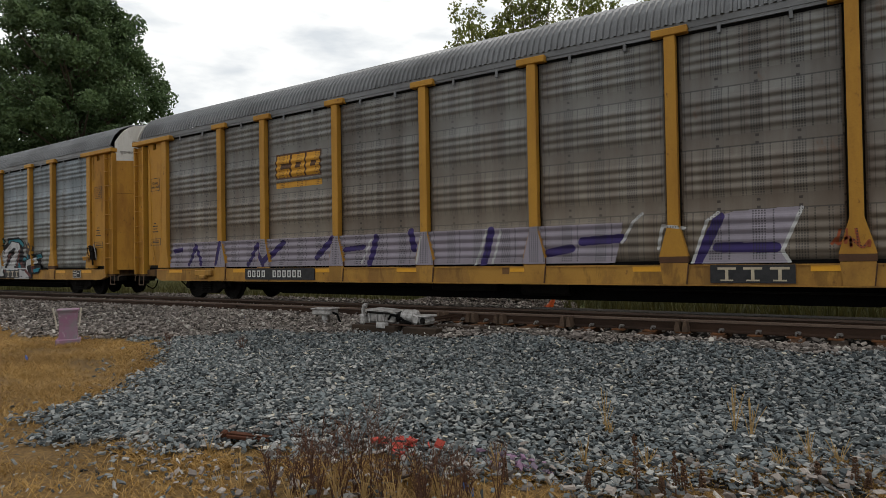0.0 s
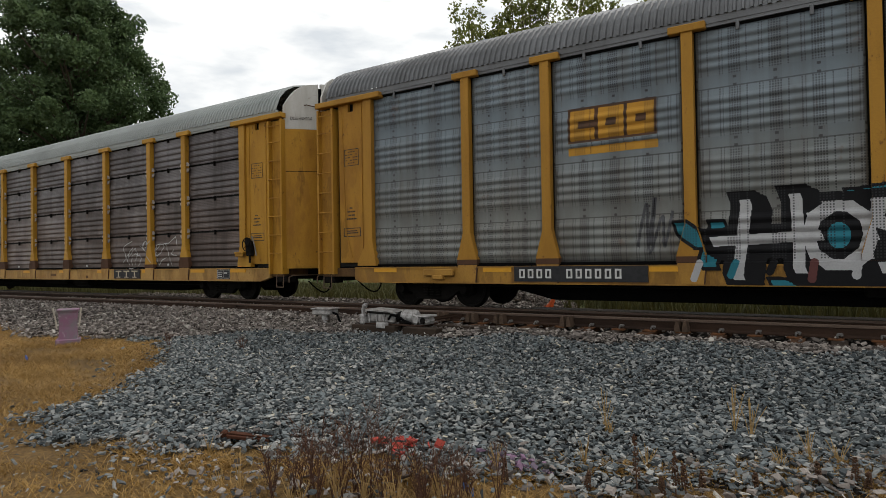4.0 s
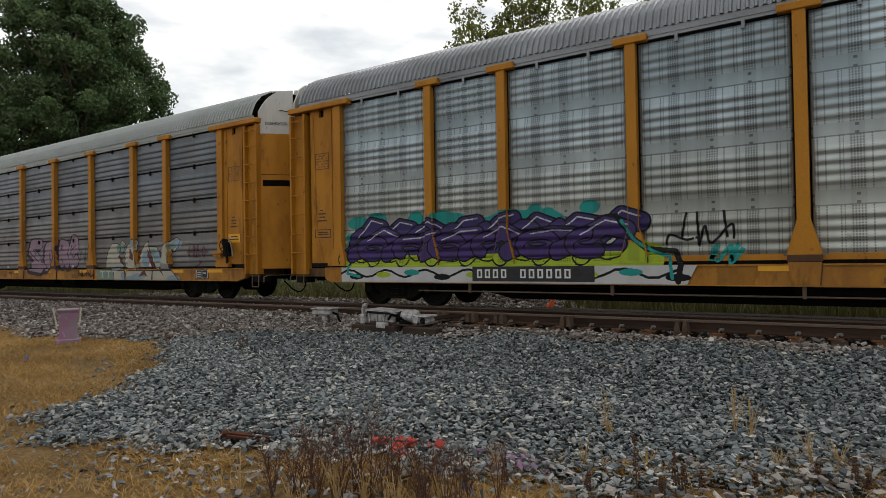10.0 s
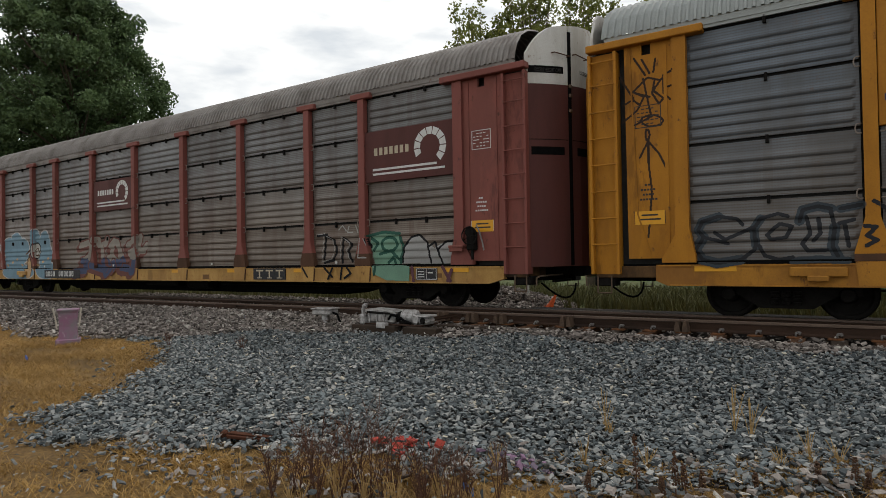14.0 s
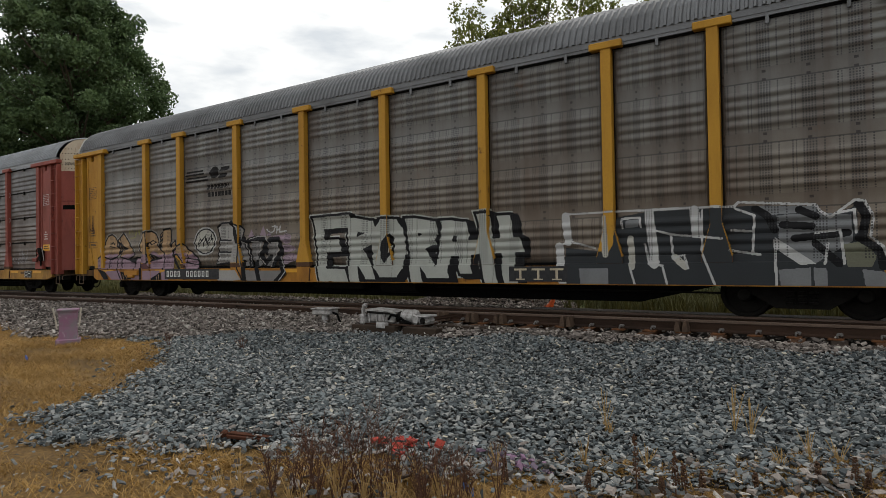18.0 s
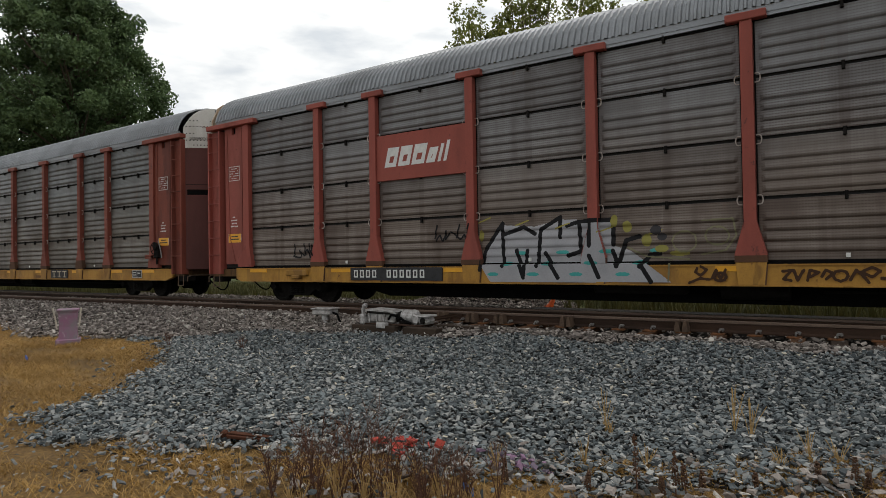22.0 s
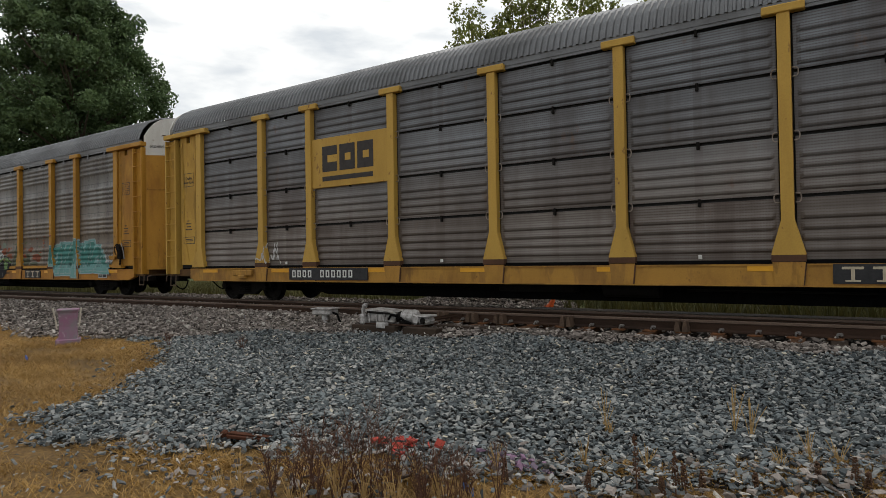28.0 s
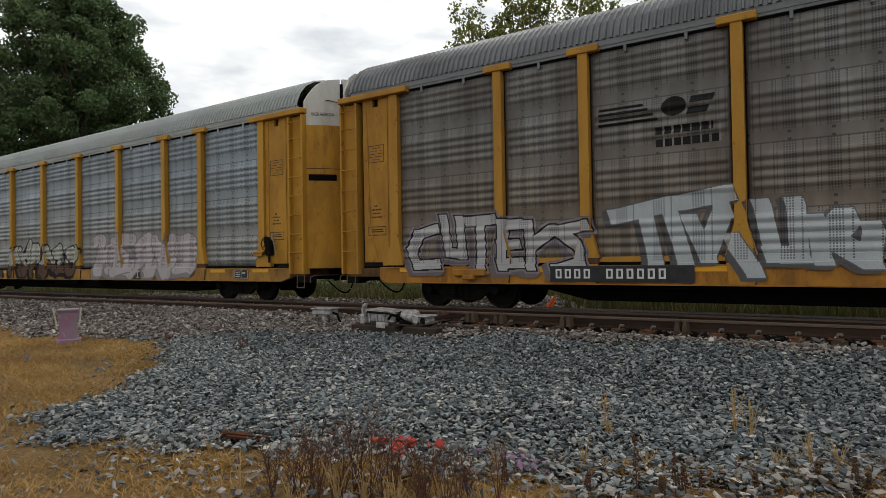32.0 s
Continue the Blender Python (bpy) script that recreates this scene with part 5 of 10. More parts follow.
def tree(name, x, y, height, spread, leaf, per, size, seed, label, low=0.25, clumps=60, lean=0.0, lump=(0.17, 0.15), dome=0.6, core=0.35):
    """Tapered trunk, limbs that carry clumps of leaves, an uneven crown with gaps."""
    r = random.Random(seed)
    z0 = float(ground_height(x, y)) - 0.1
    t = thing(name, label, "tree", at=pose(x, y, z0))
    bm = bmesh.new()
    fork = height * low
    rod(bm, (0, 0, 0), (0.1, 0, fork), height * 0.022, 10, height * 0.016)
    rod(bm, (0.1, 0, fork), (0.3, 0.2, height * 0.8), height * 0.016, 8, height * 0.004)
    centres, radii = [], []
    for i in range(clumps):
        f = (i + 0.5) / clumps
        z = height * (low * 0.7 + (1.0 - low * 0.7) * f)
        shape = math.sin(math.pi * min(1, max(0.06, (f * 0.86 + 0.12)))) ** dome
        a = i * 2.399 + r.random()
        rad = spread * shape * (core + (1 - core) * r.random() ** 0.5)
        c = (rad * math.cos(a) + lean * f, rad * math.sin(a), z * (0.94 + 0.06 * r.random()))
        centres.append(c)
        radii.append(spread * (lump[0] + lump[1] * r.random()))
        if i % 2 == 0:
            rod(bm, (0.1, 0, min(z * 0.75, height * 0.7)), c, height * 0.006, 5, height * 0.0015)
    part("trunk", bm, BARK, t)
    part("crown", leaves_mesh("crown", centres, radii, per, size, leaf, seed), None, t)
    return t


def shoot_tree(x, y, height, spread, seed, label, shoots):
    """A poplar-like tree whose crown is a sheaf of upright leafy shoots."""
    r = random.Random(seed)
    t = thing("slender_tree", label, "tree", at=pose(x, y, float(ground_height(x, y)) - 0.1))
    bm = bmesh.new()
    rod(bm, (0, 0, 0), (0.1, 0, height * 0.55), height * 0.012, 9, height * 0.007)
    centres, radii = [], []
    for i in range(shoots):
        a, d = i * 2.399, spread * math.sqrt((i + 0.5) / shoots)
        top = Vector((d * math.cos(a), d * math.sin(a), height * (1.0 - 0.34 * (d / spread) ** 1.5 - 0.16 * r.random())))
        base = Vector((0.1 + 0.15 * top.x, 0.15 * top.y, height * r.uniform(0.3, 0.55)))
        knee = base.lerp(top, 0.45) + Vector((0.12 * top.x, 0.12 * top.y, -0.4))
        rod(bm, base, knee, 0.05, 5, 0.035)
        rod(bm, knee, top, 0.035, 5, 0.008)
        for q in range(11):
            f = (q + r.random()) / 11
            c = knee.lerp(top, f)
            side = Vector((r.uniform(-1, 1), r.uniform(-1, 1), r.uniform(-0.2, 0.7))) * (0.75 * (1.15 - f))
            rod(bm, c, c + side, 0.012, 4, 0.004)
            centres += [tuple(c + side), tuple(c + side * 0.4)]
            radii += [0.30 + 0.22 * r.random()] * 2
    part("trunk", bm, BARK, t)
    part("crown", leaves_mesh("crown", centres, radii, 17, 0.19, LEAF_LIGHT, seed), None, t)
    return t


tree("broad_tree", -58.9, 17.0, 27.0, 7.8, LEAF_DARK, 500, 0.29, 3, "large dark green broadleaf tree behind the tracks", 0.05, 360, 0.0, (0.11, 0.11), 0.42, 0.1)
tree("broad_tree", -70.0, 10.5, 22.0, 8.0, LEAF_DARK, 480, 0.42, 4, "dark green broadleaf tree behind the tracks", 0.10, 160, 0.0, (0.13, 0.12))
shoot_tree(-18.0, 19.0, 18.9, 2.8, 7, "yellow-green poplar-like tree behind the train", 30)
shoot_tree(-14.9, 19.2, 20.5, 2.5, 18, "tall yellow-green poplar-like tree behind the train", 28)
shoot_tree(-11.6, 19.6, 19.0, 2.4, 19, "yellow-green poplar-like tree beside a taller one", 26)
shoot_tree(-7.6, 21.0, 19.0, 3.4, 8, "tall yellow-green tree behind the train", 30)
tree("bushy_tree", -3.4, 18.6, 16.0, 3.4, LEAF_LIGHT, 300, 0.18, 31, "bushy yellow-green tree behind the train", 0.04, 120, 0.0, (0.14, 0.12))
tree("bushy_tree", 3.6, 18.2, 15.0, 3.6, LEAF_MID, 300, 0.18, 32, "bushy green tree behind the train", 0.04, 120, 0.0, (0.14, 0.12))
tree("slender_tree", 0.6, 19.5, 16.0, 4.6, LEAF_LIGHT, 330, 0.18, 9, "yellow-green tree behind the train", 0.08, 70)
tree("slender_tree", 8.0, 20.0, 16.0, 5.0, LEAF_MID, 200, 0.25, 10, "green tree behind the train", 0.08, 60)
tree("distant_tree", -62.1, 37.5, 21.9, 2.6, LEAF_MID, 90, 0.40, 11, "distant tree whose tip shows over the train", 0.2, 30)


def tufts(name, pts, height, material, label, spread=0.25, blades=5, width=0.012, seed=0):
    r = np.random.RandomState(seed)
    n = len(pts) * blades
    base = np.repeat(pts, blades, 0) + r.normal(size=(n, 2)) * 0.03
    z = ground_height(base[:, 0], base[:, 1])
    h = height * (0.5 + r.rand(n))
    tip = base + r.normal(size=(n, 2)) * spread * h[:, None]
    mid = base * 0.45 + tip * 0.55
    a = r.rand(n) * 2 * np.pi
    w = np.stack([np.cos(a), np.sin(a)], 1) * width
    P = lambda q, zz: np.concatenate([q, zz[:, None]], 1)
    v = np.stack([P(base - w, z - 0.01), P(base + w, z - 0.01), P(mid + w * 0.7, z + h * 0.7), P(mid - w * 0.7, z + h * 0.7), P(tip, z + h)], 1).reshape(-1, 3)
    i = np.arange(n) * 5
    quads = np.stack([i, i + 1, i + 2, i + 3], 1).tolist()
    tris = np.stack([i + 3, i + 2, i + 4], 1).tolist()
    me = bpy.data.meshes.new(name)
    me.from_pydata(v.tolist(), [], quads + tris)
    me.materials.append(material)
    return tagged(new(name, me), label, "grass", kind="stuff")


GRASS_GREEN = leaf_material("green_grass_blades", (0.046, 0.051, 0.015), (0.145, 0.136, 0.048), 0.2)
STRAW = leaf_material("dry_straw_blades", (0.15, 0.082, 0.024), (0.46, 0.285, 0.092), 0.2)
back = points(-46, 10, 5.6, 13, 0.19)
back = back[((back[:, 0] + 10.35) / 3.6) ** 2 + ((back[:, 1] - 6.6) / 1.9) ** 2 > 1]
tufts("green_grass", back[in_view(back)], 0.42, GRASS_GREEN, "tall green grass behind the track", 0.3, 4, 0.022, 1)
straw = points(-20, 3, -10.6, -4.0, 0.045)
straw = straw[in_view(straw) & (straw[:, 1] < ballast_edge(straw[:, 0]) - 0.05 + 0.15 * rs.randn(len(straw))) & ((straw[:, 0] < -6.5) | (rs.rand(len(straw)) < 0.45))]
thin = np.sin(straw[:, 0] * 2.1 + np.sin(straw[:, 1] * 3.7) * 1.3) + np.sin(straw[:, 1] * 4.3 + straw[:, 0] * 1.1) + 0.8 * np.sin(straw[:, 0] * 7.3) * np.sin(straw[:, 1] * 9.1)
straw = straw[rs.rand(len(straw)) < np.where((straw[:, 1] < -8.05) & (straw[:, 0] < -5.7) & (straw[:, 1] > -8.6), 0.45, np.clip(0.62 + 0.42 * thin, 0.10, 1))]
clumps = np.concatenate([patch(px_, py_, 0.34, 0.18, 170) for px_, py_ in ((-1.75, -7.0), (-1.3, -6.95), (-0.75, -6.75), (-0.2, -6.15), (0.1, -6.4), (0.3, -6.0), (-2.3, -7.45), (-0.45, -6.5), (-3.9, -8.1), (-4.45, -8.45), (-2.9, -7.95), (-3.4, -8.2), (-3.3, -7.75), (-5.2, -8.6))])
straw = np.concatenate([straw, clumps])
tufts("dry_grass", straw, 0.05, STRAW, "short dry straw-coloured grass", 1.5, 6, 0.0036, 2)


def bush(x, y, h, w, seed, leaf):
    r = random.Random(seed)
    t = thing("bush", "green bush in the undergrowth behind the track", "bush", at=pose(x, y, float(ground_height(x, y)) - 0.05))
    bm = bmesh.new()
    cs, rr = [], []
    for i in range(22):
        a, f = r.random() * 6.283, r.random()
        c = (w * 0.6 * math.cos(a) * r.random(), w * 0.6 * math.sin(a) * r.random(), h * (0.15 + 0.75 * f))
        cs.append(c)
        rr.append(w * 0.28)
        if i % 3 == 0:
            rod(bm, (0, 0, 0), c, 0.03, 5, 0.008)
    part("stem", bm, BARK, t)
    part("foliage", leaves_mesh("foliage", cs, rr, 130, 0.16, leaf, seed), None, t)


for i, (bx, by, bh, bw) in enumerate(((-2.6, 9.2, 1.1, 1.3), (-1.2, 8.9, 1.3, 1.4), (0.3, 9.1, 1.2, 1.4), (1.8, 9.0, 1.4, 1.5), (3.4, 9.2, 1.3, 1.5), (-9.5, 15.5, 3.0, 2.2), (-5.5, 16.0, 3.6, 2.4), (-2.2, 14.6, 3.0, 2.4), (0.8, 14.2, 3.8, 2.6), (4.0, 14.5, 3.4, 2.4), (-3.8, 13.6, 2.0, 2.2), (-0.6, 13.4, 2.2, 2.2), (2.4, 13.5, 2.4, 2.2), (-13.5, 16.5, 2.4, 2.0), (-18, 17, 2.2, 2.4), (-23, 18, 2.4, 2.6), (-29, 19, 2.6, 3.0), (-36, 20, 3.0, 3.2), (-44, 21, 3.2, 3.4))):
    bush(bx, by, bh, bw, 40 + i, LEAF_MID if i % 2 else LEAF_DARK)


# ---------------- trackside equipment and small things ----------------
ALU = worn("weathered_grey_metal_housing", (0.42, 0.41, 0.40), (0.10, 0.088, 0.078), 0.9, 0.5, 0.3, 6.0, (1, 1, 1), spots=(0.05, 0.04, 0.035))
CONCRETE_PINK = worn("pink_sprayed_concrete", (0.245, 0.115, 0.185), (0.19, 0.185, 0.19), 1.0, 0.85, 0.0, 3.4, (1, 1, 1), spots=(0.42, 0.36, 0.40))
GZ = lambda x, y: float(ground_height(x, y))


def switch_machine(x, y):
    z = -0.125
    t = thing("switch_machine", "grey electric switch machine with motor housings on dark sleepers", "switch machine", at=pose(x, y, z, 0, 0, 2) @ Matrix.Diagonal((0.80, 1, 1.15, 1)))
    for dy, x0, x1 in ((-0.26, -0.95, 0.35), (-0.30, 0.62, 1.55), (0.30, -1.0, 2.6)):
        part("base_sleeper", boxes((x0, x1, dy - 0.12, dy + 0.12, -0.22, -0.01), bevel=0.012), TIE, t)
    part("base_plate", boxes((-0.75, 1.0, -0.24, 0.36, -0.01, 0.012), bevel=0.006), RUST, t)
    part("base_block", boxes((-0.18, 0.08, -0.40, -0.26, -0.05, 0.04), bevel=0.01), ALU, t)
    part("gear_case", boxes((-0.66, 0.16, -0.20, 0.28, 0.012, 0.19), bevel=0.035), ALU, t)
    part("gear_case_lid", prism(bmesh.new(), [(-0.69, 0.19), (0.18, 0.17), (0.18, 0.205), (-0.10, 0.225), (-0.69, 0.245)], -0.22, 0.30), ALU, t)
    part("lid_hinge", rod(bmesh.new(), (-0.60, -0.23, 0.20), (0.10, -0.23, 0.185), 0.018, 8), GRIME, t)
    for q in (-0.55, -0.32, -0.10):
        part("case_rib", boxes((q - 0.015, q + 0.015, -0.225, -0.195, 0.02, 0.18), bevel=0.005), ALU, t)
    part("clutch_cover", rod(bmesh.new(), (0.14, -0.02, 0.11), (0.28, -0.02, 0.11), 0.09, 14, 0.11), GRIME, t)
    part("hand_throw_lever", tube(bmesh.new(), [(-0.74, -0.22, 0.05), (-0.745, -0.22, 0.27), (-0.72, -0.2, 0.31), (-0.66, -0.18, 0.30)], 0.038, 8), ALU, t, "upright lever at the end of the housing")
    part("lever_socket", boxes((-0.82, -0.66, -0.28, -0.12, -0.01, 0.16), bevel=0.025), ALU, t)
    m = bmesh.new()
    lathe(m, [(-0.24, 0.05), (-0.24, 0.10), (-0.20, 0.125), (0.17, 0.125), (0.20, 0.10), (0.24, 0.09), (0.24, 0.03)], 18, Matrix.Translation((0.48, 0.0, 0.12)) @ Matrix.Rotation(math.pi / 2, 4, "Z"))
    part("motor", m, ALU, t)
    for q in (0.26, 0.54):
        part("motor_band", rod(bmesh.new(), (q + 0.068, 0, 0.12), (q + 0.092, 0, 0.12), 0.132, 18), ALU, t)
    part("motor_foot", boxes((0.26, 0.54, -0.12, 0.12, 0.012, 0.07), bevel=0.01), GRIME, t)
    part("motor_cable", tube(bmesh.new(), [(0.02, -0.20, 0.09), (0.16, -0.26, 0.17), (0.34, -0.25, 0.15), (0.5, -0.18, 0.06), (0.66, -0.18, 0.03)], 0.024, 8), BLACK, t)
    part("circuit_box", boxes((0.72, 1.06, -0.16, 0.20, 0.012, 0.13), bevel=0.04), ALU, t)
    part("circuit_box_lid", boxes((0.69, 1.10, -0.18, 0.22, 0.13, 0.165), bevel=0.02), ALU, t)
    part("box_boss", lathe(bmesh.new(), [(-0.03, 0.02), (-0.03, 0.07), (0.02, 0.08)], 14, Matrix.Translation((0.80, -0.17, 0.09))), ALU, t)
    part("box_boss", lathe(bmesh.new(), [(-0.03, 0.02), (-0.03, 0.05), (0.02, 0.06)], 14, Matrix.Translation((0.98, -0.17, 0.08))), GRIME, t)
    part("padlock", boxes((-0.10, -0.04, -0.245, -0.205, 0.13, 0.20), bevel=0.008), STEEL, t)
    for bx in (-0.6, -0.2, 0.3, 0.8):
        part("bolt", rod(bmesh.new(), (bx, -0.20, 0.012), (bx, -0.20, 0.045), 0.025, 6), STEEL, t)
    part("switch_rod", rod(bmesh.new(), (0.45, 0.3, 0.03), (0.45, 1.9, 0.03), 0.025, 8), RUST, t)
    part("switch_rod", rod(bmesh.new(), (0.75, 0.3, 0.04), (0.75, 1.9, 0.04), 0.02, 8), RUST, t)


switch_machine(-7.62, -2.0)


def junction_box(x, y):
    z = GZ(x, y)
    t = thing("junction_box", "small grey cable junction box on a short post", "junction box", at=pose(x, y, z, 0, 0, 8))
    part("post", rod(bmesh.new(), (0, 0, -0.05), (0, 0, 0.24), 0.09, 12, 0.07), ALU, t)
    part("case", boxes((-0.24, 0.24, -0.16, 0.16, 0.24, 0.35), bevel=0.02), ALU, t)
    part("lid", boxes((-0.26, 0.26, -0.18, 0.18, 0.35, 0.38), bevel=0.01), ALU, t)
    part("cable", tube(bmesh.new(), [(0.22, -0.05, 0.29), (0.36, -0.06, 0.25), (0.46, -0.08, 0.05), (0.48, -0.08, -0.02)], 0.025, 8), BLACK, t)


junction_box(-9.58, -1.9)


def marker(x, y):
    """A low pedestal with a flanged foot and a wide top, sprayed pink."""
    z = GZ(x, y) + 0.06
    t = thing("pedestal_marker", "pink spray-painted concrete pedestal with wide top on dry grass", "pedestal", at=pose(x, y, z, 0, 0, 62) @ Matrix.Diagonal((0.88, 0.88, 1, 1)))
    b = bmesh.new()
    for (w0, z0), (w1, z1) in zip(((0.19, 0.05), (0.175, 0.3), (0.19, 0.58)), ((0.175, 0.3), (0.19, 0.58), (0.215, 0.62))):
        lo = [b.verts.new((sx * w0, sy * w0, z0)) for sx, sy in ((-1, -1), (1, -1), (1, 1), (-1, 1))]
        hi = [b.verts.new((sx * w1, sy * w1, z1)) for sx, sy in ((-1, -1), (1, -1), (1, 1), (-1, 1))]
        for i in range(4):
            b.faces.new((lo[i], lo[(i + 1) % 4], hi[(i + 1) % 4], hi[i]))
    part("pillar", b, CONCRETE_PINK, t)
    part("foot", boxes((-0.25, 0.25, -0.25, 0.25, -0.12, 0.05), bevel=0.015), CONCRETE_PINK, t)
    part("cap", boxes((-0.225, 0.225, -0.225, 0.225, 0.62, 0.66), bevel=0.012), CONCRETE_PINK, t)
    pale = plain("pale_stake_wood", (0.40, 0.36, 0.30), 0.8)
    part("side_bar", tube(bmesh.new(), [(-0.22, -0.20, 0.26), (-0.24, -0.2, 0.45), (-0.30, -0.2, 0.70)], 0.018, 6), pale, t)
    part("side_bar", tube(bmesh.new(), [(0.23, -0.20, 0.30), (0.24, -0.2, 0.45), (0.27, -0.2, 0.68)], 0.018, 6), pale, t)


marker(-13.6, -5.25)


def flag(x, y, colour, label):
    z = GZ(x, y)
    t = thing("marking_flag", label, "marking flag", at=pose(x, y, z))
    part("wire", rod(bmesh.new(), (0, 0, 0), (0.02, 0, 0.12), 0.003, 5), STEEL, t)
    b = bmesh.new()
    pr_ = [[b.verts.new((0.02 + u * 0.08, 0.012 * math.sin(u * 7), 0.06 + v * 0.06 - 0.03 * u)) for v in (0, 1)] for u in (0, 0.33, 0.66, 1)]
    for p, q in zip(pr_, pr_[1:]):
        b.faces.new((p[0], q[0], q[1], p[1]))
    fl = part("pennant", b, plain("pennant_plastic_" + label.split()[0], colour, 0.5, 0.0, 0.1), t)
    fl.modifiers.new("thick", "SOLIDIFY").thickness = 0.002


flag(-12.2, -1.95, (0.10, 0.20, 0.42), "blue plastic marking flag in the ballast")
flag(-11.55, -6.9, (0.10, 0.14, 0.42), "blue plastic marking flag in dry grass")
flag(-2.28, -8.05, (0.08, 0.17, 0.42), "blue crumpled marking flag among stones")

rb = thing("rusty_rail_plate", "rusty scrap tie plate lying on the ballast", "scrap metal", at=pose(-4.52, -8.0, GZ(-4.52, -8.0) + 0.05, 4, 6, 30))
scrap = worn("deep_orange_rust", (0.075, 0.027, 0.014), (0.03, 0.016, 0.011), 0.7, 0.9, 0.1, 8.0, (1, 1, 1))
part("plate", boxes((-0.19, 0.19, -0.06, 0.06, 0.0, 0.03), bevel=0.005), scrap, rb)
part("rib", boxes((-0.19, 0.19, -0.035, -0.015, 0.03, 0.045), bevel=0.004), scrap, rb)
part("broken_end", boxes((-0.25, -0.20, -0.05, 0.03, -0.01, 0.05), bevel=0.012), scrap, rb)


# heap of ballast beyond the train
def heap(cx, cy, rx, ry, h, n):
    t, r = rs.rand(n) * 2 * np.pi, np.sqrt(rs.rand(n))
    p = np.stack([cx + rx * r * np.cos(t), cy + ry * r * np.sin(t)], 1)
    return p, h * np.clip(1 - r ** 1.6, 0, 1)


def heap_mound():
    bm = bmesh.new()
    rings = []
    for j in range(7):
        f = j / 6
        rings.append([bm.verts.new((-10.35 + 3.1 * f * math.cos(a), 6.6 + 1.35 * f * math.sin(a), -0.52 + 0.60 * max(0.0, 1 - f ** 1.6))) for a in [i * math.pi / 14 for i in range(28)]])
    for p, q in zip(rings[1:], rings[2:]):
        for i in range(28):
            bm.faces.new((p[i], q[i], q[(i + 1) % 28], p[(i + 1) % 28]))
    top = bm.verts.new((-10.35, 6.6, 0.08))
    for i in range(28):
        bm.faces.new((rings[1][i], rings[1][(i + 1) % 28], top))
    for v in rings[0]:
        bm.verts.remove(v)
    return as_mesh(bm, "gravel_mound", GRAVEL)


tagged(new("gravel_mound", heap_mound()), "low mound of gravel behind the train", "gravel heap", kind="structure")
hp, hz = heap(-10.35, 6.6, 3.1, 1.35, 0.60, 4600)
_old_height = ground_height


def ground_height(x, y):
    x, y = np.asarray(x, float), np.asarray(y, float)
    r = np.sqrt(((x + 10.35) / 3.1) ** 2 + ((y - 6.6) / 1.35) ** 2)
    return np.maximum(_old_height(x, y), -0.52 + 0.60 * np.clip(1 - np.clip(r, 0, 9) ** 1.6, 0, 1))


scatter_stones("heap_stones", hp, 0.10, STONE_OLD, "heap of dusty ballast stones behind the train", lift=0.45)
cone = thing("traffic_cone", "orange traffic cone leaning on the gravel heap", "traffic cone", at=pose(-7.75, 5.62, float(ground_height(-7.75, 5.62)) + 0.06, 0, 28, 35))
ORANGE = plain("orange_cone_plastic", (0.55, 0.10, 0.02), 0.5, 0.0, 0.15)
part("body", rod(bmesh.new(), (0, 0, 0.02), (0, 0, 0.46), 0.11, 16, 0.03), ORANGE, cone)
part("base", boxes((-0.15, 0.15, -0.15, 0.15, 0.0, 0.025), bevel=0.008), ORANGE, cone)
stake = thing("white_stake", "short white stake behind the track", "stake", at=pose(-8.9, 6.6, float(ground_height(-8.9, 6.6))))
part("stake_body", boxes((-0.03, 0.03, -0.03, 0.03, -0.05, 0.62), bevel=0.005), WHITE_PAINT, stake)

# ---------------- dry weeds in front ----------------
STALK = worn("dead_brown_stalk", (0.105, 0.052, 0.033), (0.045, 0.025, 0.018), 0.6, 0.9, 0.0, 6.0)
SEED = plain("dark_brown_seed_head", (0.075, 0.04, 0.022), 0.9, 0.0, 0.4)
STRAW_STEM = plain("pale_straw_stem", (0.38, 0.25, 0.10), 0.8, 0.0, 0.3)


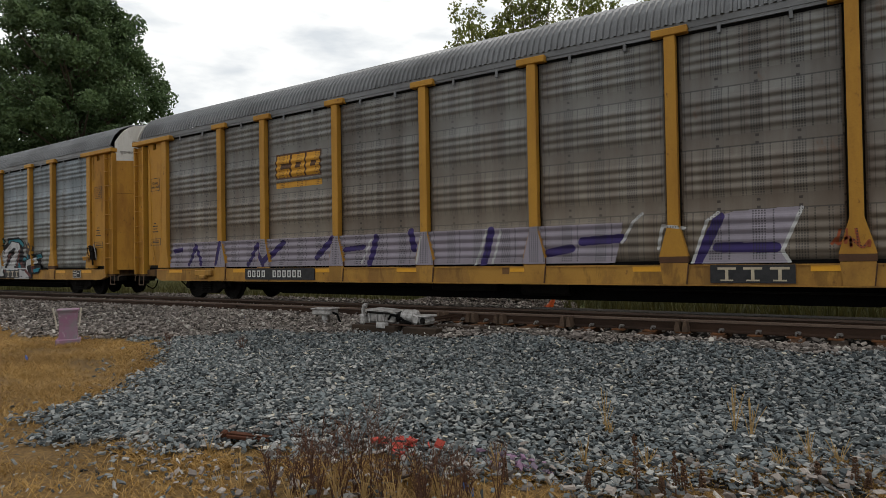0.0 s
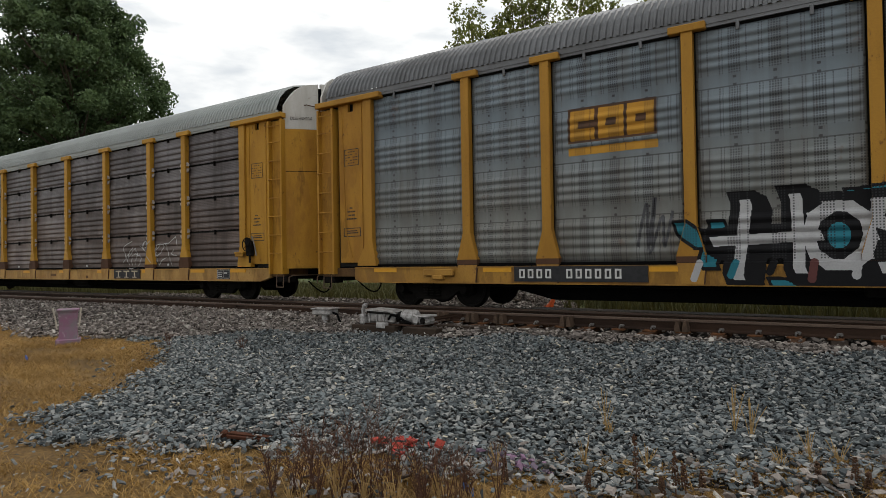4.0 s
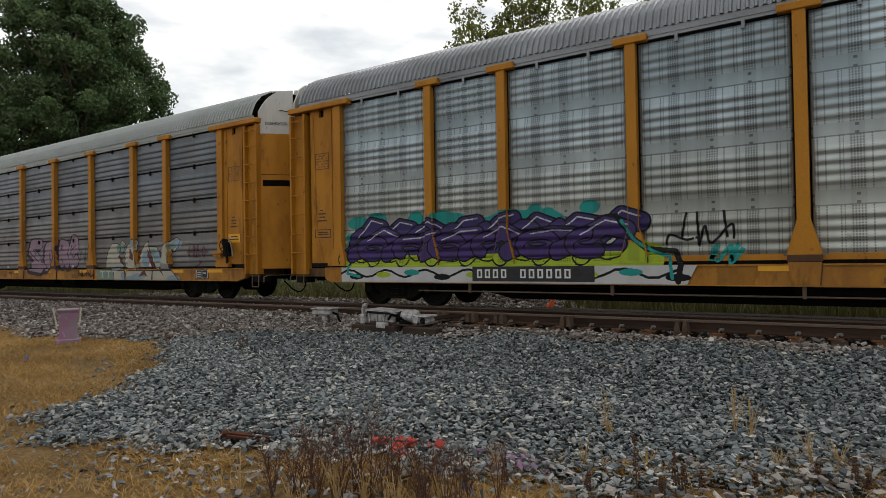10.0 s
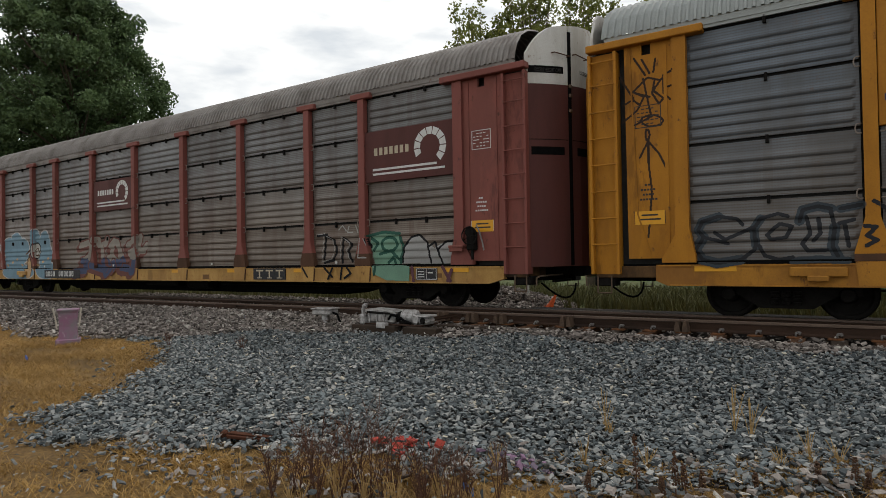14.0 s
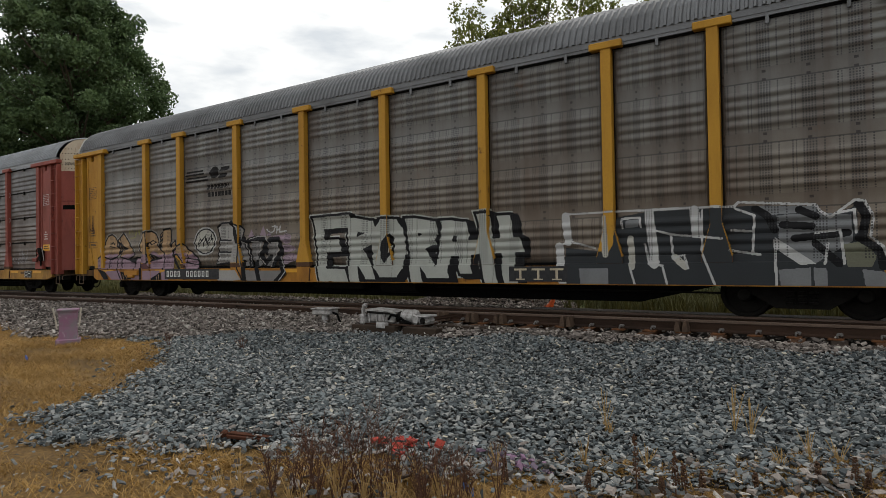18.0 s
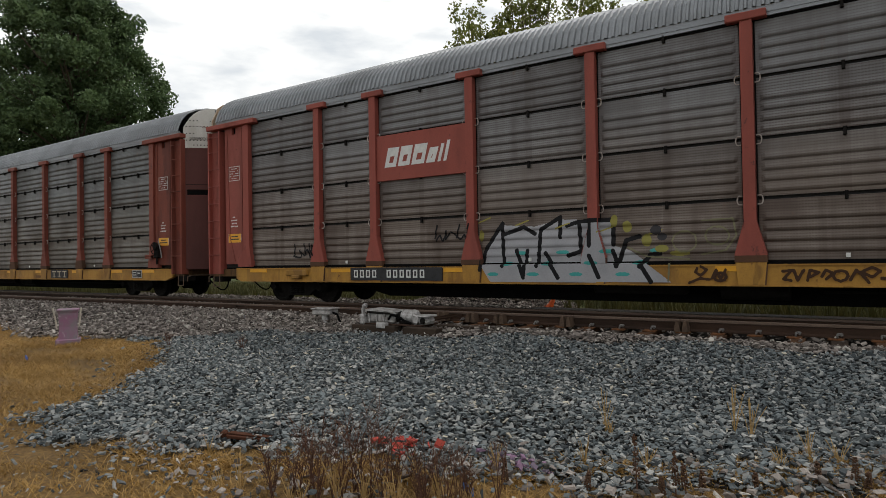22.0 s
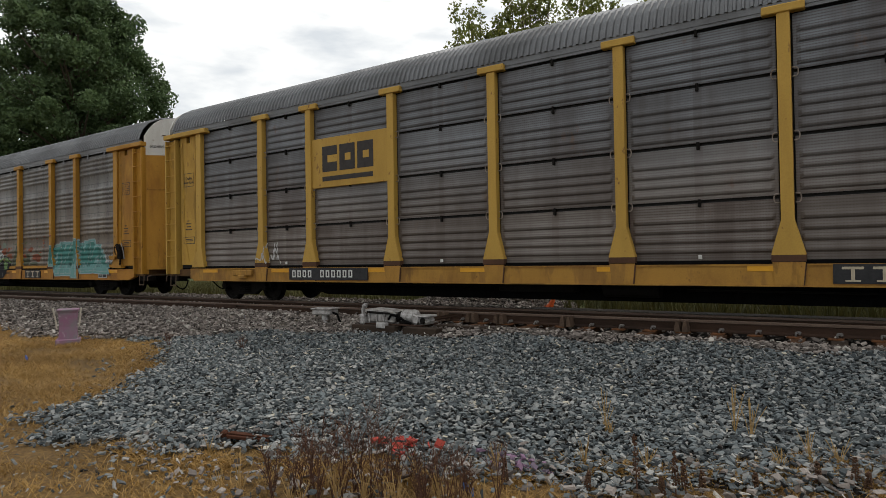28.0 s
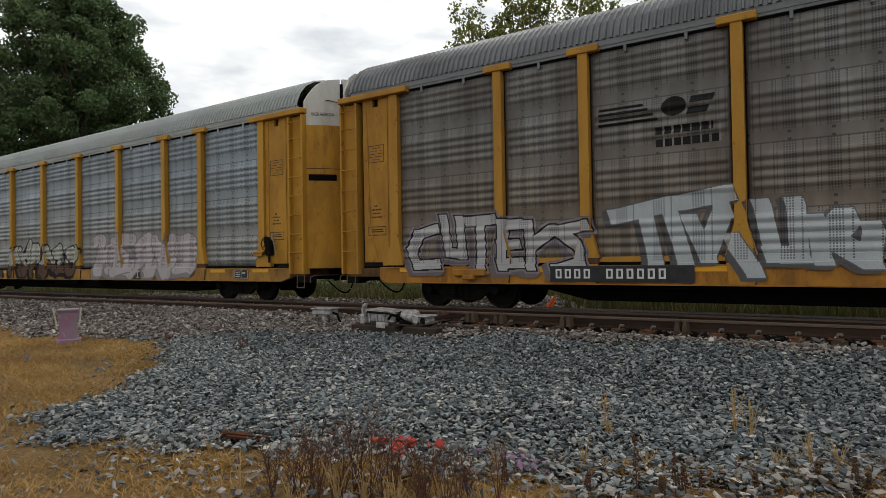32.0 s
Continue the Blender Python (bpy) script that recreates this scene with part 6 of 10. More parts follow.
def weed(x, y, h, seed, spread=0.35, stems=6):
    r = random.Random(seed)
    t = thing("dead_weed", "dead brown branching weed among the stones", "weed", "dead weeds in front", at=pose(x, y, GZ(x, y) - 0.02))
    for i in range(stems):
        a = r.random() * 6.283
        top = Vector((spread * h * math.cos(a) * r.random(), spread * h * math.sin(a) * r.random(), h * r.uniform(0.6, 1)))
        bm = bmesh.new()
        pts = [Vector((0, 0, 0)), top * 0.4 + Vector((0.01, 0, 0.02)), top]
        rings = [[bm.verts.new(p + q * Vector((math.cos(v * 1.2566), math.sin(v * 1.2566), 0))) for v in range(5)] for p, q in zip(pts, (0.0038, 0.0028, 0.0012))]
        for p, q in zip(rings, rings[1:]):
            for v in range(5):
                bm.faces.new((p[v], p[(v + 1) % 5], q[(v + 1) % 5], q[v]))
        st = part("stem", bm, STALK, t)
        bm = bmesh.new()
        ends = [top]
        for k in range(8):
            f = r.uniform(0.30, 0.95)
            p = pts[1].lerp(pts[2], f) if f > 0.4 else pts[0].lerp(pts[1], f * 2)
            e = p + Vector((r.uniform(-1, 1), r.uniform(-1, 1), r.uniform(0.4, 1.4))) * h * 0.19
            rod(bm, p, e, 0.0021, 4, 0.001)
            ends.append(e)
        tagged(part("twig", bm, STALK, st), kind="stuff")
        sd = bmesh.new()
        for e in ends:
            for k in range(1):
                c = e + Vector((r.uniform(-1, 1), r.uniform(-1, 1), r.uniform(-1.5, 0.5))) * 0.012
                bmesh.ops.create_icosphere(sd, subdivisions=0, radius=r.uniform(0.0025, 0.005), matrix=Matrix.Translation(c))
        tagged(part("seed_head", sd, SEED, st), kind="stuff")


def dock(x, y, h, seed):
    """An upright seed spike of dead dock."""
    r = random.Random(seed)
    t = thing("dead_dock", "upright dark brown seed spike of dead dock", "weed", "dead docks in front", at=pose(x, y, GZ(x, y) - 0.02, r.uniform(-5, 5), r.uniform(-5, 5)))
    part("stem", rod(bmesh.new(), (0, 0, 0), (0, 0, h), 0.005, 6, 0.002), STALK, t)
    sd = bmesh.new()
    for i in range(70):
        f = r.uniform(0.35, 1.0)
        a, q = r.random() * 6.283, 0.022 * (1.15 - f) + 0.006
        bmesh.ops.create_icosphere(sd, subdivisions=0, radius=r.uniform(0.005, 0.010), matrix=Matrix.Translation((q * math.cos(a), q * math.sin(a), h * f)))
    tagged(part("seed_spike", sd, SEED, t), kind="stuff")


rw = random.Random(77)
for i in range(26):
    u = i / 25
    weed(-3.50 + u * 1.40 + rw.uniform(-0.08, 0.08), -8.62 + u * 0.52 + rw.uniform(-0.15, 0.15), rw.uniform(0.38, 0.70) * (1.0 if 0.12 < u < 0.6 else 0.7), 300 + i, 0.34, 5)
for i, (dx, dy, dh) in enumerate(((-1.27, -7.42, 0.46), (-1.05, -7.30, 0.34), (-0.98, -7.30, 0.27), (-1.12, -7.38, 0.18), (-0.90, -7.22, 0.20), (-1.6, -7.5, 0.18), (-2.1, -7.75, 0.25), (-0.25, -6.75, 0.22), (-0.05, -6.62, 0.24), (0.02, -6.66, 0.16), (-0.62, -7.0, 0.16))):
    dock(dx, dy, dh, 400 + i)


def straw_tuft(x, y, h, seed):
    r = random.Random(seed)
    t = thing("straw_tuft", "pale dry grass tuft growing through the ballast", "grass tuft", "dry grass tufts", at=pose(x, y, GZ(x, y)))
    for i in range(9):
        a, l = r.random() * 6.283, h * r.uniform(0.5, 1)
        lean_ = r.uniform(0.05, 0.45)
        part("blade", tube(bmesh.new(), [(0, 0, 0), (0.4 * lean_ * l * math.cos(a), 0.4 * lean_ * l * math.sin(a), 0.55 * l), (lean_ * l * math.cos(a), lean_ * l * math.sin(a), l)], 0.0028, 4), STRAW_STEM, t)


for i, (dx, dy, dh) in enumerate(((-1.95, -6.1, 0.42), (-1.85, -6.25, 0.22), (-0.95, -5.6, 0.50), (-0.80, -5.75, 0.40), (-0.35, -6.1, 0.30), (-1.8, -7.0, 0.28), (-1.35, -6.9, 0.22), (-0.15, -6.2, 0.25), (-2.3, -7.5, 0.25), (-2.75, -7.9, 0.22), (-3.3, -8.3, 0.2), (-4.6, -8.35, 0.2), (-0.5, -6.5, 0.2))):
    straw_tuft(dx, dy, dh, 500 + i)
for i in range(16):
    straw_tuft(-3.75 + 0.11 * i + rw.uniform(-0.1, 0.1), -8.72 + 0.04 * i + rw.uniform(-0.18, 0.1), rw.uniform(0.14, 0.34), 540 + i)
weed(-9.2, -4.4, 0.28, 390, 0.5, 10)
weed(-10.6, -4.9, 0.30, 391, 0.5, 10)


# ---------------- graffiti and owners' emblems on the car sides ----------------
PAINTS = {}


def spray(colour, slots):
    """Spray paint; on slotted sheets the slots show through it."""
    key = (colour, slots)
    if key not in PAINTS:
        k = Nodes("spray_paint")
        n = k.band(k.noise(2.2, (1, 1, 0.7), 5.0, 0.6), 0.35, 0.75)
        f = k.noise(38.0, (1, 1, 1), 3.0)
        c = k.mix(k.math("MULTIPLY", n, 0.45), colour, tuple(0.6 * v + 0.008 for v in colour))
        c = k.mix(k.band(f, 0.35, 0.8), c, k.mix(0.25, c, tuple(0.45 * v + 0.01 for v in colour)))
        if slots:
            x, y, z = k.axes()
            u = k.math("DIVIDE", k.math("SUBTRACT", x, 1.38), 0.69)
            d = k.math("ABSOLUTE", k.math("SUBTRACT", k.math("FRACT", k.math("ADD", u, 0.5)), 0.5))
            group = k.math("MULTIPLY", k.math("LESS_THAN", d, 0.165), k.math("LESS_THAN", k.math("ABSOLUTE", k.math("SUBTRACT", k.math("FRACT", k.math("ADD", k.math("DIVIDE", d, 0.066), 0.5)), 0.5)), 0.25))
            single = k.math("LESS_THAN", k.math("ABSOLUTE", k.math("SUBTRACT", k.math("FRACT", u), 0.32)), 0.018)
            row = k.math("LESS_THAN", k.math("FRACT", k.math("DIVIDE", z, 0.045)), 0.58)
            row = k.math("MULTIPLY", row, k.math("GREATER_THAN", z, 1.02))
            c = k.mix(k.math("MULTIPLY", k.math("MULTIPLY", k.math("ADD", group, single, True), row), 0.8), c, (0.03, 0.03, 0.032))
        PAINTS[key] = k.done(c, 0.75, 0.0, 0.12)
    return PAINTS[key]


SKINS = itertools.count()


class Canvas:
    """A stretch of car side in small cells; shapes are sprayed on it and it becomes a skin on the sheets."""

    def __init__(self, s0, s1, z0, z1):
        self.i0, self.j0 = math.floor(s0 / CELL), math.floor((z0 - Z0) / CELL)
        self.ns, self.nz = math.ceil((s1 - s0) / CELL) + 1, math.ceil((z1 - z0) / CELL) + 1
        self.S = (self.i0 + np.arange(self.ns) + 0.5)[None, :] * CELL + np.zeros((self.nz, 1))
        self.Z = Z0 + (self.j0 + np.arange(self.nz) + 0.5)[:, None] * CELL + np.zeros((1, self.ns))
        self.ids = -np.ones((self.nz, self.ns), int)
        self.colours = []

    def ink(self, colour):
        if colour not in self.colours:
            self.colours.append(colour)
        return self.colours.index(colour)

    def line(self, pts, width, colour, chisel=0.0):
        """A sprayed line; chisel: drawn with a slanted, square-cut nib instead of a round one."""
        d = np.full(self.S.shape, 9.0)
        for (ax, az), (bx, bz) in zip(pts, pts[1:]):
            ex, ez = bx - ax, bz - az
            t = np.clip(((self.S - ax) * ex + (self.Z - az) * ez) / max(ex * ex + ez * ez, 1e-9), 0, 1)
            u, v = self.S - ax - t * ex, self.Z - az - t * ez
            d = np.minimum(d, 0.94 * np.maximum(np.abs(u + chisel * v), np.abs(v)) if chisel else np.hypot(u, v))
        self.ids[d < width / 2] = self.ink(colour)

    def lines(self, width, colour, *paths):
        for path in paths:
            self.line(path, width, colour)

    def blob(self, cs, cz, rs_, rz, colour, power=2.0):
        self.ids[np.abs((self.S - cs) / rs_) ** power + np.abs((self.Z - cz) / rz) ** power < 1] = self.ink(colour)

    def rect(self, s0, s1, z0, z1, colour, slant=0.0):
        u = self.S - slant * (self.Z - z0)
        self.ids[(u > s0) & (u < s1) & (self.Z > z0) & (self.Z < z1)] = self.ink(colour)

    def poly(self, pts, colour):
        inside = np.zeros(self.S.shape, bool)
        for (ax, az), (bx, bz) in zip(pts, pts[1:] + pts[:1]):
            if az != bz:
                inside ^= ((az > self.Z) != (bz > self.Z)) & (self.S < (bx - ax) * (self.Z - az) / (bz - az) + ax)
        self.ids[inside] = self.ink(colour)

    def bold(self, strokes_, width, fill, edge, rim=0.045, shade=None, shift=(0.10, -0.06), chisel=0.35):
        """Thick letter strokes with an outline and, where given, a block shadow."""
        if shade:
            for q in (0.35, 0.7, 1.0):
                for st in strokes_:
                    self.line([(x + shift[0] * q, z + shift[1] * q) for x, z in st], width + 2 * rim, shade, chisel)
        for st in strokes_:
            self.line(st, width + 2 * rim, edge, chisel)
        for st in strokes_:
            self.line(st, width, fill, chisel)

    def tint(self, old, new_colour, level, wave=0.05):
        """Repaints one colour below a wavy level."""
        self.ids[(self.ids == self.ink(old)) & (self.Z < level + wave * np.sin(self.S * 5.0) + 0.6 * wave * np.sin(self.S * 11.0))] = self.ink(new_colour)

    def skin(self, car, kind, name, label):
        jj, ii = np.nonzero(self.ids >= 0)
        if not len(jj):
            return
        corner = np.stack([jj * (self.ns + 1) + ii, jj * (self.ns + 1) + ii + 1, (jj + 1) * (self.ns + 1) + ii + 1, (jj + 1) * (self.ns + 1) + ii], 1)
        used, inv = np.unique(corner, return_inverse=True)
        j, i = np.divmod(used, self.ns + 1)
        s, z = (self.i0 + i) * CELL, Z0 + (self.j0 + j) * CELL
        # round off the steps: a corner vertex moves into the odd one of its four cells
        pad = np.full((self.nz + 2, self.ns + 2), -1)
        pad[1:-1, 1:-1] = self.ids
        q = [pad[j + dj, i + di] for dj, di in ((0, 0), (0, 1), (1, 0), (1, 1))]
        for n_, (dz, ds) in enumerate(((-1, -1), (-1, 1), (1, -1), (1, 1))):
            rest = [q[m] for m in range(4) if m != n_]
            odd = (rest[0] == rest[1]) & (rest[1] == rest[2]) & (q[n_] != rest[0])
            s = s + np.where(odd, ds * 0.3 * CELL, 0.0)
            z = z + np.where(odd, dz * 0.3 * CELL, 0.0)
        verts = np.stack([s, -surface(kind, s, z) - 0.005 - 0.0008 * (next(SKINS) % 6), z], 1).tolist()
        me = bpy.data.meshes.new(name)
        me.from_pydata(verts, [], inv.reshape(-1, 4).tolist())
        for c in self.colours:
            me.materials.append(spray(c, kind == "slotted"))
        me.polygons.foreach_set("material_index", self.ids[jj, ii].astype(np.int32))
        me.update()
        part(name, me, None, car, label)


def arc(cx, cz, rx, rz, a0, a1, n=12):
    return [(cx + rx * math.cos(a0 + (a1 - a0) * i / n), cz + rz * math.sin(a0 + (a1 - a0) * i / n)) for i in range(n + 1)]


def strokes(r):
    """The strokes of one invented figure in a unit square, turned over at random so that it spells nothing."""
    k = r.randrange(8)
    if k == 0:
        out = [[(0.2, 0.05), (0.15, 0.95)], [(0.15, 0.95), (0.85, 0.88)], [(0.2, 0.5), (0.7, 0.54)], [(0.2, 0.06), (0.9, 0.1)]]
    elif k == 1:
        out = [arc(0.5, 0.5, 0.36, 0.44, 0.7, 6.2)]
    elif k == 2:
        out = [[(0.05, 0.92), (0.95, 0.86)], [(0.5, 0.9), (0.42, 0.05)], [(0.42, 0.06), (0.7, 0.1)]]
    elif k == 3:
        out = [[(0.18, 0.0), (0.2, 0.95)], arc(0.3, 0.7, 0.45, 0.24, 1.5, -1.5, 8), [(0.35, 0.46), (0.95, 0.02)]]
    elif k == 4:
        out = [[(0.05, 0.02), (0.42, 0.98)], [(0.48, 0.95), (0.9, 0.0)], [(0.25, 0.34), (0.7, 0.3)]]
    elif k == 5:
        out = [arc(0.55, 0.72, 0.34, 0.22, 0.3, 4.4, 9) + arc(0.48, 0.28, 0.36, 0.24, 1.4, -2.6, 9)]
    elif k == 6:
        out = [[(0.14, 0.98), (0.16, 0.35)] + arc(0.5, 0.32, 0.34, 0.27, 3.14, 6.28, 8) + [(0.88, 0.98)]]
    else:
        out = [[(0.12, 0.0), (0.2, 0.95), (0.52, 0.4), (0.86, 0.95), (0.88, 0.04)]]
    flip_x, flip_z, lean = r.random() < 0.5, r.random() < 0.5, r.uniform(-0.32, 0.32)
    bend = r.uniform(-0.08, 0.08)
    turned = []
    for st in out:
        st = [((1 - u) if flip_x else u, (1 - v) if flip_z else v) for u, v in st]
        jig = 0.12 if len(st) < 6 else 0.05
        turned.append([(u + lean * (v - 0.5) + bend * math.sin(3 * v) + r.uniform(-jig, jig), v + r.uniform(-jig, jig)) for u, v in st])
    # spikes and hooks that run out of the figure and break its outline
    for _ in range(r.randrange(3, 6)):
        st = r.choice(turned)
        u, v = st[r.randrange(len(st))]
        a = r.uniform(0, 6.283)
        turned.append([(u, v), (u + 0.22 * math.cos(a), v + 0.16 * math.sin(a)), (u + 0.40 * math.cos(a + 0.5), max(-0.02, min(1.04, v + 0.30 * math.sin(a + 0.5))))])
    return turned


def piece(car, kind, s0, s1, z0, z1, n, fill, edge, halo=None, low=None, shine=None, seed=0, weight=0.24, label="spray-painted graffiti in bold shapes", slack=0.12, halo_size=0.30, extra=None, drop=True):
    """A row of chunky overlapping figures, each with its own outline, block shadow and halo."""
    r = random.Random(seed)
    cv = Canvas(s0 - 0.3, s1 + 0.3, max(z0 - 0.12, 0.60), z1 + 0.3)
    w = (s1 - s0) / n
    figs = []
    for i in range(n):
        lo, hi = z0 + r.uniform(0, slack), z1 - r.uniform(0, slack * 1.6)
        a = s0 + i * w + r.uniform(-0.05, 0.03) * w
        figs.append([[(a + (-0.06 + u * 1.12) * w, lo + (0.08 + 0.84 * v) * (hi - lo)) for u, v in st] for st in strokes(r)])
    t = min(weight * 1.05, w * 0.44)
    if halo:
        for f in figs:
            for st in f:
                cv.line(st, t + halo_size + 0.08, halo)
        for i in range(int((s1 - s0) * 2.2)):
            cv.blob(r.uniform(s0, s1), z1 + r.uniform(-0.12, 0.14), r.uniform(0.05, 0.2), r.uniform(0.04, 0.13), halo)
    if extra:
        extra(cv)
    if drop:
        for q in range(4):
            d = 0.035 * (q + 1)
            for f in figs:
                for st in f:
                    cv.line([(x - d, z - d * 0.8) for x, z in st], t + 0.06, edge if edge != WHT else BLK)
    order = list(range(0, n, 2)) + list(range(1, n, 2))
    for i in order:
        f = figs[i]
        for st in f:
            cv.line(st, t + 0.11, edge)
        for st in f:
            cv.line(st, t, fill)
    if low:
        wave = 0.06 * np.sin(cv.S * 5.0) + 0.04 * np.sin(cv.S * 11.0)
        cv.ids[(cv.ids == cv.ink(fill)) & (cv.Z < z0 + (z1 - z0) * 0.42 + wave)] = cv.ink(low)
    for f in figs:
        for q in range(4):
            st = f[q % len(f)]
            x, z = st[min(q, len(st) - 1)]
            cv.line([(x + r.uniform(-0.1, 0.1), z), (x + r.uniform(-0.14, 0.14), z + r.uniform(-0.22, 0.22))], 0.022, edge)
    if shine:
        for f in figs:
            for st in f[:2]:
                cv.line([(x - t * 0.2, z + t * 0.18) for x, z in st[: max(2, len(st) // 2)]], 0.04, shine)
        for q in range(2 * n):
            cv.blob(r.uniform(s0, s1), r.uniform(z0, z1), 0.03, 0.03, shine)
    cv.skin(car, kind, "graffiti", label)


def tag(car, kind, s0, s1, z0, z1, n, colour, seed, width=0.05, label="thin sprayed scribble"):
    """A looping scribble in thin ribbons of paint that follow the sheets."""
    r = random.Random(seed)
    w = (s1 - s0) / n
    pts = []
    for i in range(n * 3):
        u = (i + r.uniform(-0.9, 0.9)) / (n * 3)
        pts.append((s0 + max(0.0, min(1.0, u)) * (s1 - s0), z0 + (0.15 + 0.8 * r.random() if i % 2 else 0.25 * r.random()) * (z1 - z0)))
    smooth = []
    for i in range(len(pts) - 1):
        p0, p1, p2, p3 = pts[max(i - 1, 0)], pts[i], pts[i + 1], pts[min(i + 2, len(pts) - 1)]
        for q in range(28):
            t = q / 28
            smooth.append(tuple(0.5 * (2 * b + (c_ - a) * t + (2 * a - 5 * b + 4 * c_ - d) * t * t + (3 * b - a - 3 * c_ + d) * t ** 3) for a, b, c_, d in zip(p0, p1, p2, p3)))
    cut = r.randrange(len(smooth) // 3, 2 * len(smooth) // 3 + 1)
    runs = [smooth[:cut], smooth[cut + 2:]]
    for i in range(n):
        x, d = s0 + r.random() * (s1 - s0), r.uniform(-0.2, 0.3) * w
        runs.append([(x + d * q / 50, z0 + (0.2 + 0.8 * q / 50) * (z1 - z0)) for q in range(51)])
    verts, faces = [], []
    for run in runs:
        base = len(verts)
        for i, (x, z) in enumerate(run):
            (ax, az), (bx, bz) = run[max(i - 1, 0)], run[min(i + 1, len(run) - 1)]
            l = max(math.hypot(bx - ax, bz - az), 1e-6)
            nx, nz = -(bz - az) / l * width * 0.42, (bx - ax) / l * width * 0.42
            for sgn in (-1, 0, 1):
                s_, z_ = x + sgn * nx, z + sgn * nz
                verts.append((s_, z_))
        for i in range(len(run) - 1):
            for q in (0, 1):
                k = base + i * 3 + q
                faces.append((k, k + 1, k + 4, k + 3))
    flat = np.array(verts)
    verts = np.stack([flat[:, 0], -surface(kind, flat[:, 0], flat[:, 1]) - 0.011, flat[:, 1]], 1).tolist()
    me = bpy.data.meshes.new("graffiti_tag")
    me.from_pydata(verts, [], faces)
    me.materials.append(spray(colour, kind == "slotted"))
    part("graffiti_tag", me, None, car, label)


WHT, CRM, BLK, GRY = (0.41, 0.41, 0.405), (0.38, 0.37, 0.33), (0.008, 0.008, 0.009), (0.27, 0.26, 0.27)
PUR, LAV, TEAL = (0.04, 0.028, 0.105), (0.25, 0.225, 0.26), (0.02, 0.22, 0.20)
PINK, ROSE, GRN, LIME = (0.36, 0.22, 0.30), (0.27, 0.075, 0.15), (0.10, 0.24, 0.05), (0.28, 0.36, 0.03)
SKY, NAVY, REDD, RUSTY = (0.155, 0.245, 0.30), (0.025, 0.035, 0.12), (0.34, 0.03, 0.02), (0.26, 0.07, 0.03)
PEACH, MINT, BROWN = (0.45, 0.30, 0.16), (0.18, 0.36, 0.33), (0.09, 0.05, 0.03)
SL, ST = "slotted", "stacked"


c = CARS[0]
cv = Canvas(-11.6, 6.5, 0.98, 2.2)
cv.rect(-11.45, 3.05, 1.0, 1.76, LAV, 0.2)
cv.poly(*([(4.47, 0.96), (4.80, 1.79), (5.15, 1.87), (6.17, 1.90), (5.86, 1.19), (5.97, 0.94)],), LAV)
for st in ([(4.54, 1.02), (4.90, 1.78)], [(4.87, 1.25), (5.76, 1.23)], [(0.17, 1.02), (0.34, 1.72)], [(2.39, 1.42), (3.18, 1.46)], [(1.67, 1.21), (2.15, 1.29)], [(-1.82, 1.78), (-1.73, 1.38)], [(-3.06, 1.06), (-2.87, 1.68)], [(-4.89, 1.23), (-4.28, 1.73)], [(-6.87, 1.15), (-6.17, 1.64)]):
    cv.line(st, 0.17, PUR)
for st in ([(4.45, 0.98), (4.69, 1.71), (4.88, 1.86)], [(6.16, 1.88), (5.86, 1.17), (6.00, 0.93)], [(-0.03, 1.00), (0.23, 1.75)], [(0.38, 1.02), (0.56, 1.69)], [(3.18, 1.38), (3.40, 1.77), (3.56, 1.91)], [(3.85, 1.25), (3.93, 1.67), (4.31, 1.61)], [(-3.33, 1.05), (-3.05, 1.62)], [(-1.60, 1.04), (-1.46, 1.64)]):
    cv.line(st, 0.055, WHT)
for st in ([(-7.6, 1.05), (-7.25, 1.62), (-6.9, 1.05)], [(-9.0, 1.1), (-8.8, 1.7)], [(-10.4, 1.08), (-10.1, 1.66), (-9.8, 1.08)], [(-11.2, 1.5), (-10.8, 1.55)], [(-3.9, 1.4), (-3.3, 1.45)]):
    cv.line(st, 0.13, PUR)
cv.skin(c, SL, "graffiti", "faded lavender and purple graffiti band")
tag(c, SL, 6.55, 7.15, 1.2, 1.5, 3, RUSTY, 21)

TEAL_BLUE, BRICK = (0.025, 0.16, 0.21), (0.115, 0.045, 0.042)
PALE = (0.40, 0.40, 0.405)
c = CARS[1]
cv = Canvas(-4.6, 1.5, 0.60, 2.3)
host = ([(-3.25, 1.97), (-3.39, 0.77)], [(-2.50, 2.02), (-2.47, 0.88)], [(-3.73, 1.35), (-2.23, 1.41)], [(-1.50, 1.39), (-1.58, 1.11), (-1.79, 0.93), (-2.05, 0.93), (-2.26, 1.11), (-2.34, 1.41), (-2.25, 1.70), (-2.03, 1.87), (-1.77, 1.86), (-1.57, 1.68), (-1.50, 1.39)], [(-0.64, 1.86), (-1.39, 1.87), (-1.43, 1.60), (-0.88, 1.38), (-0.85, 1.06), (-1.31, 0.88)], [(-0.91, 1.98), (0.67, 1.78)], [(-0.18, 1.84), (-0.27, 0.57)], [(0.33, 1.85), (0.22, 0.77)], [(0.23, 1.32), (1.25, 1.40)], [(0.19, 0.77), (0.88, 0.87)])
cv.bold(([(0.67, 1.83), (1.37, 1.94)], [(0.80, 0.97), (1.35, 1.08)], [(-3.69, 1.58), (-3.86, 1.01)], [(-1.66, 2.00), (-0.99, 2.06)], [(-2.75, 0.58), (-2.30, 0.51)], [(-1.18, 0.59), (-0.55, 0.49)], [(1.07, 0.73), (1.34, 0.55)], [(-4.29, 1.60), (-3.99, 1.37)]), 0.20, TEAL_BLUE, BLK, 0.05)
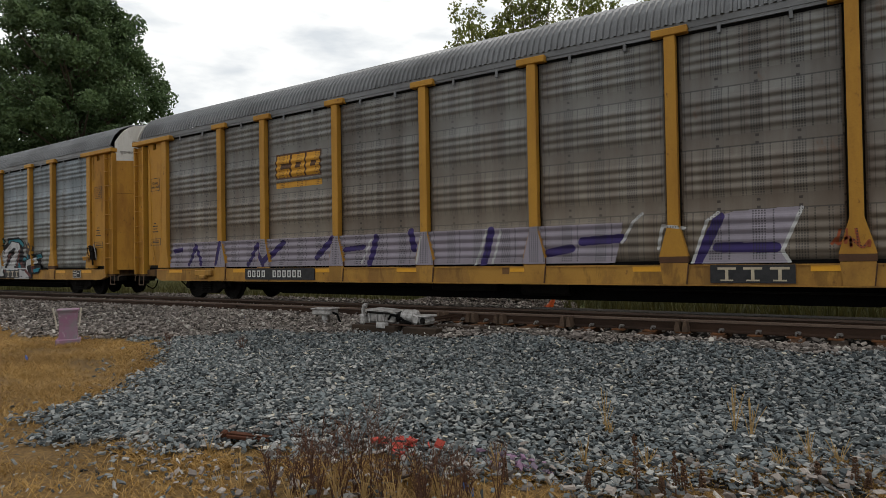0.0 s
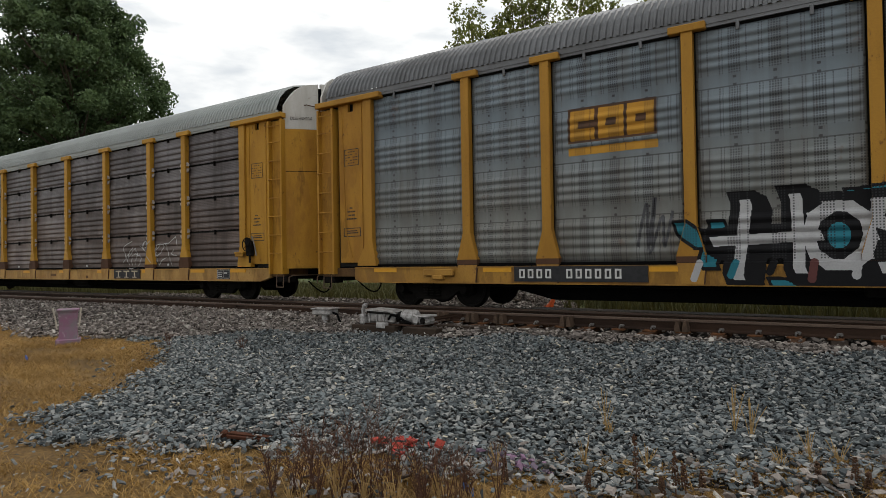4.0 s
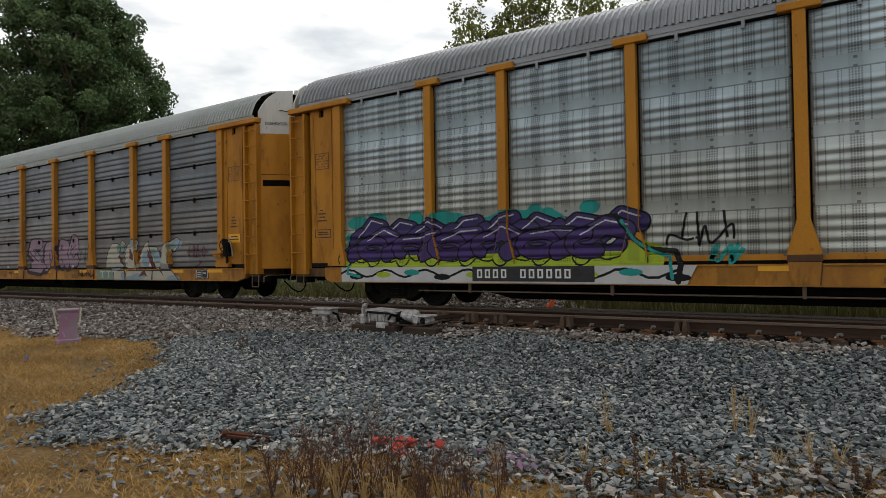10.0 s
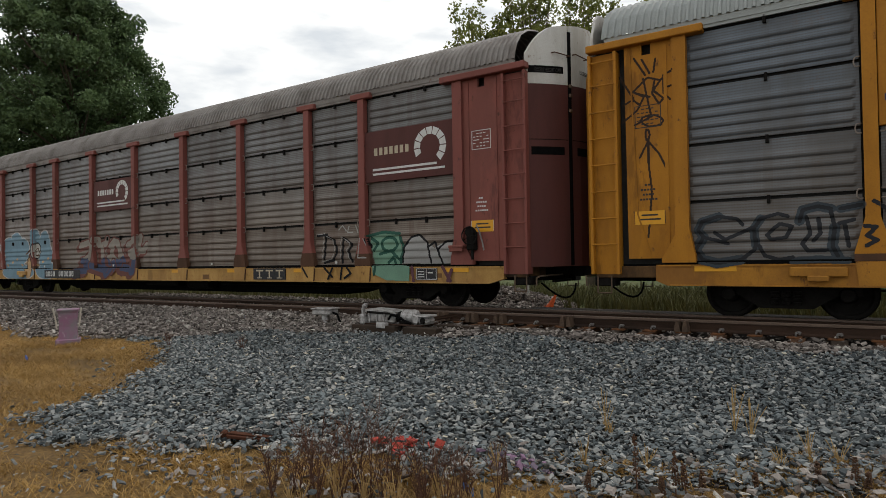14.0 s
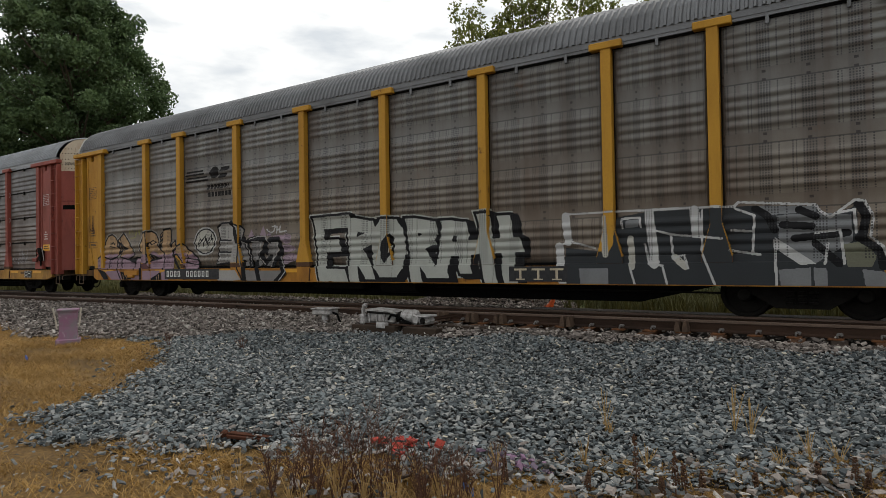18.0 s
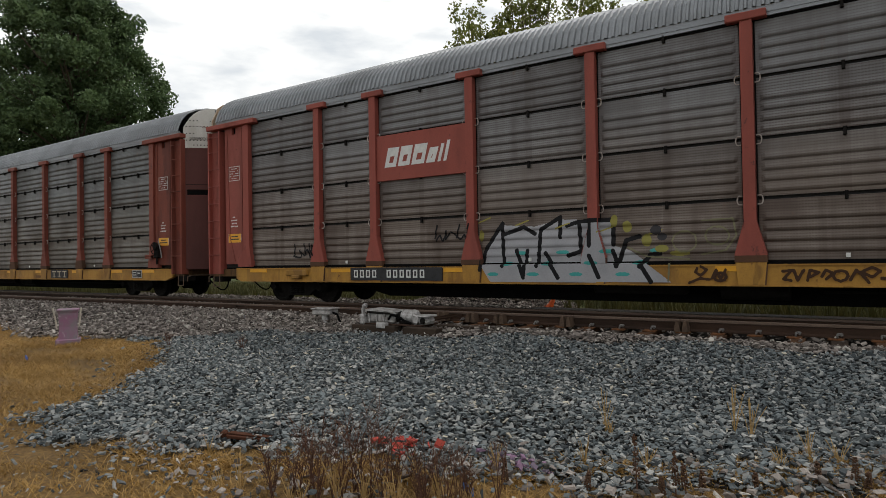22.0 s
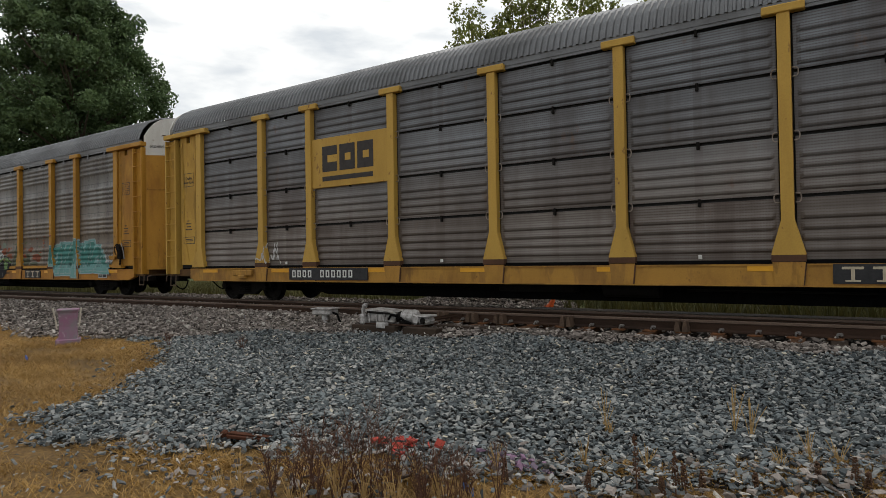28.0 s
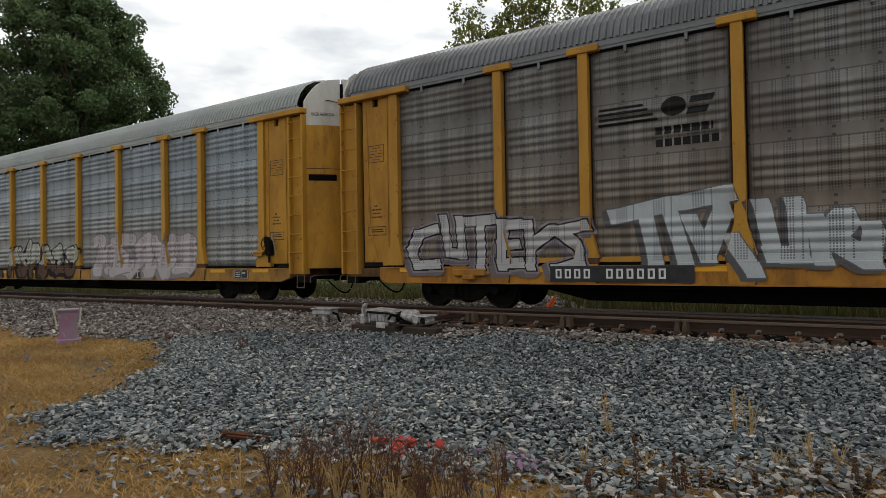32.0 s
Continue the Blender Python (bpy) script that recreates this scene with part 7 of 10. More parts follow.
cv.bold(host, 0.24, BLK, BLK, 0.10, BLK, (0.16, -0.10))
cv.bold(host, 0.165, PALE, BLK, 0.03)
cv.blob(-1.92, 1.40, 0.20, 0.26, BLK)
cv.blob(-1.92, 1.40, 0.16, 0.21, TEAL_BLUE)
for q in range(9):
    cv.line([(-4.0 + q * 0.58, 0.98), (-4.1 + q * 0.6, 0.70 + 0.06 * (q % 3))], 0.12, (PALE, TEAL_BLUE, BLK, BRICK)[q % 4])
cv.skin(c, SL, "graffiti", "huge white graffiti letters on blue and black")
cv = Canvas(1.2, 7.9, 0.60, 2.5)
wild = ([(1.61, 0.96), (2.13, 1.13), (2.52, 1.86), (2.64, 2.06)], [(2.52, 1.86), (2.77, 1.63), (3.02, 0.86), (3.85, 0.36)], [(3.09, 0.95), (3.67, 2.05), (3.76, 0.95)], [(3.76, 0.95), (4.25, 1.70), (4.30, 0.82)], [(4.30, 0.82), (4.61, 1.74), (5.14, 2.02), (5.65, 1.95)], [(5.67, 1.93), (5.19, 0.96), (5.98, 0.83)], [(4.92, 1.02), (5.27, 1.43)], [(5.17, 0.94), (5.99, 0.57), (6.80, 0.52)], [(5.98, 0.83), (6.73, 0.78), (6.58, 1.20), (7.28, 1.33)])
for st in ([(2.46, 2.19), (2.88, 2.23), (3.67, 2.24)], [(3.84, 2.21), (4.31, 2.20)], [(4.81, 2.14), (5.75, 2.18), (6.09, 1.98)], [(1.43, 1.86), (2.15, 1.94)], [(1.50, 1.68), (2.01, 1.54)], [(6.97, 1.20), (7.36, 1.45), (7.73, 1.51)], [(7.35, 0.92), (7.68, 0.96)], [(5.64, 1.23), (5.99, 1.07)], [(5.25, 0.34), (6.06, 0.34)], [(3.53, 0.57), (3.96, 0.41)], [(6.75, 1.57), (6.90, 1.29)], [(6.25, 1.40), (6.54, 1.30)]):
    cv.line(st, 0.30, BLK)
cv.bold(wild, 0.34, BLK, BLK, 0.10, BLK, (0.2, -0.12))
for st in ([(3.16, 1.28), (3.53, 1.71)], [(3.98, 1.26), (4.10, 0.94)], [(4.66, 1.35), (4.95, 1.60)], [(5.83, 1.80), (5.63, 1.13)], [(2.73, 0.56), (3.08, 0.40)], [(7.13, 1.19), (7.20, 0.92)], [(2.13, 0.96), (2.31, 0.73)], [(5.99, 1.22), (6.41, 0.97)]):
    cv.line(st, 0.26, BLK)
for st in ([(2.46, 2.19), (2.88, 2.23), (3.67, 2.24)], [(3.84, 2.21), (4.31, 2.20)], [(4.81, 2.14), (5.75, 2.18), (6.09, 1.98)], [(1.43, 1.86), (2.15, 1.94)], [(1.50, 1.68), (2.01, 1.54)], [(6.97, 1.20), (7.36, 1.45), (7.73, 1.51)], [(7.35, 0.92), (7.68, 0.96)], [(5.64, 1.23), (5.99, 1.07)], [(5.25, 0.34), (6.06, 0.34)], [(3.53, 0.57), (3.96, 0.41)], [(6.75, 1.57), (6.90, 1.29)], [(6.25, 1.40), (6.54, 1.30)]):
    cv.line(st, 0.15, TEAL_BLUE)
for st in ([(3.16, 1.28), (3.53, 1.71)], [(3.98, 1.26), (4.10, 0.94)], [(4.66, 1.35), (4.95, 1.60)], [(5.83, 1.80), (5.63, 1.13)], [(2.73, 0.56), (3.08, 0.40)], [(7.13, 1.19), (7.20, 0.92)], [(2.13, 0.96), (2.31, 0.73)], [(5.99, 1.22), (6.41, 0.97)]):
    cv.line(st, 0.16, BRICK)
cv.bold(wild, 0.225, PALE, BLK, 0.04)
for q in range(10):
    cv.line([(1.9 + q * 0.52, 1.35 + 0.3 * math.sin(q * 1.9)), (2.0 + q * 0.52, 1.1 + 0.3 * math.sin(q * 1.9))], 0.022, BLK)
cv.rect(1.7, 6.6, 0.985, 1.03, PALE)
cv.blob(2.02, 1.48, 0.26, 0.05, (0.42, 0.33, 0.04))
cv.blob(2.1, 1.37, 0.2, 0.04, (0.42, 0.33, 0.04))
for q in range(11):
    cv.line([(1.8 + q * 0.48, 0.92), (2.0 + q * 0.5, 0.66 + 0.05 * (q % 3))], 0.13, (BLK, PALE, BRICK, TEAL_BLUE)[q % 4])
cv.skin(c, SL, "graffiti", "huge white graffiti letters on teal with red shading")
cv = Canvas(6.0, 7.4, 1.5, 2.4)
for st in ([(6.27, 2.11), (6.39, 1.91), (6.56, 2.09), (6.46, 1.63)], [(6.59, 1.99), (6.76, 2.03), (6.71, 1.66), (6.59, 1.72)], [(6.88, 2.02), (7.03, 1.83), (6.83, 1.64)], [(6.18, 1.88), (7.14, 1.75)]):
    cv.line(st, 0.09, (0.055, 0.045, 0.04))
cv.skin(c, SL, "graffiti", "dark sprayed tag beside the letters")
tag(c, SL, -5.1, -4.3, 1.1, 2.2, 2, (0.08, 0.08, 0.085), 14, 0.06)

c = CARS[2]
cv = Canvas(5.1, 8.3, 0.93, 2.3)
cv.lines(0.028, (0.40, 0.40, 0.39), [(5.16, 1.68), (5.41, 1.81), (5.68, 1.89)], [(5.16, 1.68), (5.33, 1.36), (5.54, 1.09)], [(5.17, 1.17), (5.45, 1.44), (5.76, 1.69)], [(5.51, 1.49), (5.49, 1.32), (5.69, 1.51), (5.91, 1.67), (6.07, 1.40)], [(5.73, 1.07), (5.67, 1.24), (5.74, 1.41), (5.92, 1.47), (6.07, 1.40), (6.19, 1.42), (6.26, 1.32), (6.21, 1.17), (6.08, 1.07)])
cv.lines(0.028, (0.40, 0.40, 0.39), [(5.86, 1.08), (5.96, 1.33), (6.07, 1.40)], [(6.34, 1.70), (6.40, 1.83)], [(6.60, 1.77), (6.58, 1.71), (6.53, 1.67), (6.47, 1.67), (6.43, 1.71), (6.41, 1.78), (6.43, 1.84), (6.48, 1.87), (6.54, 1.87), (6.58, 1.83), (6.60, 1.77)], [(6.20, 1.73), (6.63, 1.48), (7.00, 1.17)], [(6.46, 1.06), (6.58, 1.41), (6.80, 1.76), (6.97, 1.88)])
cv.lines(0.028, (0.40, 0.40, 0.39), [(5.72, 0.97), (5.86, 0.96), (5.96, 0.99)], [(7.57, 1.75), (7.57, 1.63), (7.36, 1.45), (7.20, 1.37), (7.12, 1.42), (7.14, 1.55), (7.27, 1.68), (7.38, 1.71)], [(7.56, 1.74), (7.37, 1.76), (7.17, 1.72), (7.08, 1.57), (7.12, 1.39), (7.29, 1.07)], [(7.28, 1.07), (7.50, 1.24), (7.69, 1.31)], [(7.60, 1.77), (7.83, 1.76), (8.09, 1.92), (8.20, 1.97), (8.31, 1.70)])
cv.lines(0.028, (0.40, 0.40, 0.39), [(7.68, 1.78), (7.82, 1.45), (8.00, 1.06)], [(8.13, 1.55), (7.97, 1.45), (8.08, 1.39), (8.30, 1.37)])
cv.skin(c, ST, "graffiti_tag", "thin white outline scrawl on dark sheets")
tag(c, ST, -8.3, -7.45, 1.15, 1.75, 4, GRY, 32, 0.05)

c = CARS[3]


def green_foot(cv):
    cv.ids[(cv.S > -11.5) & (cv.S < -3.6) & (cv.Z > 0.93) & (cv.Z < 1.30 + 0.10 * np.sin(cv.S * 4.3))] = cv.ink(LIME)
    cv.ids[(cv.S > -11.5) & (cv.S < -3.2 + 0.5 * (cv.Z - 0.6)) & (cv.Z < 0.95)] = cv.ink(WHT)
    cv.line([(-11.5 + 0.2 * q, 0.80 + 0.09 * math.sin(q * 1.1)) for q in range(42)], 0.05, BLK)
    for q in range(10):
        cv.blob(-11.0 + q * 0.85, 0.72 + 0.05 * (q % 3), 0.22, 0.07, (BLK, PUR, TEAL)[q % 3])
    cv.line([(-11.5, 1.05), (-11.45, 1.45), (-11.2, 1.2), (-11.3, 0.8), (-10.9, 0.72)], 0.07, TEAL)


def flame(cv, s0, s1, z0, z1, n, fill, edge, seed):
    """Swept, pointed shapes that flow into one another."""
    r = random.Random(seed)
    w = (s1 - s0) / n
    for i in range(n):
        a = s0 + i * w
        base = [(a, z0 + 0.1), (a + w * 0.45, z0 + (z1 - z0) * r.uniform(0.45, 0.65)), (a + w * 0.9, z1 - r.uniform(0, 0.25)), (a + w * 1.3, z1 - r.uniform(0.1, 0.4))]
        hook = arc(a + w * 0.6, (z0 + z1) / 2 - 0.05, w * 0.34, (z1 - z0) * 0.3, r.uniform(0, 2), r.uniform(4, 6), 10)
        for st, t in ((base, 0.34), (hook, 0.24)):
            cv.line(st, t + 0.07, edge)
            cv.line(st, t, fill)
        cv.line([(x, z + 0.10) for x, z in base[1:]], 0.03, WHT)
        cv.line([(x + 0.05, z - 0.08) for x, z in hook[:6]], 0.03, edge)


cv = Canvas(-11.9, -2.9, 0.60, 2.35)
_r = random.Random(41)
for _q in range(34):
    cv.blob(_r.uniform(-11.3, -3.9), _r.uniform(1.6, 2.12), _r.uniform(0.15, 0.4), _r.uniform(0.1, 0.18), TEAL)
green_foot(cv)
flame(cv, -11.4, -4.3, 1.05, 2.05, 8, PUR, BLK, 41)
flame(cv, -11.2, -4.6, 1.15, 1.75, 6, (0.055, 0.032, 0.125), BLK, 42)
cv.ids[(cv.ids == cv.ink(PUR)) & (cv.Z < 1.22)] = cv.ink(LIME)
cv.line([(-4.5, 1.9), (-4.2, 1.5), (-3.9, 1.25), (-3.4, 1.2), (-3.3, 0.95), (-3.35, 0.65)], 0.10, BLK)
cv.line([(-4.4, 1.8), (-4.1, 1.4), (-3.8, 1.2), (-3.5, 1.1), (-3.45, 0.7)], 0.06, TEAL)
cv.skin(c, SL, "graffiti", "flowing purple and lime green graffiti with teal haze")
tag(c, SL, -3.6, -2.2, 1.3, 1.9, 3, BLK, 42, 0.05)
tag(c, SL, -2.9, -2.1, 0.98, 1.3, 2, TEAL, 46, 0.09)


INDIGO = (0.022, 0.016, 0.05)


def block_mural(cv, figures):
    """Square-cut figures: dark blocks with pink and teal fields, fine white outlines."""
    for s, w, kind_ in figures:
        z0, z1 = 1.0, 2.12
        parts_ = {0: ((0, 1, 0.78, 1, INDIGO), (0.32, 0.68, 0.2, 0.8, ROSE), (0.1, 0.95, 0, 0.24, INDIGO), (0.05, 0.32, 0.3, 0.7, TEAL)),
                  1: ((0, 0.36, 0, 1, INDIGO), (0.36, 0.75, 0.45, 0.72, TEAL), (0.55, 1, 0.6, 0.95, ROSE), (0.5, 1, 0, 0.35, INDIGO), (0.36, 0.6, 0.1, 0.45, TEAL)),
                  2: ((0.1, 0.9, 0.72, 1, INDIGO), (0.2, 0.6, 0.36, 0.74, ROSE), (0.55, 1.05, 0.3, 0.6, ROSE), (0, 0.45, 0, 0.36, INDIGO), (0.6, 1, 0, 0.32, INDIGO), (0.4, 0.62, 0.05, 0.4, TEAL))}[kind_]
        for col_g in (1, 0):
            for u0, u1, v0, v1, col in parts_:
                g = 0.035 * col_g
                cv.rect(s + u0 * w - g, s + u1 * w + g, z0 + v0 * (z1 - z0) - g, z0 + v1 * (z1 - z0) + g, WHT if col_g else col, 0.06)
        cv.rect(s + 0.15 * w, s + 0.4 * w, z0 + 0.06, z0 + 0.18, WHT, 0.06)
        for q in range(4):
            cv.blob(s + (0.15 + 0.2 * q) * w, z0 + 0.25 + 0.2 * (q % 3), 0.045, 0.045, (TEAL, WHT, MINT)[q % 3])


cv = Canvas(-0.5, 6.9, 0.6, 2.45)
_r = random.Random(43)
for _q in range(22):
    cv.blob(_r.uniform(-0.1, 6.2), _r.uniform(1.1, 2.12), 0.3, 0.16, (TEAL, TEAL, ROSE)[_q % 3])
cv.rect(0.1, 6.15, 0.98, 1.6, TEAL)
block_mural(cv, ((0.0, 0.85, 0), (0.95, 1.1, 1), (3.15, 1.45, 1), (4.75, 1.45, 2)))
cv.rect(0.1, 6.2, 0.965, 1.0, WHT)
for _g, _c in ((0.05, WHT), (0.0, ROSE)):
    cv.blob(2.66, 1.42, 0.47 + _g, 0.79 + _g, _c, 2.3)
cv.blob(2.66, 1.80, 0.42, 0.17, WHT)
cv.blob(2.66, 1.80, 0.37, 0.14, (0.13, 0.13, 0.14))
for _q in range(12):
    cv.blob(2.66 + 0.33 * math.cos(_q * 2.1), 1.30 + 0.5 * math.sin(_q * 1.3), 0.05, 0.05, (WHT, PINK)[_q % 2])
for _q, _w in ((2.45, 1.35), (2.86, 1.33), (2.62, 1.02)):
    cv.blob(_q, _w, 0.10, 0.08, WHT)
for _q in range(6):
    cv.blob(6.3 + 0.17 * (_q % 3), 1.25 + 0.16 * _q, 0.10, 0.09, TEAL)
cv.skin(c, SL, "graffiti", "purple, pink and teal block graffiti with an oval mask")
tag(c, SL, 6.95, 7.4, 1.3, 2.1, 1, BROWN, 47, 0.04)
tag(c, SL, 7.45, 9.4, 1.05, 1.95, 3, NAVY, 45, 0.05, "dark thin scribble over post and sheets")
tag(c, SL, 6.5, 8.9, 0.66, 0.95, 5, (0.06, 0.03, 0.03), 48, 0.04, "dark scribble along the sill")

c = CARS[4]
cv = Canvas(-11.6, -8.0, 0.75, 2.1)
SMOKE, DUSK = (0.022, 0.023, 0.026), (0.040, 0.050, 0.058)
for st, wd in (([(-11.28, 1.43), (-11.42, 1.21), (-11.31, 1.04), (-11.05, 0.97), (-10.68, 1.03)], 0.17), ([(-11.03, 1.79), (-11.30, 1.71), (-11.37, 1.56), (-11.28, 1.43)], 0.15), ([(-10.45, 1.26), (-10.48, 1.55), (-10.37, 1.72)], 0.14), ([(-9.80, 1.65), (-9.75, 1.83), (-9.54, 1.88), (-9.36, 1.83)], 0.15),
               ([(-9.31, 1.53), (-9.35, 1.23), (-9.28, 1.07)], 0.15), ([(-9.9, 1.0), (-9.55, 1.02), (-9.15, 1.0)], 0.12), ([(-9.23, 1.82), (-8.95, 1.87)], 0.13)):
    cv.line(st, wd, DUSK)
cv.lines(0.062, SMOKE, [(-10.65, 1.63), (-10.73, 1.73), (-11.03, 1.79), (-11.3, 1.71), (-11.37, 1.56), (-11.28, 1.43), (-11.1, 1.38), (-10.89, 1.31)], [(-11.1, 1.51), (-10.93, 1.38), (-10.5, 1.57)], [(-11.28, 1.43), (-11.42, 1.21), (-11.31, 1.04), (-11.05, 0.97), (-10.68, 1.03), (-10.47, 1.2), (-10.44, 1.36)], [(-10.45, 1.26), (-10.48, 1.55), (-10.37, 1.72), (-10.11, 1.79), (-9.97, 1.74)], [(-10.24, 1.48), (-10.09, 1.62), (-9.91, 1.57), (-10.0, 1.39), (-10.22, 1.36), (-10.28, 1.44)])
cv.lines(0.062, SMOKE, [(-10.4, 1.26), (-10.32, 1.09), (-10.11, 1.02), (-9.91, 1.06)], [(-9.8, 1.65), (-9.75, 1.83), (-9.54, 1.88), (-9.36, 1.83)], [(-9.7, 1.71), (-9.65, 1.44), (-9.77, 1.28), (-9.69, 1.16), (-9.43, 1.17)], [(-9.53, 1.68), (-9.51, 1.44), (-9.61, 1.32)], [(-9.36, 1.79), (-9.31, 1.53), (-9.35, 1.23), (-9.28, 1.07)])
cv.lines(0.062, SMOKE, [(-9.23, 1.82), (-8.95, 1.87)], [(-9.18, 1.6), (-9.13, 1.23)], [(-9.05, 1.64), (-9.25, 1.59)], [(-8.79, 1.91), (-8.62, 1.79), (-8.58, 1.5), (-8.57, 1.21), (-8.42, 1.02), (-8.25, 1.21), (-8.28, 1.45), (-8.44, 1.55), (-8.56, 1.44)], [(-8.91, 1.53), (-8.77, 1.51), (-8.89, 1.38), (-8.76, 1.31), (-8.9, 1.22)])
cv.skin(c, ST, "graffiti", "smoky black outline letters on bare sheets")
cv = Canvas(-6.4, -4.5, 0.7, 2.95)
cv.blob(-5.75, 2.45, 0.36, 0.44, BLK)
cv.blob(-5.75, 2.45, 0.31, 0.39, CRM)
for col, g in ((BLK, 0.12), (CRM, 0.0)):
    cv.line([(-6.0, 1.15), (-5.9, 1.6), (-6.0, 1.75)], 0.42 + g, col)
    cv.line([(-5.85, 1.2), (-5.8, 1.6)], 0.4 + g, col)
    cv.blob(-5.0, 1.35, 0.40 + g / 2, 0.40 + g / 2, col)
    cv.line([(-5.1, 1.5), (-4.85, 2.0)], 0.34 + g, col)
cv.blob(-5.0, 1.35, 0.09, 0.14, BLK)
cv.line([(-6.1, 1.25), (-5.75, 1.25)], 0.08, BLK)
cv.skin(c, ST, "graffiti", "cream bubble figure with black outline")
INKY = (0.04, 0.03, 0.042)
cv = Canvas(-1.3, 3.3, 0.66, 2.6)
pink = ([(0.06, 1.99), (-0.58, 1.98), (-0.70, 1.70), (-0.06, 1.35), (-0.50, 1.10), (0.36, 1.03)], [(0.68, 1.82), (1.03, 1.85), (1.12, 1.44), (0.87, 1.09), (0.62, 1.36), (0.68, 1.82)], [(1.83, 1.91), (1.81, 1.23)], [(1.83, 1.91), (2.18, 1.84), (2.00, 1.56), (2.21, 1.22)], [(2.77, 2.04), (2.52, 1.59), (2.63, 1.21), (2.92, 1.29)], [(2.56, 1.63), (2.93, 1.71), (2.85, 2.04)])
cv.bold(pink, 0.39, (0.235, 0.165, 0.20), INKY, 0.05, INKY, (-0.11, -0.08), 0.0)
for st in ([(-0.55, 1.81), (-0.33, 1.58), (-0.05, 1.75)], [(-0.95, 1.74), (-0.06, 1.27)], [(0.83, 1.45), (1.05, 1.22)], [(1.05, 1.45), (0.82, 1.23)], [(1.78, 1.89), (1.91, 1.69)], [(1.92, 1.89), (1.78, 1.70)], [(1.82, 1.37), (1.95, 1.22)], [(2.60, 1.86), (2.52, 1.59), (2.76, 1.39), (2.96, 1.57)], [(2.68, 1.72), (2.89, 1.85)]):
    cv.line(st, 0.045, INKY)
cv.skin(c, ST, "graffiti", "pink bubble letters with black outline and crosses")
cv = Canvas(4.5, 9.8, 0.60, 2.3)
IVORY, ICE, WINE, SEAGLASS = (0.345, 0.325, 0.265), (0.185, 0.25, 0.295), (0.11, 0.04, 0.037), (0.15, 0.215, 0.185)
cv.poly([(4.57, 0.92), (6.41, 0.91), (6.46, 0.56), (4.71, 0.54)], SEAGLASS)
cv.poly([(5.00, 1.00), (5.19, 1.58), (5.44, 1.84), (5.78, 1.85), (6.00, 1.79), (5.94, 1.44), (6.22, 1.02), (5.70, 0.97)], IVORY)
cv.poly([(5.95, 1.85), (6.11, 1.95), (6.30, 1.83), (6.23, 1.54), (6.04, 1.46)], IVORY)
cv.poly([(6.30, 1.54), (6.43, 1.75), (6.80, 1.93), (6.99, 1.97), (7.10, 1.83), (7.02, 1.52), (7.11, 0.98), (6.28, 0.98)], IVORY)
cv.poly([(7.08, 0.98), (7.27, 1.51), (7.51, 1.78), (7.71, 1.89), (7.70, 1.72), (7.84, 1.49), (8.08, 0.99), (7.43, 0.97)], IVORY)
cv.poly([(7.70, 1.69), (8.17, 1.67), (8.33, 1.48), (8.53, 1.15), (8.49, 0.94), (8.11, 0.99)], IVORY)
cv.poly([(8.37, 1.53), (8.65, 1.68), (8.96, 1.85), (9.27, 1.95), (9.48, 1.86), (9.39, 1.64), (9.19, 1.50), (9.05, 1.53), (8.94, 1.25), (9.04, 0.98), (9.13, 0.94), (8.58, 0.94), (8.53, 1.21)], IVORY)
cv.poly([(5.76, 0.89), (6.41, 0.91), (6.44, 0.56), (5.75, 0.57)], IVORY)
cv.poly([(6.54, 0.89), (8.10, 0.90), (8.04, 0.56), (6.53, 0.57)], IVORY)
cv.poly([(8.12, 0.90), (9.18, 0.90), (9.56, 0.59), (8.10, 0.55)], IVORY)
cv.blob(6.04, 1.67, 0.3, 0.2, SEAGLASS)
cv.blob(5.89, 0.99, 0.28, 0.08, ICE)
cv.blob(6.80, 1.81, 0.22, 0.16, ICE)
cv.blob(7.56, 1.28, 0.22, 0.25, ICE)
cv.blob(7.95, 1.49, 0.28, 0.13, SEAGLASS)
cv.blob(8.22, 1.32, 0.22, 0.18, ICE)
cv.blob(9.30, 1.75, 0.28, 0.15, ICE)
cv.blob(9.05, 1.66, 0.2, 0.1, SEAGLASS)
cv.blob(6.90, 0.62, 0.5, 0.1, ICE)
cv.blob(7.31, 0.71, 0.4, 0.1, ICE)
cv.blob(9.27, 0.63, 0.35, 0.12, ICE)
cv.blob(6.34, 0.73, 0.12, 0.12, ICE)
cv.poly([(5.94, 1.46), (6.10, 1.31), (6.22, 1.03), (5.99, 1.20), (5.86, 1.38)], WINE)
cv.poly([(6.51, 1.63), (6.80, 1.66), (6.97, 1.46), (6.97, 1.24), (6.75, 1.32), (6.79, 1.47)], WINE)
cv.poly([(7.09, 1.12), (7.12, 1.52), (7.31, 1.64), (7.23, 1.29)], WINE)
cv.poly([(7.65, 1.61), (7.87, 1.38), (8.06, 1.01), (7.91, 0.99), (7.65, 1.39)], WINE)
cv.poly([(8.35, 1.53), (8.50, 1.47), (8.60, 1.21), (8.51, 1.15)], WINE)
cv.poly([(7.50, 0.86), (7.66, 0.91), (7.83, 0.69), (7.61, 0.75), (7.29, 0.69)], WINE)
cv.poly([(8.53, 0.88), (8.63, 0.88), (8.77, 0.68)], WINE)
cv.poly([(8.99, 1.58), (9.15, 1.57), (9.07, 1.45)], WINE)
cv.poly([(8.87, 1.46), (8.99, 1.51), (9.00, 1.25), (9.06, 1.09), (8.90, 1.15)], (0.22, 0.14, 0.06))
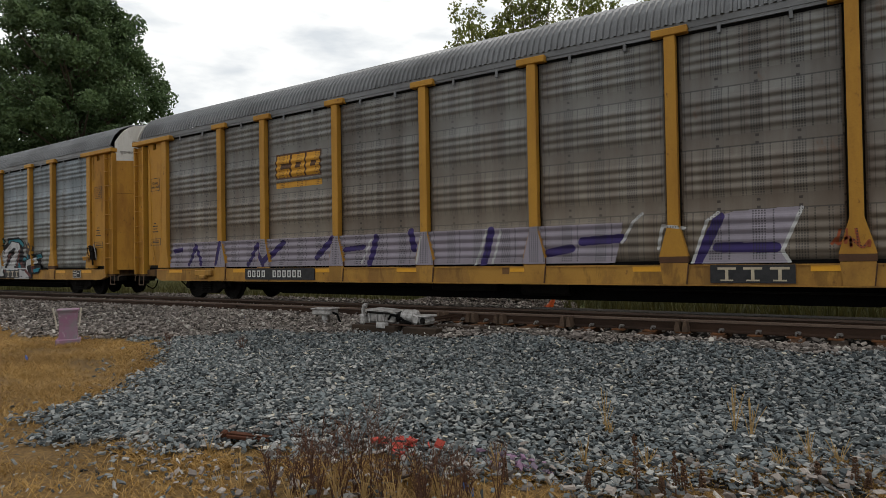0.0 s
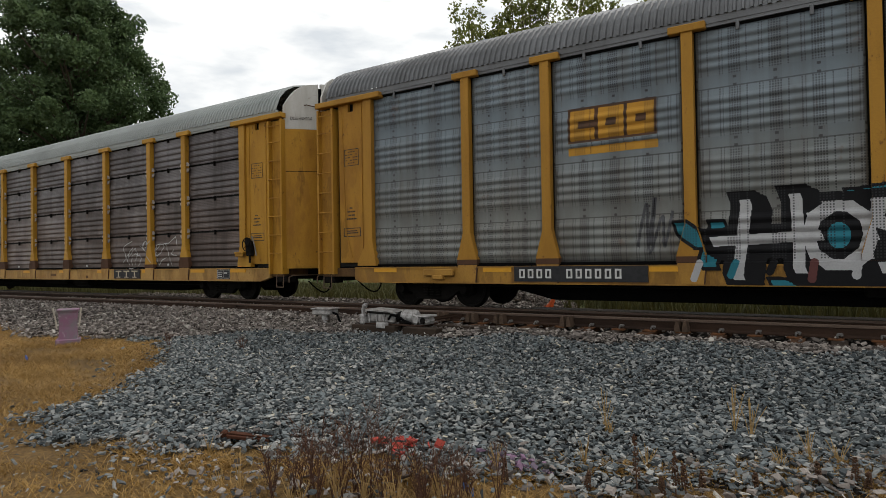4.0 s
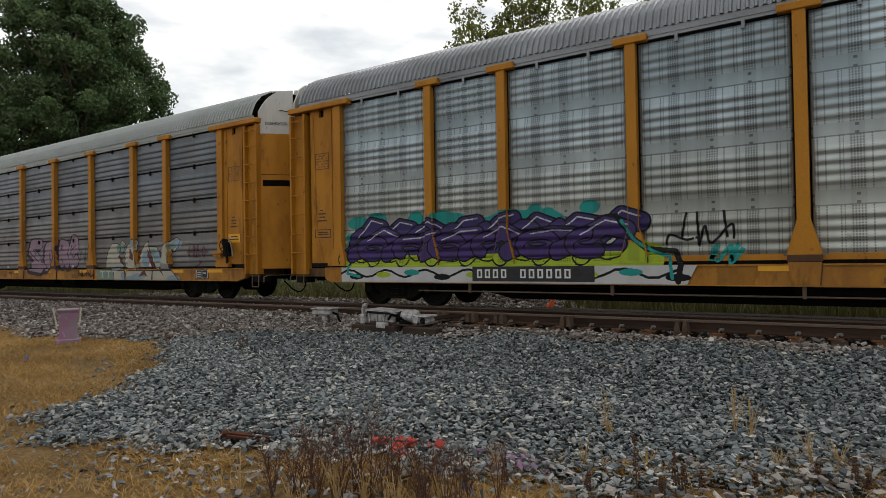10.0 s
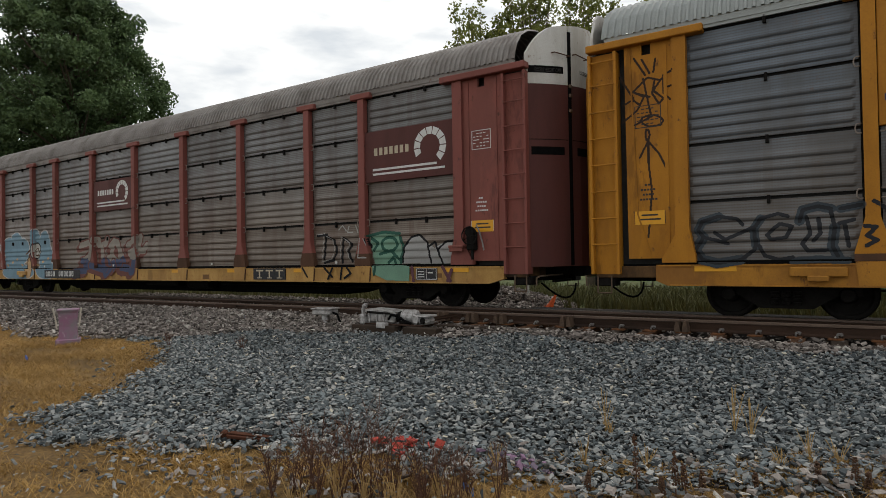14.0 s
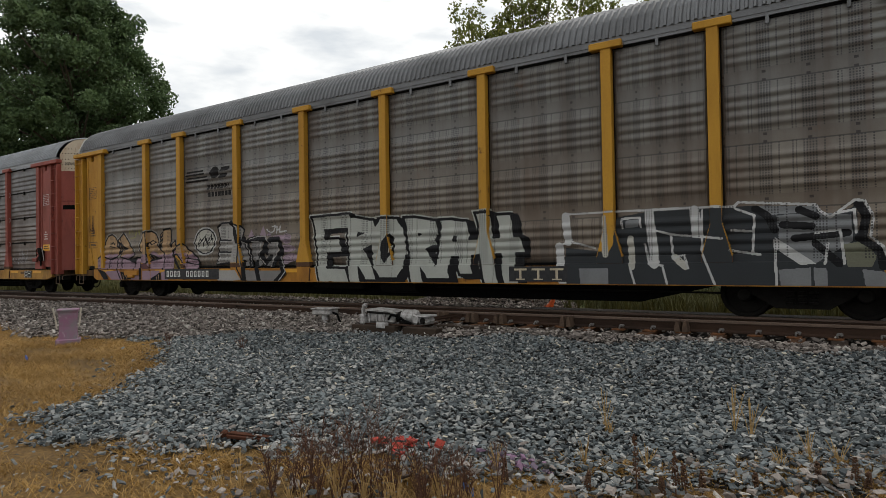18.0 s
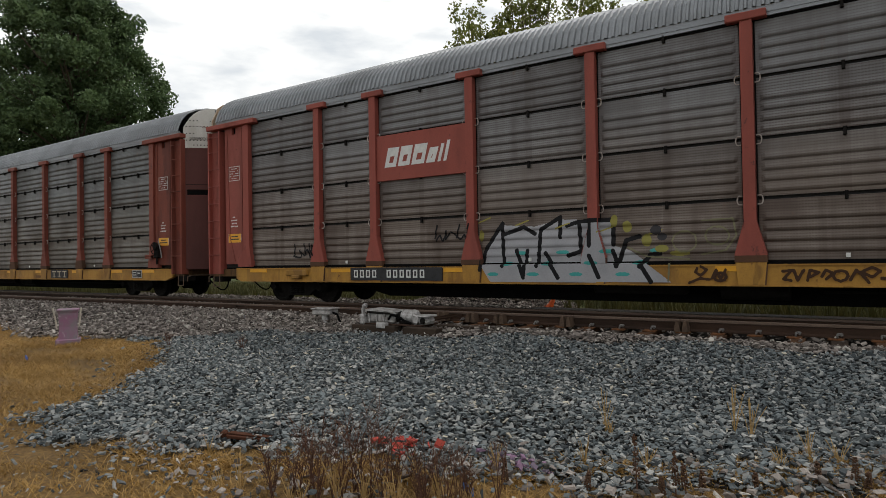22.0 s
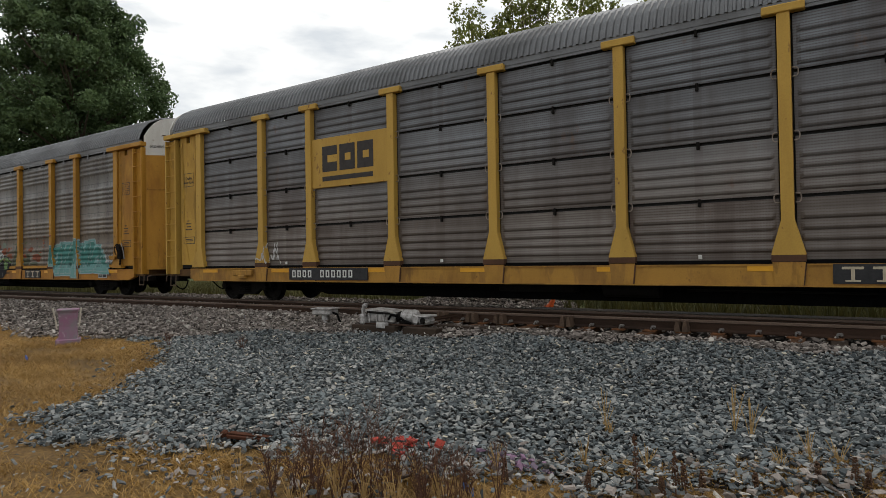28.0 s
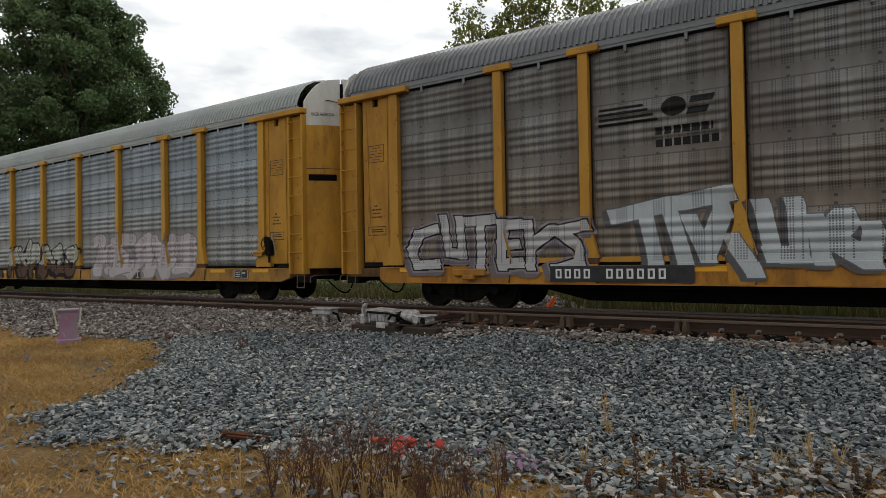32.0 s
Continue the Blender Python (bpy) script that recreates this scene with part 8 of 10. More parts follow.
cv.poly([(8.55, 1.13), (8.99, 1.12), (9.07, 0.94), (8.55, 0.94)], (0.19, 0.185, 0.175))
cv.lines(0.028, (0.03, 0.028, 0.03), [(5.00, 1.00), (5.19, 1.58), (5.44, 1.84), (5.78, 1.85), (6.00, 1.79), (5.94, 1.44), (6.22, 1.02), (5.70, 0.97), (5.00, 1.00)], [(5.95, 1.85), (6.11, 1.95), (6.30, 1.83), (6.23, 1.54), (6.04, 1.46), (5.95, 1.85)], [(6.30, 1.54), (6.43, 1.75), (6.80, 1.93), (6.99, 1.97), (7.10, 1.83), (7.02, 1.52), (7.11, 0.98), (6.28, 0.98), (6.30, 1.54)])
cv.lines(0.028, (0.03, 0.028, 0.03), [(7.08, 0.98), (7.27, 1.51), (7.51, 1.78), (7.71, 1.89), (7.70, 1.72), (7.84, 1.49), (8.08, 0.99), (7.43, 0.97), (7.08, 0.98)], [(7.70, 1.69), (8.17, 1.67), (8.33, 1.48), (8.53, 1.15), (8.49, 0.94), (8.11, 0.99), (7.70, 1.69)], [(8.37, 1.53), (8.65, 1.68), (8.96, 1.85), (9.27, 1.95), (9.48, 1.86), (9.39, 1.64), (9.19, 1.50), (9.05, 1.53), (8.94, 1.25), (9.04, 0.98), (9.13, 0.94), (8.58, 0.94), (8.53, 1.21), (8.37, 1.53)])
cv.lines(0.028, (0.03, 0.028, 0.03), [(5.76, 0.89), (6.41, 0.91), (6.44, 0.56), (5.75, 0.57), (5.76, 0.89)], [(6.54, 0.89), (8.10, 0.90), (8.04, 0.56), (6.53, 0.57), (6.54, 0.89)], [(8.12, 0.90), (9.18, 0.90), (9.56, 0.59), (8.10, 0.55), (8.12, 0.90)])
cv.skin(c, ST, "graffiti", "cream and pale blue graffiti with maroon slashes")
cv = Canvas(9.7, 10.9, 1.0, 2.0)
cv.lines(0.05, (0.085, 0.045, 0.05), [(9.96, 1.62), (9.99, 1.32), (9.90, 1.42)], [(10.17, 1.69), (10.18, 1.30)], [(10.17, 1.67), (10.28, 1.58), (10.19, 1.49), (10.29, 1.30)], [(10.34, 1.29), (10.38, 1.68), (10.48, 1.31)], [(10.69, 1.63), (10.60, 1.48), (10.70, 1.30), (10.80, 1.47), (10.69, 1.63)], [(9.83, 1.47), (10.93, 1.46)])
cv.lines(0.05, (0.085, 0.045, 0.05), [(10.25, 1.01), (10.42, 1.07), (10.56, 1.16), (10.47, 1.18)])
cv.skin(c, ST, "graffiti", "faded maroon letters")
tag(c, ST, 3.3, 4.6, 0.66, 0.92, 4, BLK, 54, 0.05, "black scribble on the sill")
tag(c, ST, 3.25, 4.0, 1.1, 1.85, 2, (0.06, 0.06, 0.065), 55, 0.035)

c = CARS[5]
cv = Canvas(6.6, 11.6, 0.6, 2.1)
MINTY, PINE, CHALK = (0.150, 0.265, 0.190), (0.022, 0.075, 0.055), (0.27, 0.265, 0.255)
cv.poly([(9.93, 1.03), (10.01, 1.40), (10.21, 1.65), (10.43, 1.69), (10.65, 1.53), (10.90, 1.38), (11.12, 1.49), (11.37, 1.53), (11.39, 1.02)], CHALK)
cv.poly([(8.98, 1.69), (9.39, 1.76), (9.86, 1.72), (9.95, 1.40), (9.93, 1.00), (10.25, 0.97), (10.24, 0.62), (9.57, 0.63), (9.13, 0.80), (9.10, 1.07)], MINTY)
for st in ([(9.02, 1.66), (9.23, 1.54), (9.10, 1.36)], arc(9.58, 1.50, 0.24, 0.17, 0, 6.283), [(9.28, 1.27), (9.62, 1.34), (9.89, 1.12)], [(9.54, 1.06), (9.70, 1.18), (9.77, 1.00)], [(9.90, 1.66), (10.01, 1.43), (9.91, 1.06)], [(9.21, 0.95), (9.17, 0.77)], [(8.93, 1.72), (9.40, 1.80), (9.90, 1.75)]):
    cv.line(st, 0.075, PINE)
for st in ([(9.97, 1.06), (10.03, 1.43), (10.24, 1.65), (10.47, 1.70), (10.69, 1.53), (10.79, 1.05)], [(10.72, 1.41), (10.91, 1.52), (11.11, 1.02)], [(10.97, 1.32), (11.19, 1.51), (11.40, 1.53)]):
    cv.line(st, 0.05, BLK)
for st in ([(7.49, 1.80), (7.41, 1.08)], [(7.47, 1.78), (7.78, 1.64), (7.87, 1.39), (7.75, 1.14), (7.43, 1.08)], [(8.09, 1.70), (8.04, 1.08)], [(8.09, 1.70), (8.39, 1.53), (8.26, 1.35), (8.38, 1.10)], [(8.90, 1.63), (9.02, 1.45)], [(7.19, 1.78), (7.51, 1.80)]):
    cv.line(st, 0.07, BLK)
    cv.line([(u - 0.075, v + 0.03) for u, v in st], 0.022, (0.26, 0.25, 0.235))
for st in ([(8.73, 1.67), (8.66, 1.19), (8.93, 1.19)], [(7.92, 1.91), (8.05, 2.02), (8.18, 1.87)], [(8.27, 1.99), (8.22, 1.83), (8.40, 1.83)], [(8.49, 2.01), (8.57, 1.82)]):
    cv.line(st, 0.03, (0.30, 0.30, 0.285))
for st in ([(7.50, 0.95), (7.79, 0.71)], [(7.79, 0.93), (7.63, 0.66)], [(8.12, 0.94), (8.07, 0.66)], [(8.29, 0.94), (8.42, 0.80), (8.20, 0.68)], [(6.71, 0.95), (6.89, 0.71)]):
    cv.line(st, 0.06, BLK)
for st in ([(10.32, 0.94), (10.36, 0.62)], [(11.18, 0.94), (11.38, 0.63)], [(11.42, 0.88), (11.31, 0.64)]):
    cv.line(st, 0.08, (0.10, 0.045, 0.055))
cv.skin(c, ST, "graffiti", "black outline letters beside pale green and chalky grey shapes")
cv = Canvas(-11.8, -7.0, 0.6, 2.75)
for q, (bs, bz, rx, rz) in enumerate(((-11.1, 1.9, 0.5, 0.42), (-10.4, 2.05, 0.55, 0.45), (-9.8, 1.75, 0.55, 0.5), (-10.6, 1.25, 0.95, 0.5), (-10.0, 0.85, 1.4, 0.3), (-8.65, 2.15, 0.36, 0.42), (-7.9, 2.0, 0.40, 0.5), (-7.8, 1.4, 0.55, 0.6), (-7.6, 0.95, 0.8, 0.35))):
    cv.blob(bs, bz, rx + 0.05, rz + 0.05, WHT)
for q, (bs, bz, rx, rz) in enumerate(((-11.1, 1.9, 0.5, 0.42), (-10.4, 2.05, 0.55, 0.45), (-9.8, 1.75, 0.55, 0.5), (-10.6, 1.25, 0.95, 0.5), (-10.0, 0.85, 1.4, 0.3), (-8.65, 2.15, 0.36, 0.42), (-7.9, 2.0, 0.40, 0.5), (-7.8, 1.4, 0.55, 0.6), (-7.6, 0.95, 0.8, 0.35))):
    cv.blob(bs, bz, rx, rz, SKY)
for q in range(9):
    cv.blob(-11.2 + q * 0.45, 1.15 + 0.12 * (q % 3), 0.1, 0.05, PEACH)
cv.blob(-9.1, 1.1, 0.35, 0.5, BROWN)
cv.blob(-9.1, 1.05, 0.29, 0.45, PEACH)
cv.blob(-8.55, 1.72, 0.34, 0.34, BLK)
cv.blob(-8.55, 1.72, 0.29, 0.29, CRM)
cv.blob(-8.5, 1.66, 0.17, 0.17, BROWN)
cv.blob(-8.5, 1.66, 0.12, 0.12, CRM)
cv.line([(-9.5, 1.6), (-9.15, 1.75), (-8.9, 2.0)], 0.07, BROWN)
cv.skin(c, ST, "graffiti", "light blue cloud graffiti with white edges")
piece(c, ST, -5.2, -1.0, 0.72, 2.15, 4, (0.23, 0.21, 0.18), (0.14, 0.06, 0.05), None, (0.06, 0.075, 0.13), None, 64, 0.22, "pale graffiti with navy and rust outlines")

c = CARS[6]
cv = Canvas(-12.0, -4.9, 0.60, 2.6)
PEACHY, ROSY = (0.34, 0.225, 0.125), (0.27, 0.185, 0.225)
cv.lines(0.12, (0.30, 0.29, 0.275), [(-11.52, 1.59), (-11.45, 1.93), (-11.26, 2.12), (-11.02, 2.17), (-10.79, 2.07), (-10.67, 1.92)], [(-10.67, 1.93), (-10.27, 2.19), (-9.74, 1.69), (-9.57, 1.52)], [(-9.25, 1.61), (-9.24, 1.82), (-9.11, 2.02), (-8.86, 2.16), (-8.57, 2.20), (-8.32, 2.10), (-8.16, 1.87)])
cv.poly([(-11.80, 1.31), (-11.53, 1.42), (-10.51, 1.32), (-9.85, 1.27), (-9.43, 1.34), (-9.17, 1.33), (-9.15, 0.94), (-11.79, 0.98)], PEACHY)
cv.poly([(-11.52, 1.59), (-11.45, 1.93), (-11.26, 2.12), (-11.02, 2.17), (-10.79, 2.07), (-10.67, 1.92), (-10.66, 1.78), (-10.39, 1.61), (-10.63, 1.37), (-11.10, 1.29), (-11.53, 1.40)], PEACHY)
cv.poly([(-10.67, 1.93), (-10.27, 2.19), (-9.74, 1.69), (-9.57, 1.52), (-9.57, 1.39), (-9.96, 1.27), (-10.40, 1.37), (-10.45, 1.59), (-9.99, 1.65), (-10.39, 1.80)], PEACHY)
cv.poly([(-9.12, 1.46), (-9.25, 1.61), (-9.24, 1.82), (-9.11, 2.02), (-8.86, 2.16), (-8.57, 2.20), (-8.32, 2.10), (-8.16, 1.87), (-8.19, 1.70), (-7.90, 1.51), (-7.82, 1.41), (-7.78, 0.94), (-8.46, 0.94), (-8.72, 1.14), (-9.11, 1.15)], PEACHY)
cv.poly([(-7.90, 2.21), (-7.48, 2.25), (-7.48, 1.64), (-7.26, 1.86), (-7.17, 1.67), (-7.37, 1.49), (-7.15, 0.93), (-7.74, 0.93), (-7.80, 1.41), (-7.94, 1.51)], PEACHY)
cv.poly([(-7.34, 1.51), (-7.05, 1.65), (-6.80, 1.73), (-6.51, 1.55), (-6.14, 1.36), (-5.93, 1.13), (-5.89, 0.92), (-6.56, 0.92), (-6.75, 1.20), (-6.98, 1.40), (-7.34, 1.40)], PEACHY)
cv.tint(PEACHY, ROSY, 1.45)
cv.poly([(-11.29, 0.87), (-10.35, 0.91), (-10.16, 0.54), (-10.76, 0.53)], ROSY)
cv.poly([(-9.65, 0.90), (-9.09, 0.90), (-9.04, 0.55), (-9.65, 0.54)], ROSY)
cv.poly([(-8.94, 0.90), (-8.51, 0.90), (-8.47, 0.54), (-8.95, 0.53)], ROSY)
cv.poly([(-7.87, 0.85), (-7.48, 0.89), (-7.47, 0.53), (-7.83, 0.53)], ROSY)
cv.poly([(-8.46, 0.90), (-7.92, 0.89), (-8.19, 0.64), (-8.46, 0.64)], ROSY)
cv.poly([(-7.14, 1.37), (-6.83, 1.20), (-6.77, 0.94), (-7.11, 0.94)], (0.15, 0.105, 0.025))
cv.poly([(-10.66, 1.91), (-9.99, 1.65), (-10.40, 1.50), (-10.51, 1.70)], BLK)
cv.poly([(-8.10, 2.06), (-7.91, 2.19), (-7.95, 1.66), (-8.10, 1.64)], BLK)
cv.poly([(-8.78, 1.46), (-8.36, 1.41), (-8.08, 1.30), (-8.55, 1.24)], BLK)
cv.poly([(-9.98, 1.27), (-9.43, 1.34), (-9.48, 1.13)], BLK)
cv.poly([(-8.45, 0.64), (-7.90, 0.85), (-7.89, 0.54), (-8.42, 0.54)], BLK)
cv.poly([(-10.28, 0.86), (-9.86, 0.82), (-9.60, 0.63), (-10.14, 0.54)], BLK)
cv.poly([(-7.34, 1.38), (-7.11, 1.35), (-6.79, 0.92), (-6.89, 0.92)], BLK)
cv.poly([(-9.15, 1.33), (-9.01, 1.19), (-9.02, 0.53), (-9.14, 0.53)], BLK)
cv.poly([(-11.79, 0.96), (-11.29, 0.87), (-10.99, 0.53), (-11.30, 0.53)], BLK)
cv.poly([(-9.01, 1.12), (-8.72, 1.16), (-8.55, 0.94), (-8.94, 0.94)], (0.11, 0.05, 0.055))
cv.lines(0.055, BLK, [(-11.52, 1.59), (-11.45, 1.93), (-11.26, 2.12), (-11.02, 2.17), (-10.79, 2.07), (-10.67, 1.92), (-10.66, 1.78), (-10.39, 1.61), (-10.63, 1.37)], [(-10.63, 1.37), (-11.10, 1.29), (-11.53, 1.40), (-11.52, 1.59)], [(-10.67, 1.93), (-10.27, 2.19), (-9.74, 1.69), (-9.57, 1.52), (-9.57, 1.39), (-9.96, 1.27), (-10.40, 1.37), (-10.45, 1.59)], [(-10.45, 1.59), (-9.99, 1.65), (-10.39, 1.80), (-10.67, 1.93)], [(-11.80, 1.31), (-11.53, 1.42)])
cv.lines(0.055, BLK, [(-11.80, 1.31), (-11.79, 0.98)], [(-9.12, 1.46), (-9.25, 1.61), (-9.24, 1.82), (-9.11, 2.02), (-8.86, 2.16), (-8.57, 2.20), (-8.32, 2.10), (-8.16, 1.87)], [(-8.16, 1.87), (-8.19, 1.70), (-7.90, 1.51), (-7.82, 1.41), (-7.78, 0.94)], [(-7.90, 2.21), (-7.48, 2.25), (-7.48, 1.64), (-7.26, 1.86), (-7.17, 1.67), (-7.37, 1.49)], [(-7.37, 1.49), (-7.15, 0.93)])
cv.lines(0.055, BLK, [(-7.34, 1.51), (-7.05, 1.65), (-6.80, 1.73), (-6.51, 1.55), (-6.14, 1.36), (-5.93, 1.13), (-5.89, 0.92)], [(-6.75, 1.20), (-6.98, 1.40), (-7.34, 1.40), (-7.34, 1.51)], [(-9.15, 1.33), (-9.43, 1.34), (-9.48, 0.94)], [(-8.77, 2.15), (-8.71, 1.59), (-8.69, 1.19)], [(-8.72, 1.14), (-8.55, 1.22), (-8.00, 1.30)])
cv.lines(0.055, BLK, [(-10.35, 1.28), (-10.24, 0.95)], [(-11.10, 1.24), (-11.11, 0.96)], [(-10.63, 1.31), (-10.52, 0.95), (-10.25, 0.56)])
cv.lines(0.035, BLK, [(-8.69, 1.82), (-8.49, 1.89), (-8.31, 1.82), (-8.50, 1.75), (-8.69, 1.82)], [(-11.11, 1.83), (-10.94, 1.88), (-10.79, 1.78)], [(-11.09, 1.75), (-10.74, 1.71)], [(-6.75, 1.29), (-5.93, 1.21)], [(-6.75, 1.15), (-5.93, 1.07)])
cv.lines(0.035, BLK, [(-10.50, 2.03), (-10.39, 1.76)], [(-6.55, 1.46), (-6.56, 0.94)])
cv.lines(0.03, PEACHY, [(-8.05, 2.03), (-7.95, 2.10)], [(-8.05, 1.91), (-7.95, 1.98)], [(-8.06, 1.79), (-7.96, 1.86)], [(-8.59, 1.40), (-8.54, 1.30)], [(-8.40, 1.37), (-8.38, 1.29)], [(-10.41, 1.76), (-10.37, 1.58)])
cv.lines(0.03, PEACHY, [(-10.26, 1.71), (-10.23, 1.58)], [(-10.13, 0.78), (-10.06, 0.60)], [(-9.97, 0.75), (-9.87, 0.63)], [(-8.14, 0.72), (-8.12, 0.58)], [(-8.01, 0.76), (-7.98, 0.58)])
cv.lines(0.03, (0.27, 0.26, 0.10), [(-9.92, 2.15), (-9.85, 2.27), (-9.81, 2.12)], [(-9.75, 2.20), (-9.66, 2.26), (-9.69, 2.11)], [(-9.57, 2.21), (-9.52, 2.08), (-9.43, 2.26)], [(-9.36, 2.19), (-9.26, 2.25), (-9.31, 2.11)], [(-9.21, 2.23), (-9.15, 2.30)], [(-9.84, 1.99), (-9.52, 2.04)])
cv.skin(c, SL, "graffiti", "peach and pink graffiti with black outline")
cv = Canvas(-6.4, -5.0, 1.2, 2.3)
cv.blob(-5.7, 1.78, 0.56, 0.44, WHT)
cv.blob(-5.7, 1.78, 0.51, 0.39, BLK)
cv.blob(-5.7, 1.78, 0.46, 0.35, CRM)
for q in range(9):
    cv.line([(-6.02 + q * 0.075, 1.62 + 0.1 * (q % 3)), (-5.96 + q * 0.075, 1.86 - 0.12 * (q % 2)), (-5.88 + q * 0.07, 1.78 + 0.07 * (q % 4))], 0.04, BLK)
cv.skin(c, SL, "graffiti", "cream speech bubble with black marks")
cv = Canvas(-5.5, -1.5, 0.60, 2.7)
MIST, ASH, PALE = (0.27, 0.205, 0.245), (0.185, 0.178, 0.172), (0.31, 0.30, 0.285)
cv.poly([(-3.71, 1.85), (-3.56, 2.07), (-3.45, 1.84)], MIST)
cv.poly([(-3.22, 1.87), (-3.06, 2.15), (-2.94, 1.86)], MIST)
cv.poly([(-2.92, 1.86), (-2.81, 2.00), (-2.74, 1.82)], MIST)
cv.blob(-2.11, 1.75, 0.2, 0.14, MIST)
cv.blob(-2.06, 1.48, 0.3, 0.1, MIST)
cv.blob(-1.94, 1.23, 0.28, 0.12, MIST)
cv.blob(-2.15, 1.10, 0.2, 0.06, MIST)
cv.blob(-2.44, 1.81, 0.25, 0.05, MIST)
cv.poly([(-4.08, 1.81), (-3.78, 1.74), (-3.49, 1.04), (-3.92, 0.97), (-4.03, 1.30)], ASH)
cv.poly([(-3.55, 1.75), (-3.07, 1.69), (-3.17, 1.33), (-2.95, 1.08), (-3.22, 0.98), (-3.49, 1.28)], ASH)
cv.poly([(-2.95, 1.03), (-2.76, 1.70), (-2.42, 1.68), (-2.45, 1.35), (-2.65, 1.01)], ASH)
cv.poly([(-3.74, 0.89), (-2.20, 0.88), (-2.47, 0.54), (-3.63, 0.53)], ASH)
cv.lines(0.17, BLK, [(-3.90, 1.79), (-3.62, 1.46), (-3.49, 1.04)], [(-3.66, 1.74), (-3.37, 1.79), (-3.02, 1.77), (-2.92, 1.65), (-3.05, 1.38), (-3.19, 1.31)], [(-3.19, 1.31), (-2.88, 1.10), (-2.73, 1.25)], [(-2.76, 1.73), (-2.44, 1.74), (-2.32, 1.52), (-2.27, 1.38), (-2.45, 1.26), (-2.58, 1.07)])
cv.lines(0.17, BLK, [(-2.37, 1.24), (-2.17, 0.94), (-2.11, 0.82), (-2.45, 0.56)], [(-3.83, 1.11), (-3.74, 0.53)], [(-3.27, 1.10), (-3.12, 0.54)])
cv.lines(0.12, BLK, [(-2.93, 1.65), (-2.88, 1.36)])
cv.lines(0.03, PALE, [(-4.05, 1.75), (-3.78, 1.65), (-3.56, 1.29), (-3.47, 1.02)], [(-3.55, 1.71), (-3.23, 1.70), (-3.13, 1.55), (-3.23, 1.32)], [(-2.74, 1.66), (-2.46, 1.65), (-2.43, 1.42), (-2.61, 1.21), (-2.66, 0.99)], [(-3.17, 1.23), (-2.91, 1.06)], [(-2.33, 1.26), (-2.05, 0.86), (-2.42, 0.52)], [(-3.64, 1.78), (-3.31, 1.85), (-2.98, 1.84), (-2.83, 1.66)])
cv.poly([(-5.10, 2.18), (-4.83, 2.29), (-4.44, 2.30), (-4.07, 2.19), (-3.87, 2.06), (-4.00, 1.75), (-4.08, 1.12), (-4.47, 1.12), (-5.12, 1.06), (-4.96, 1.79)], PALE)
cv.poly([(-5.12, 0.89), (-4.16, 0.89), (-3.92, 0.62), (-4.93, 0.55)], PALE)
cv.lines(0.05, BLK, [(-5.10, 2.18), (-4.83, 2.29), (-4.44, 2.30), (-4.07, 2.19), (-3.87, 2.06), (-4.00, 1.75), (-4.08, 1.12)], [(-5.10, 2.18), (-4.96, 1.79), (-5.08, 1.06), (-4.47, 1.12)], [(-4.98, 1.79), (-4.44, 1.77)], [(-5.02, 1.44), (-4.45, 1.42)], [(-4.10, 0.96), (-3.81, 0.56)])
cv.lines(0.15, BLK, [(-4.45, 2.28), (-4.19, 2.08), (-4.08, 1.73)])
cv.lines(0.045, WHT, [(-2.92, 2.03), (-2.76, 1.93), (-2.63, 1.97), (-2.56, 2.11)], [(-2.70, 2.10), (-2.54, 2.11)], [(-2.50, 2.09), (-2.52, 1.92)], [(-2.50, 2.00), (-2.39, 2.02)], [(-2.37, 2.10), (-2.40, 1.94), (-2.13, 1.96)])
cv.skin(c, SL, "graffiti", "grey and black letters with pink haze beside a pale outlined shape")
cv = Canvas(-1.4, 5.2, 0.60, 2.5)
CHALK = (0.345, 0.355, 0.325)
big = ([(-0.88, 2.04), (-0.66, 0.75)], [(-0.88, 2.10), (0.09, 2.12)], [(-0.77, 1.50), (-0.28, 1.51)], [(-0.62, 0.77), (0.01, 0.75)], [(0.27, 2.01), (0.41, 0.68)], [(0.27, 2.04), (0.85, 1.93), (0.85, 1.67), (0.37, 1.49), (0.89, 0.82)], [(1.82, 1.40), (1.74, 1.07), (1.56, 0.87), (1.33, 0.87), (1.15, 1.08), (1.09, 1.42), (1.17, 1.75), (1.36, 1.95), (1.58, 1.94), (1.76, 1.73), (1.82, 1.40)], [(2.15, 1.92), (2.32, 0.69)], [(2.15, 1.94), (2.70, 1.84), (2.65, 1.60), (2.27, 1.43), (2.73, 0.86)], [(3.03, 0.86), (3.16, 1.84), (3.53, 1.78), (3.64, 0.95)], [(3.13, 1.34), (3.57, 1.35)], [(4.11, 1.94), (4.28, 0.71)], [(4.62, 1.87), (4.75, 0.74)], [(3.84, 1.37), (4.86, 1.40)])
cv.bold(big, 0.42, CHALK, CHALK, 0.03)
cv.bold(big, 0.36, BLK, BLK, 0.03, BLK, (0.17, -0.06))
cv.bold(big, 0.30, CHALK, BLK, 0.03)
cv.skin(c, SL, "graffiti", "big pale white graffiti letters with black edges")
cv = Canvas(5.6, 11.4, 0.60, 2.5)
SLATE, STEELY = (0.030, 0.033, 0.036), (0.165, 0.17, 0.175)
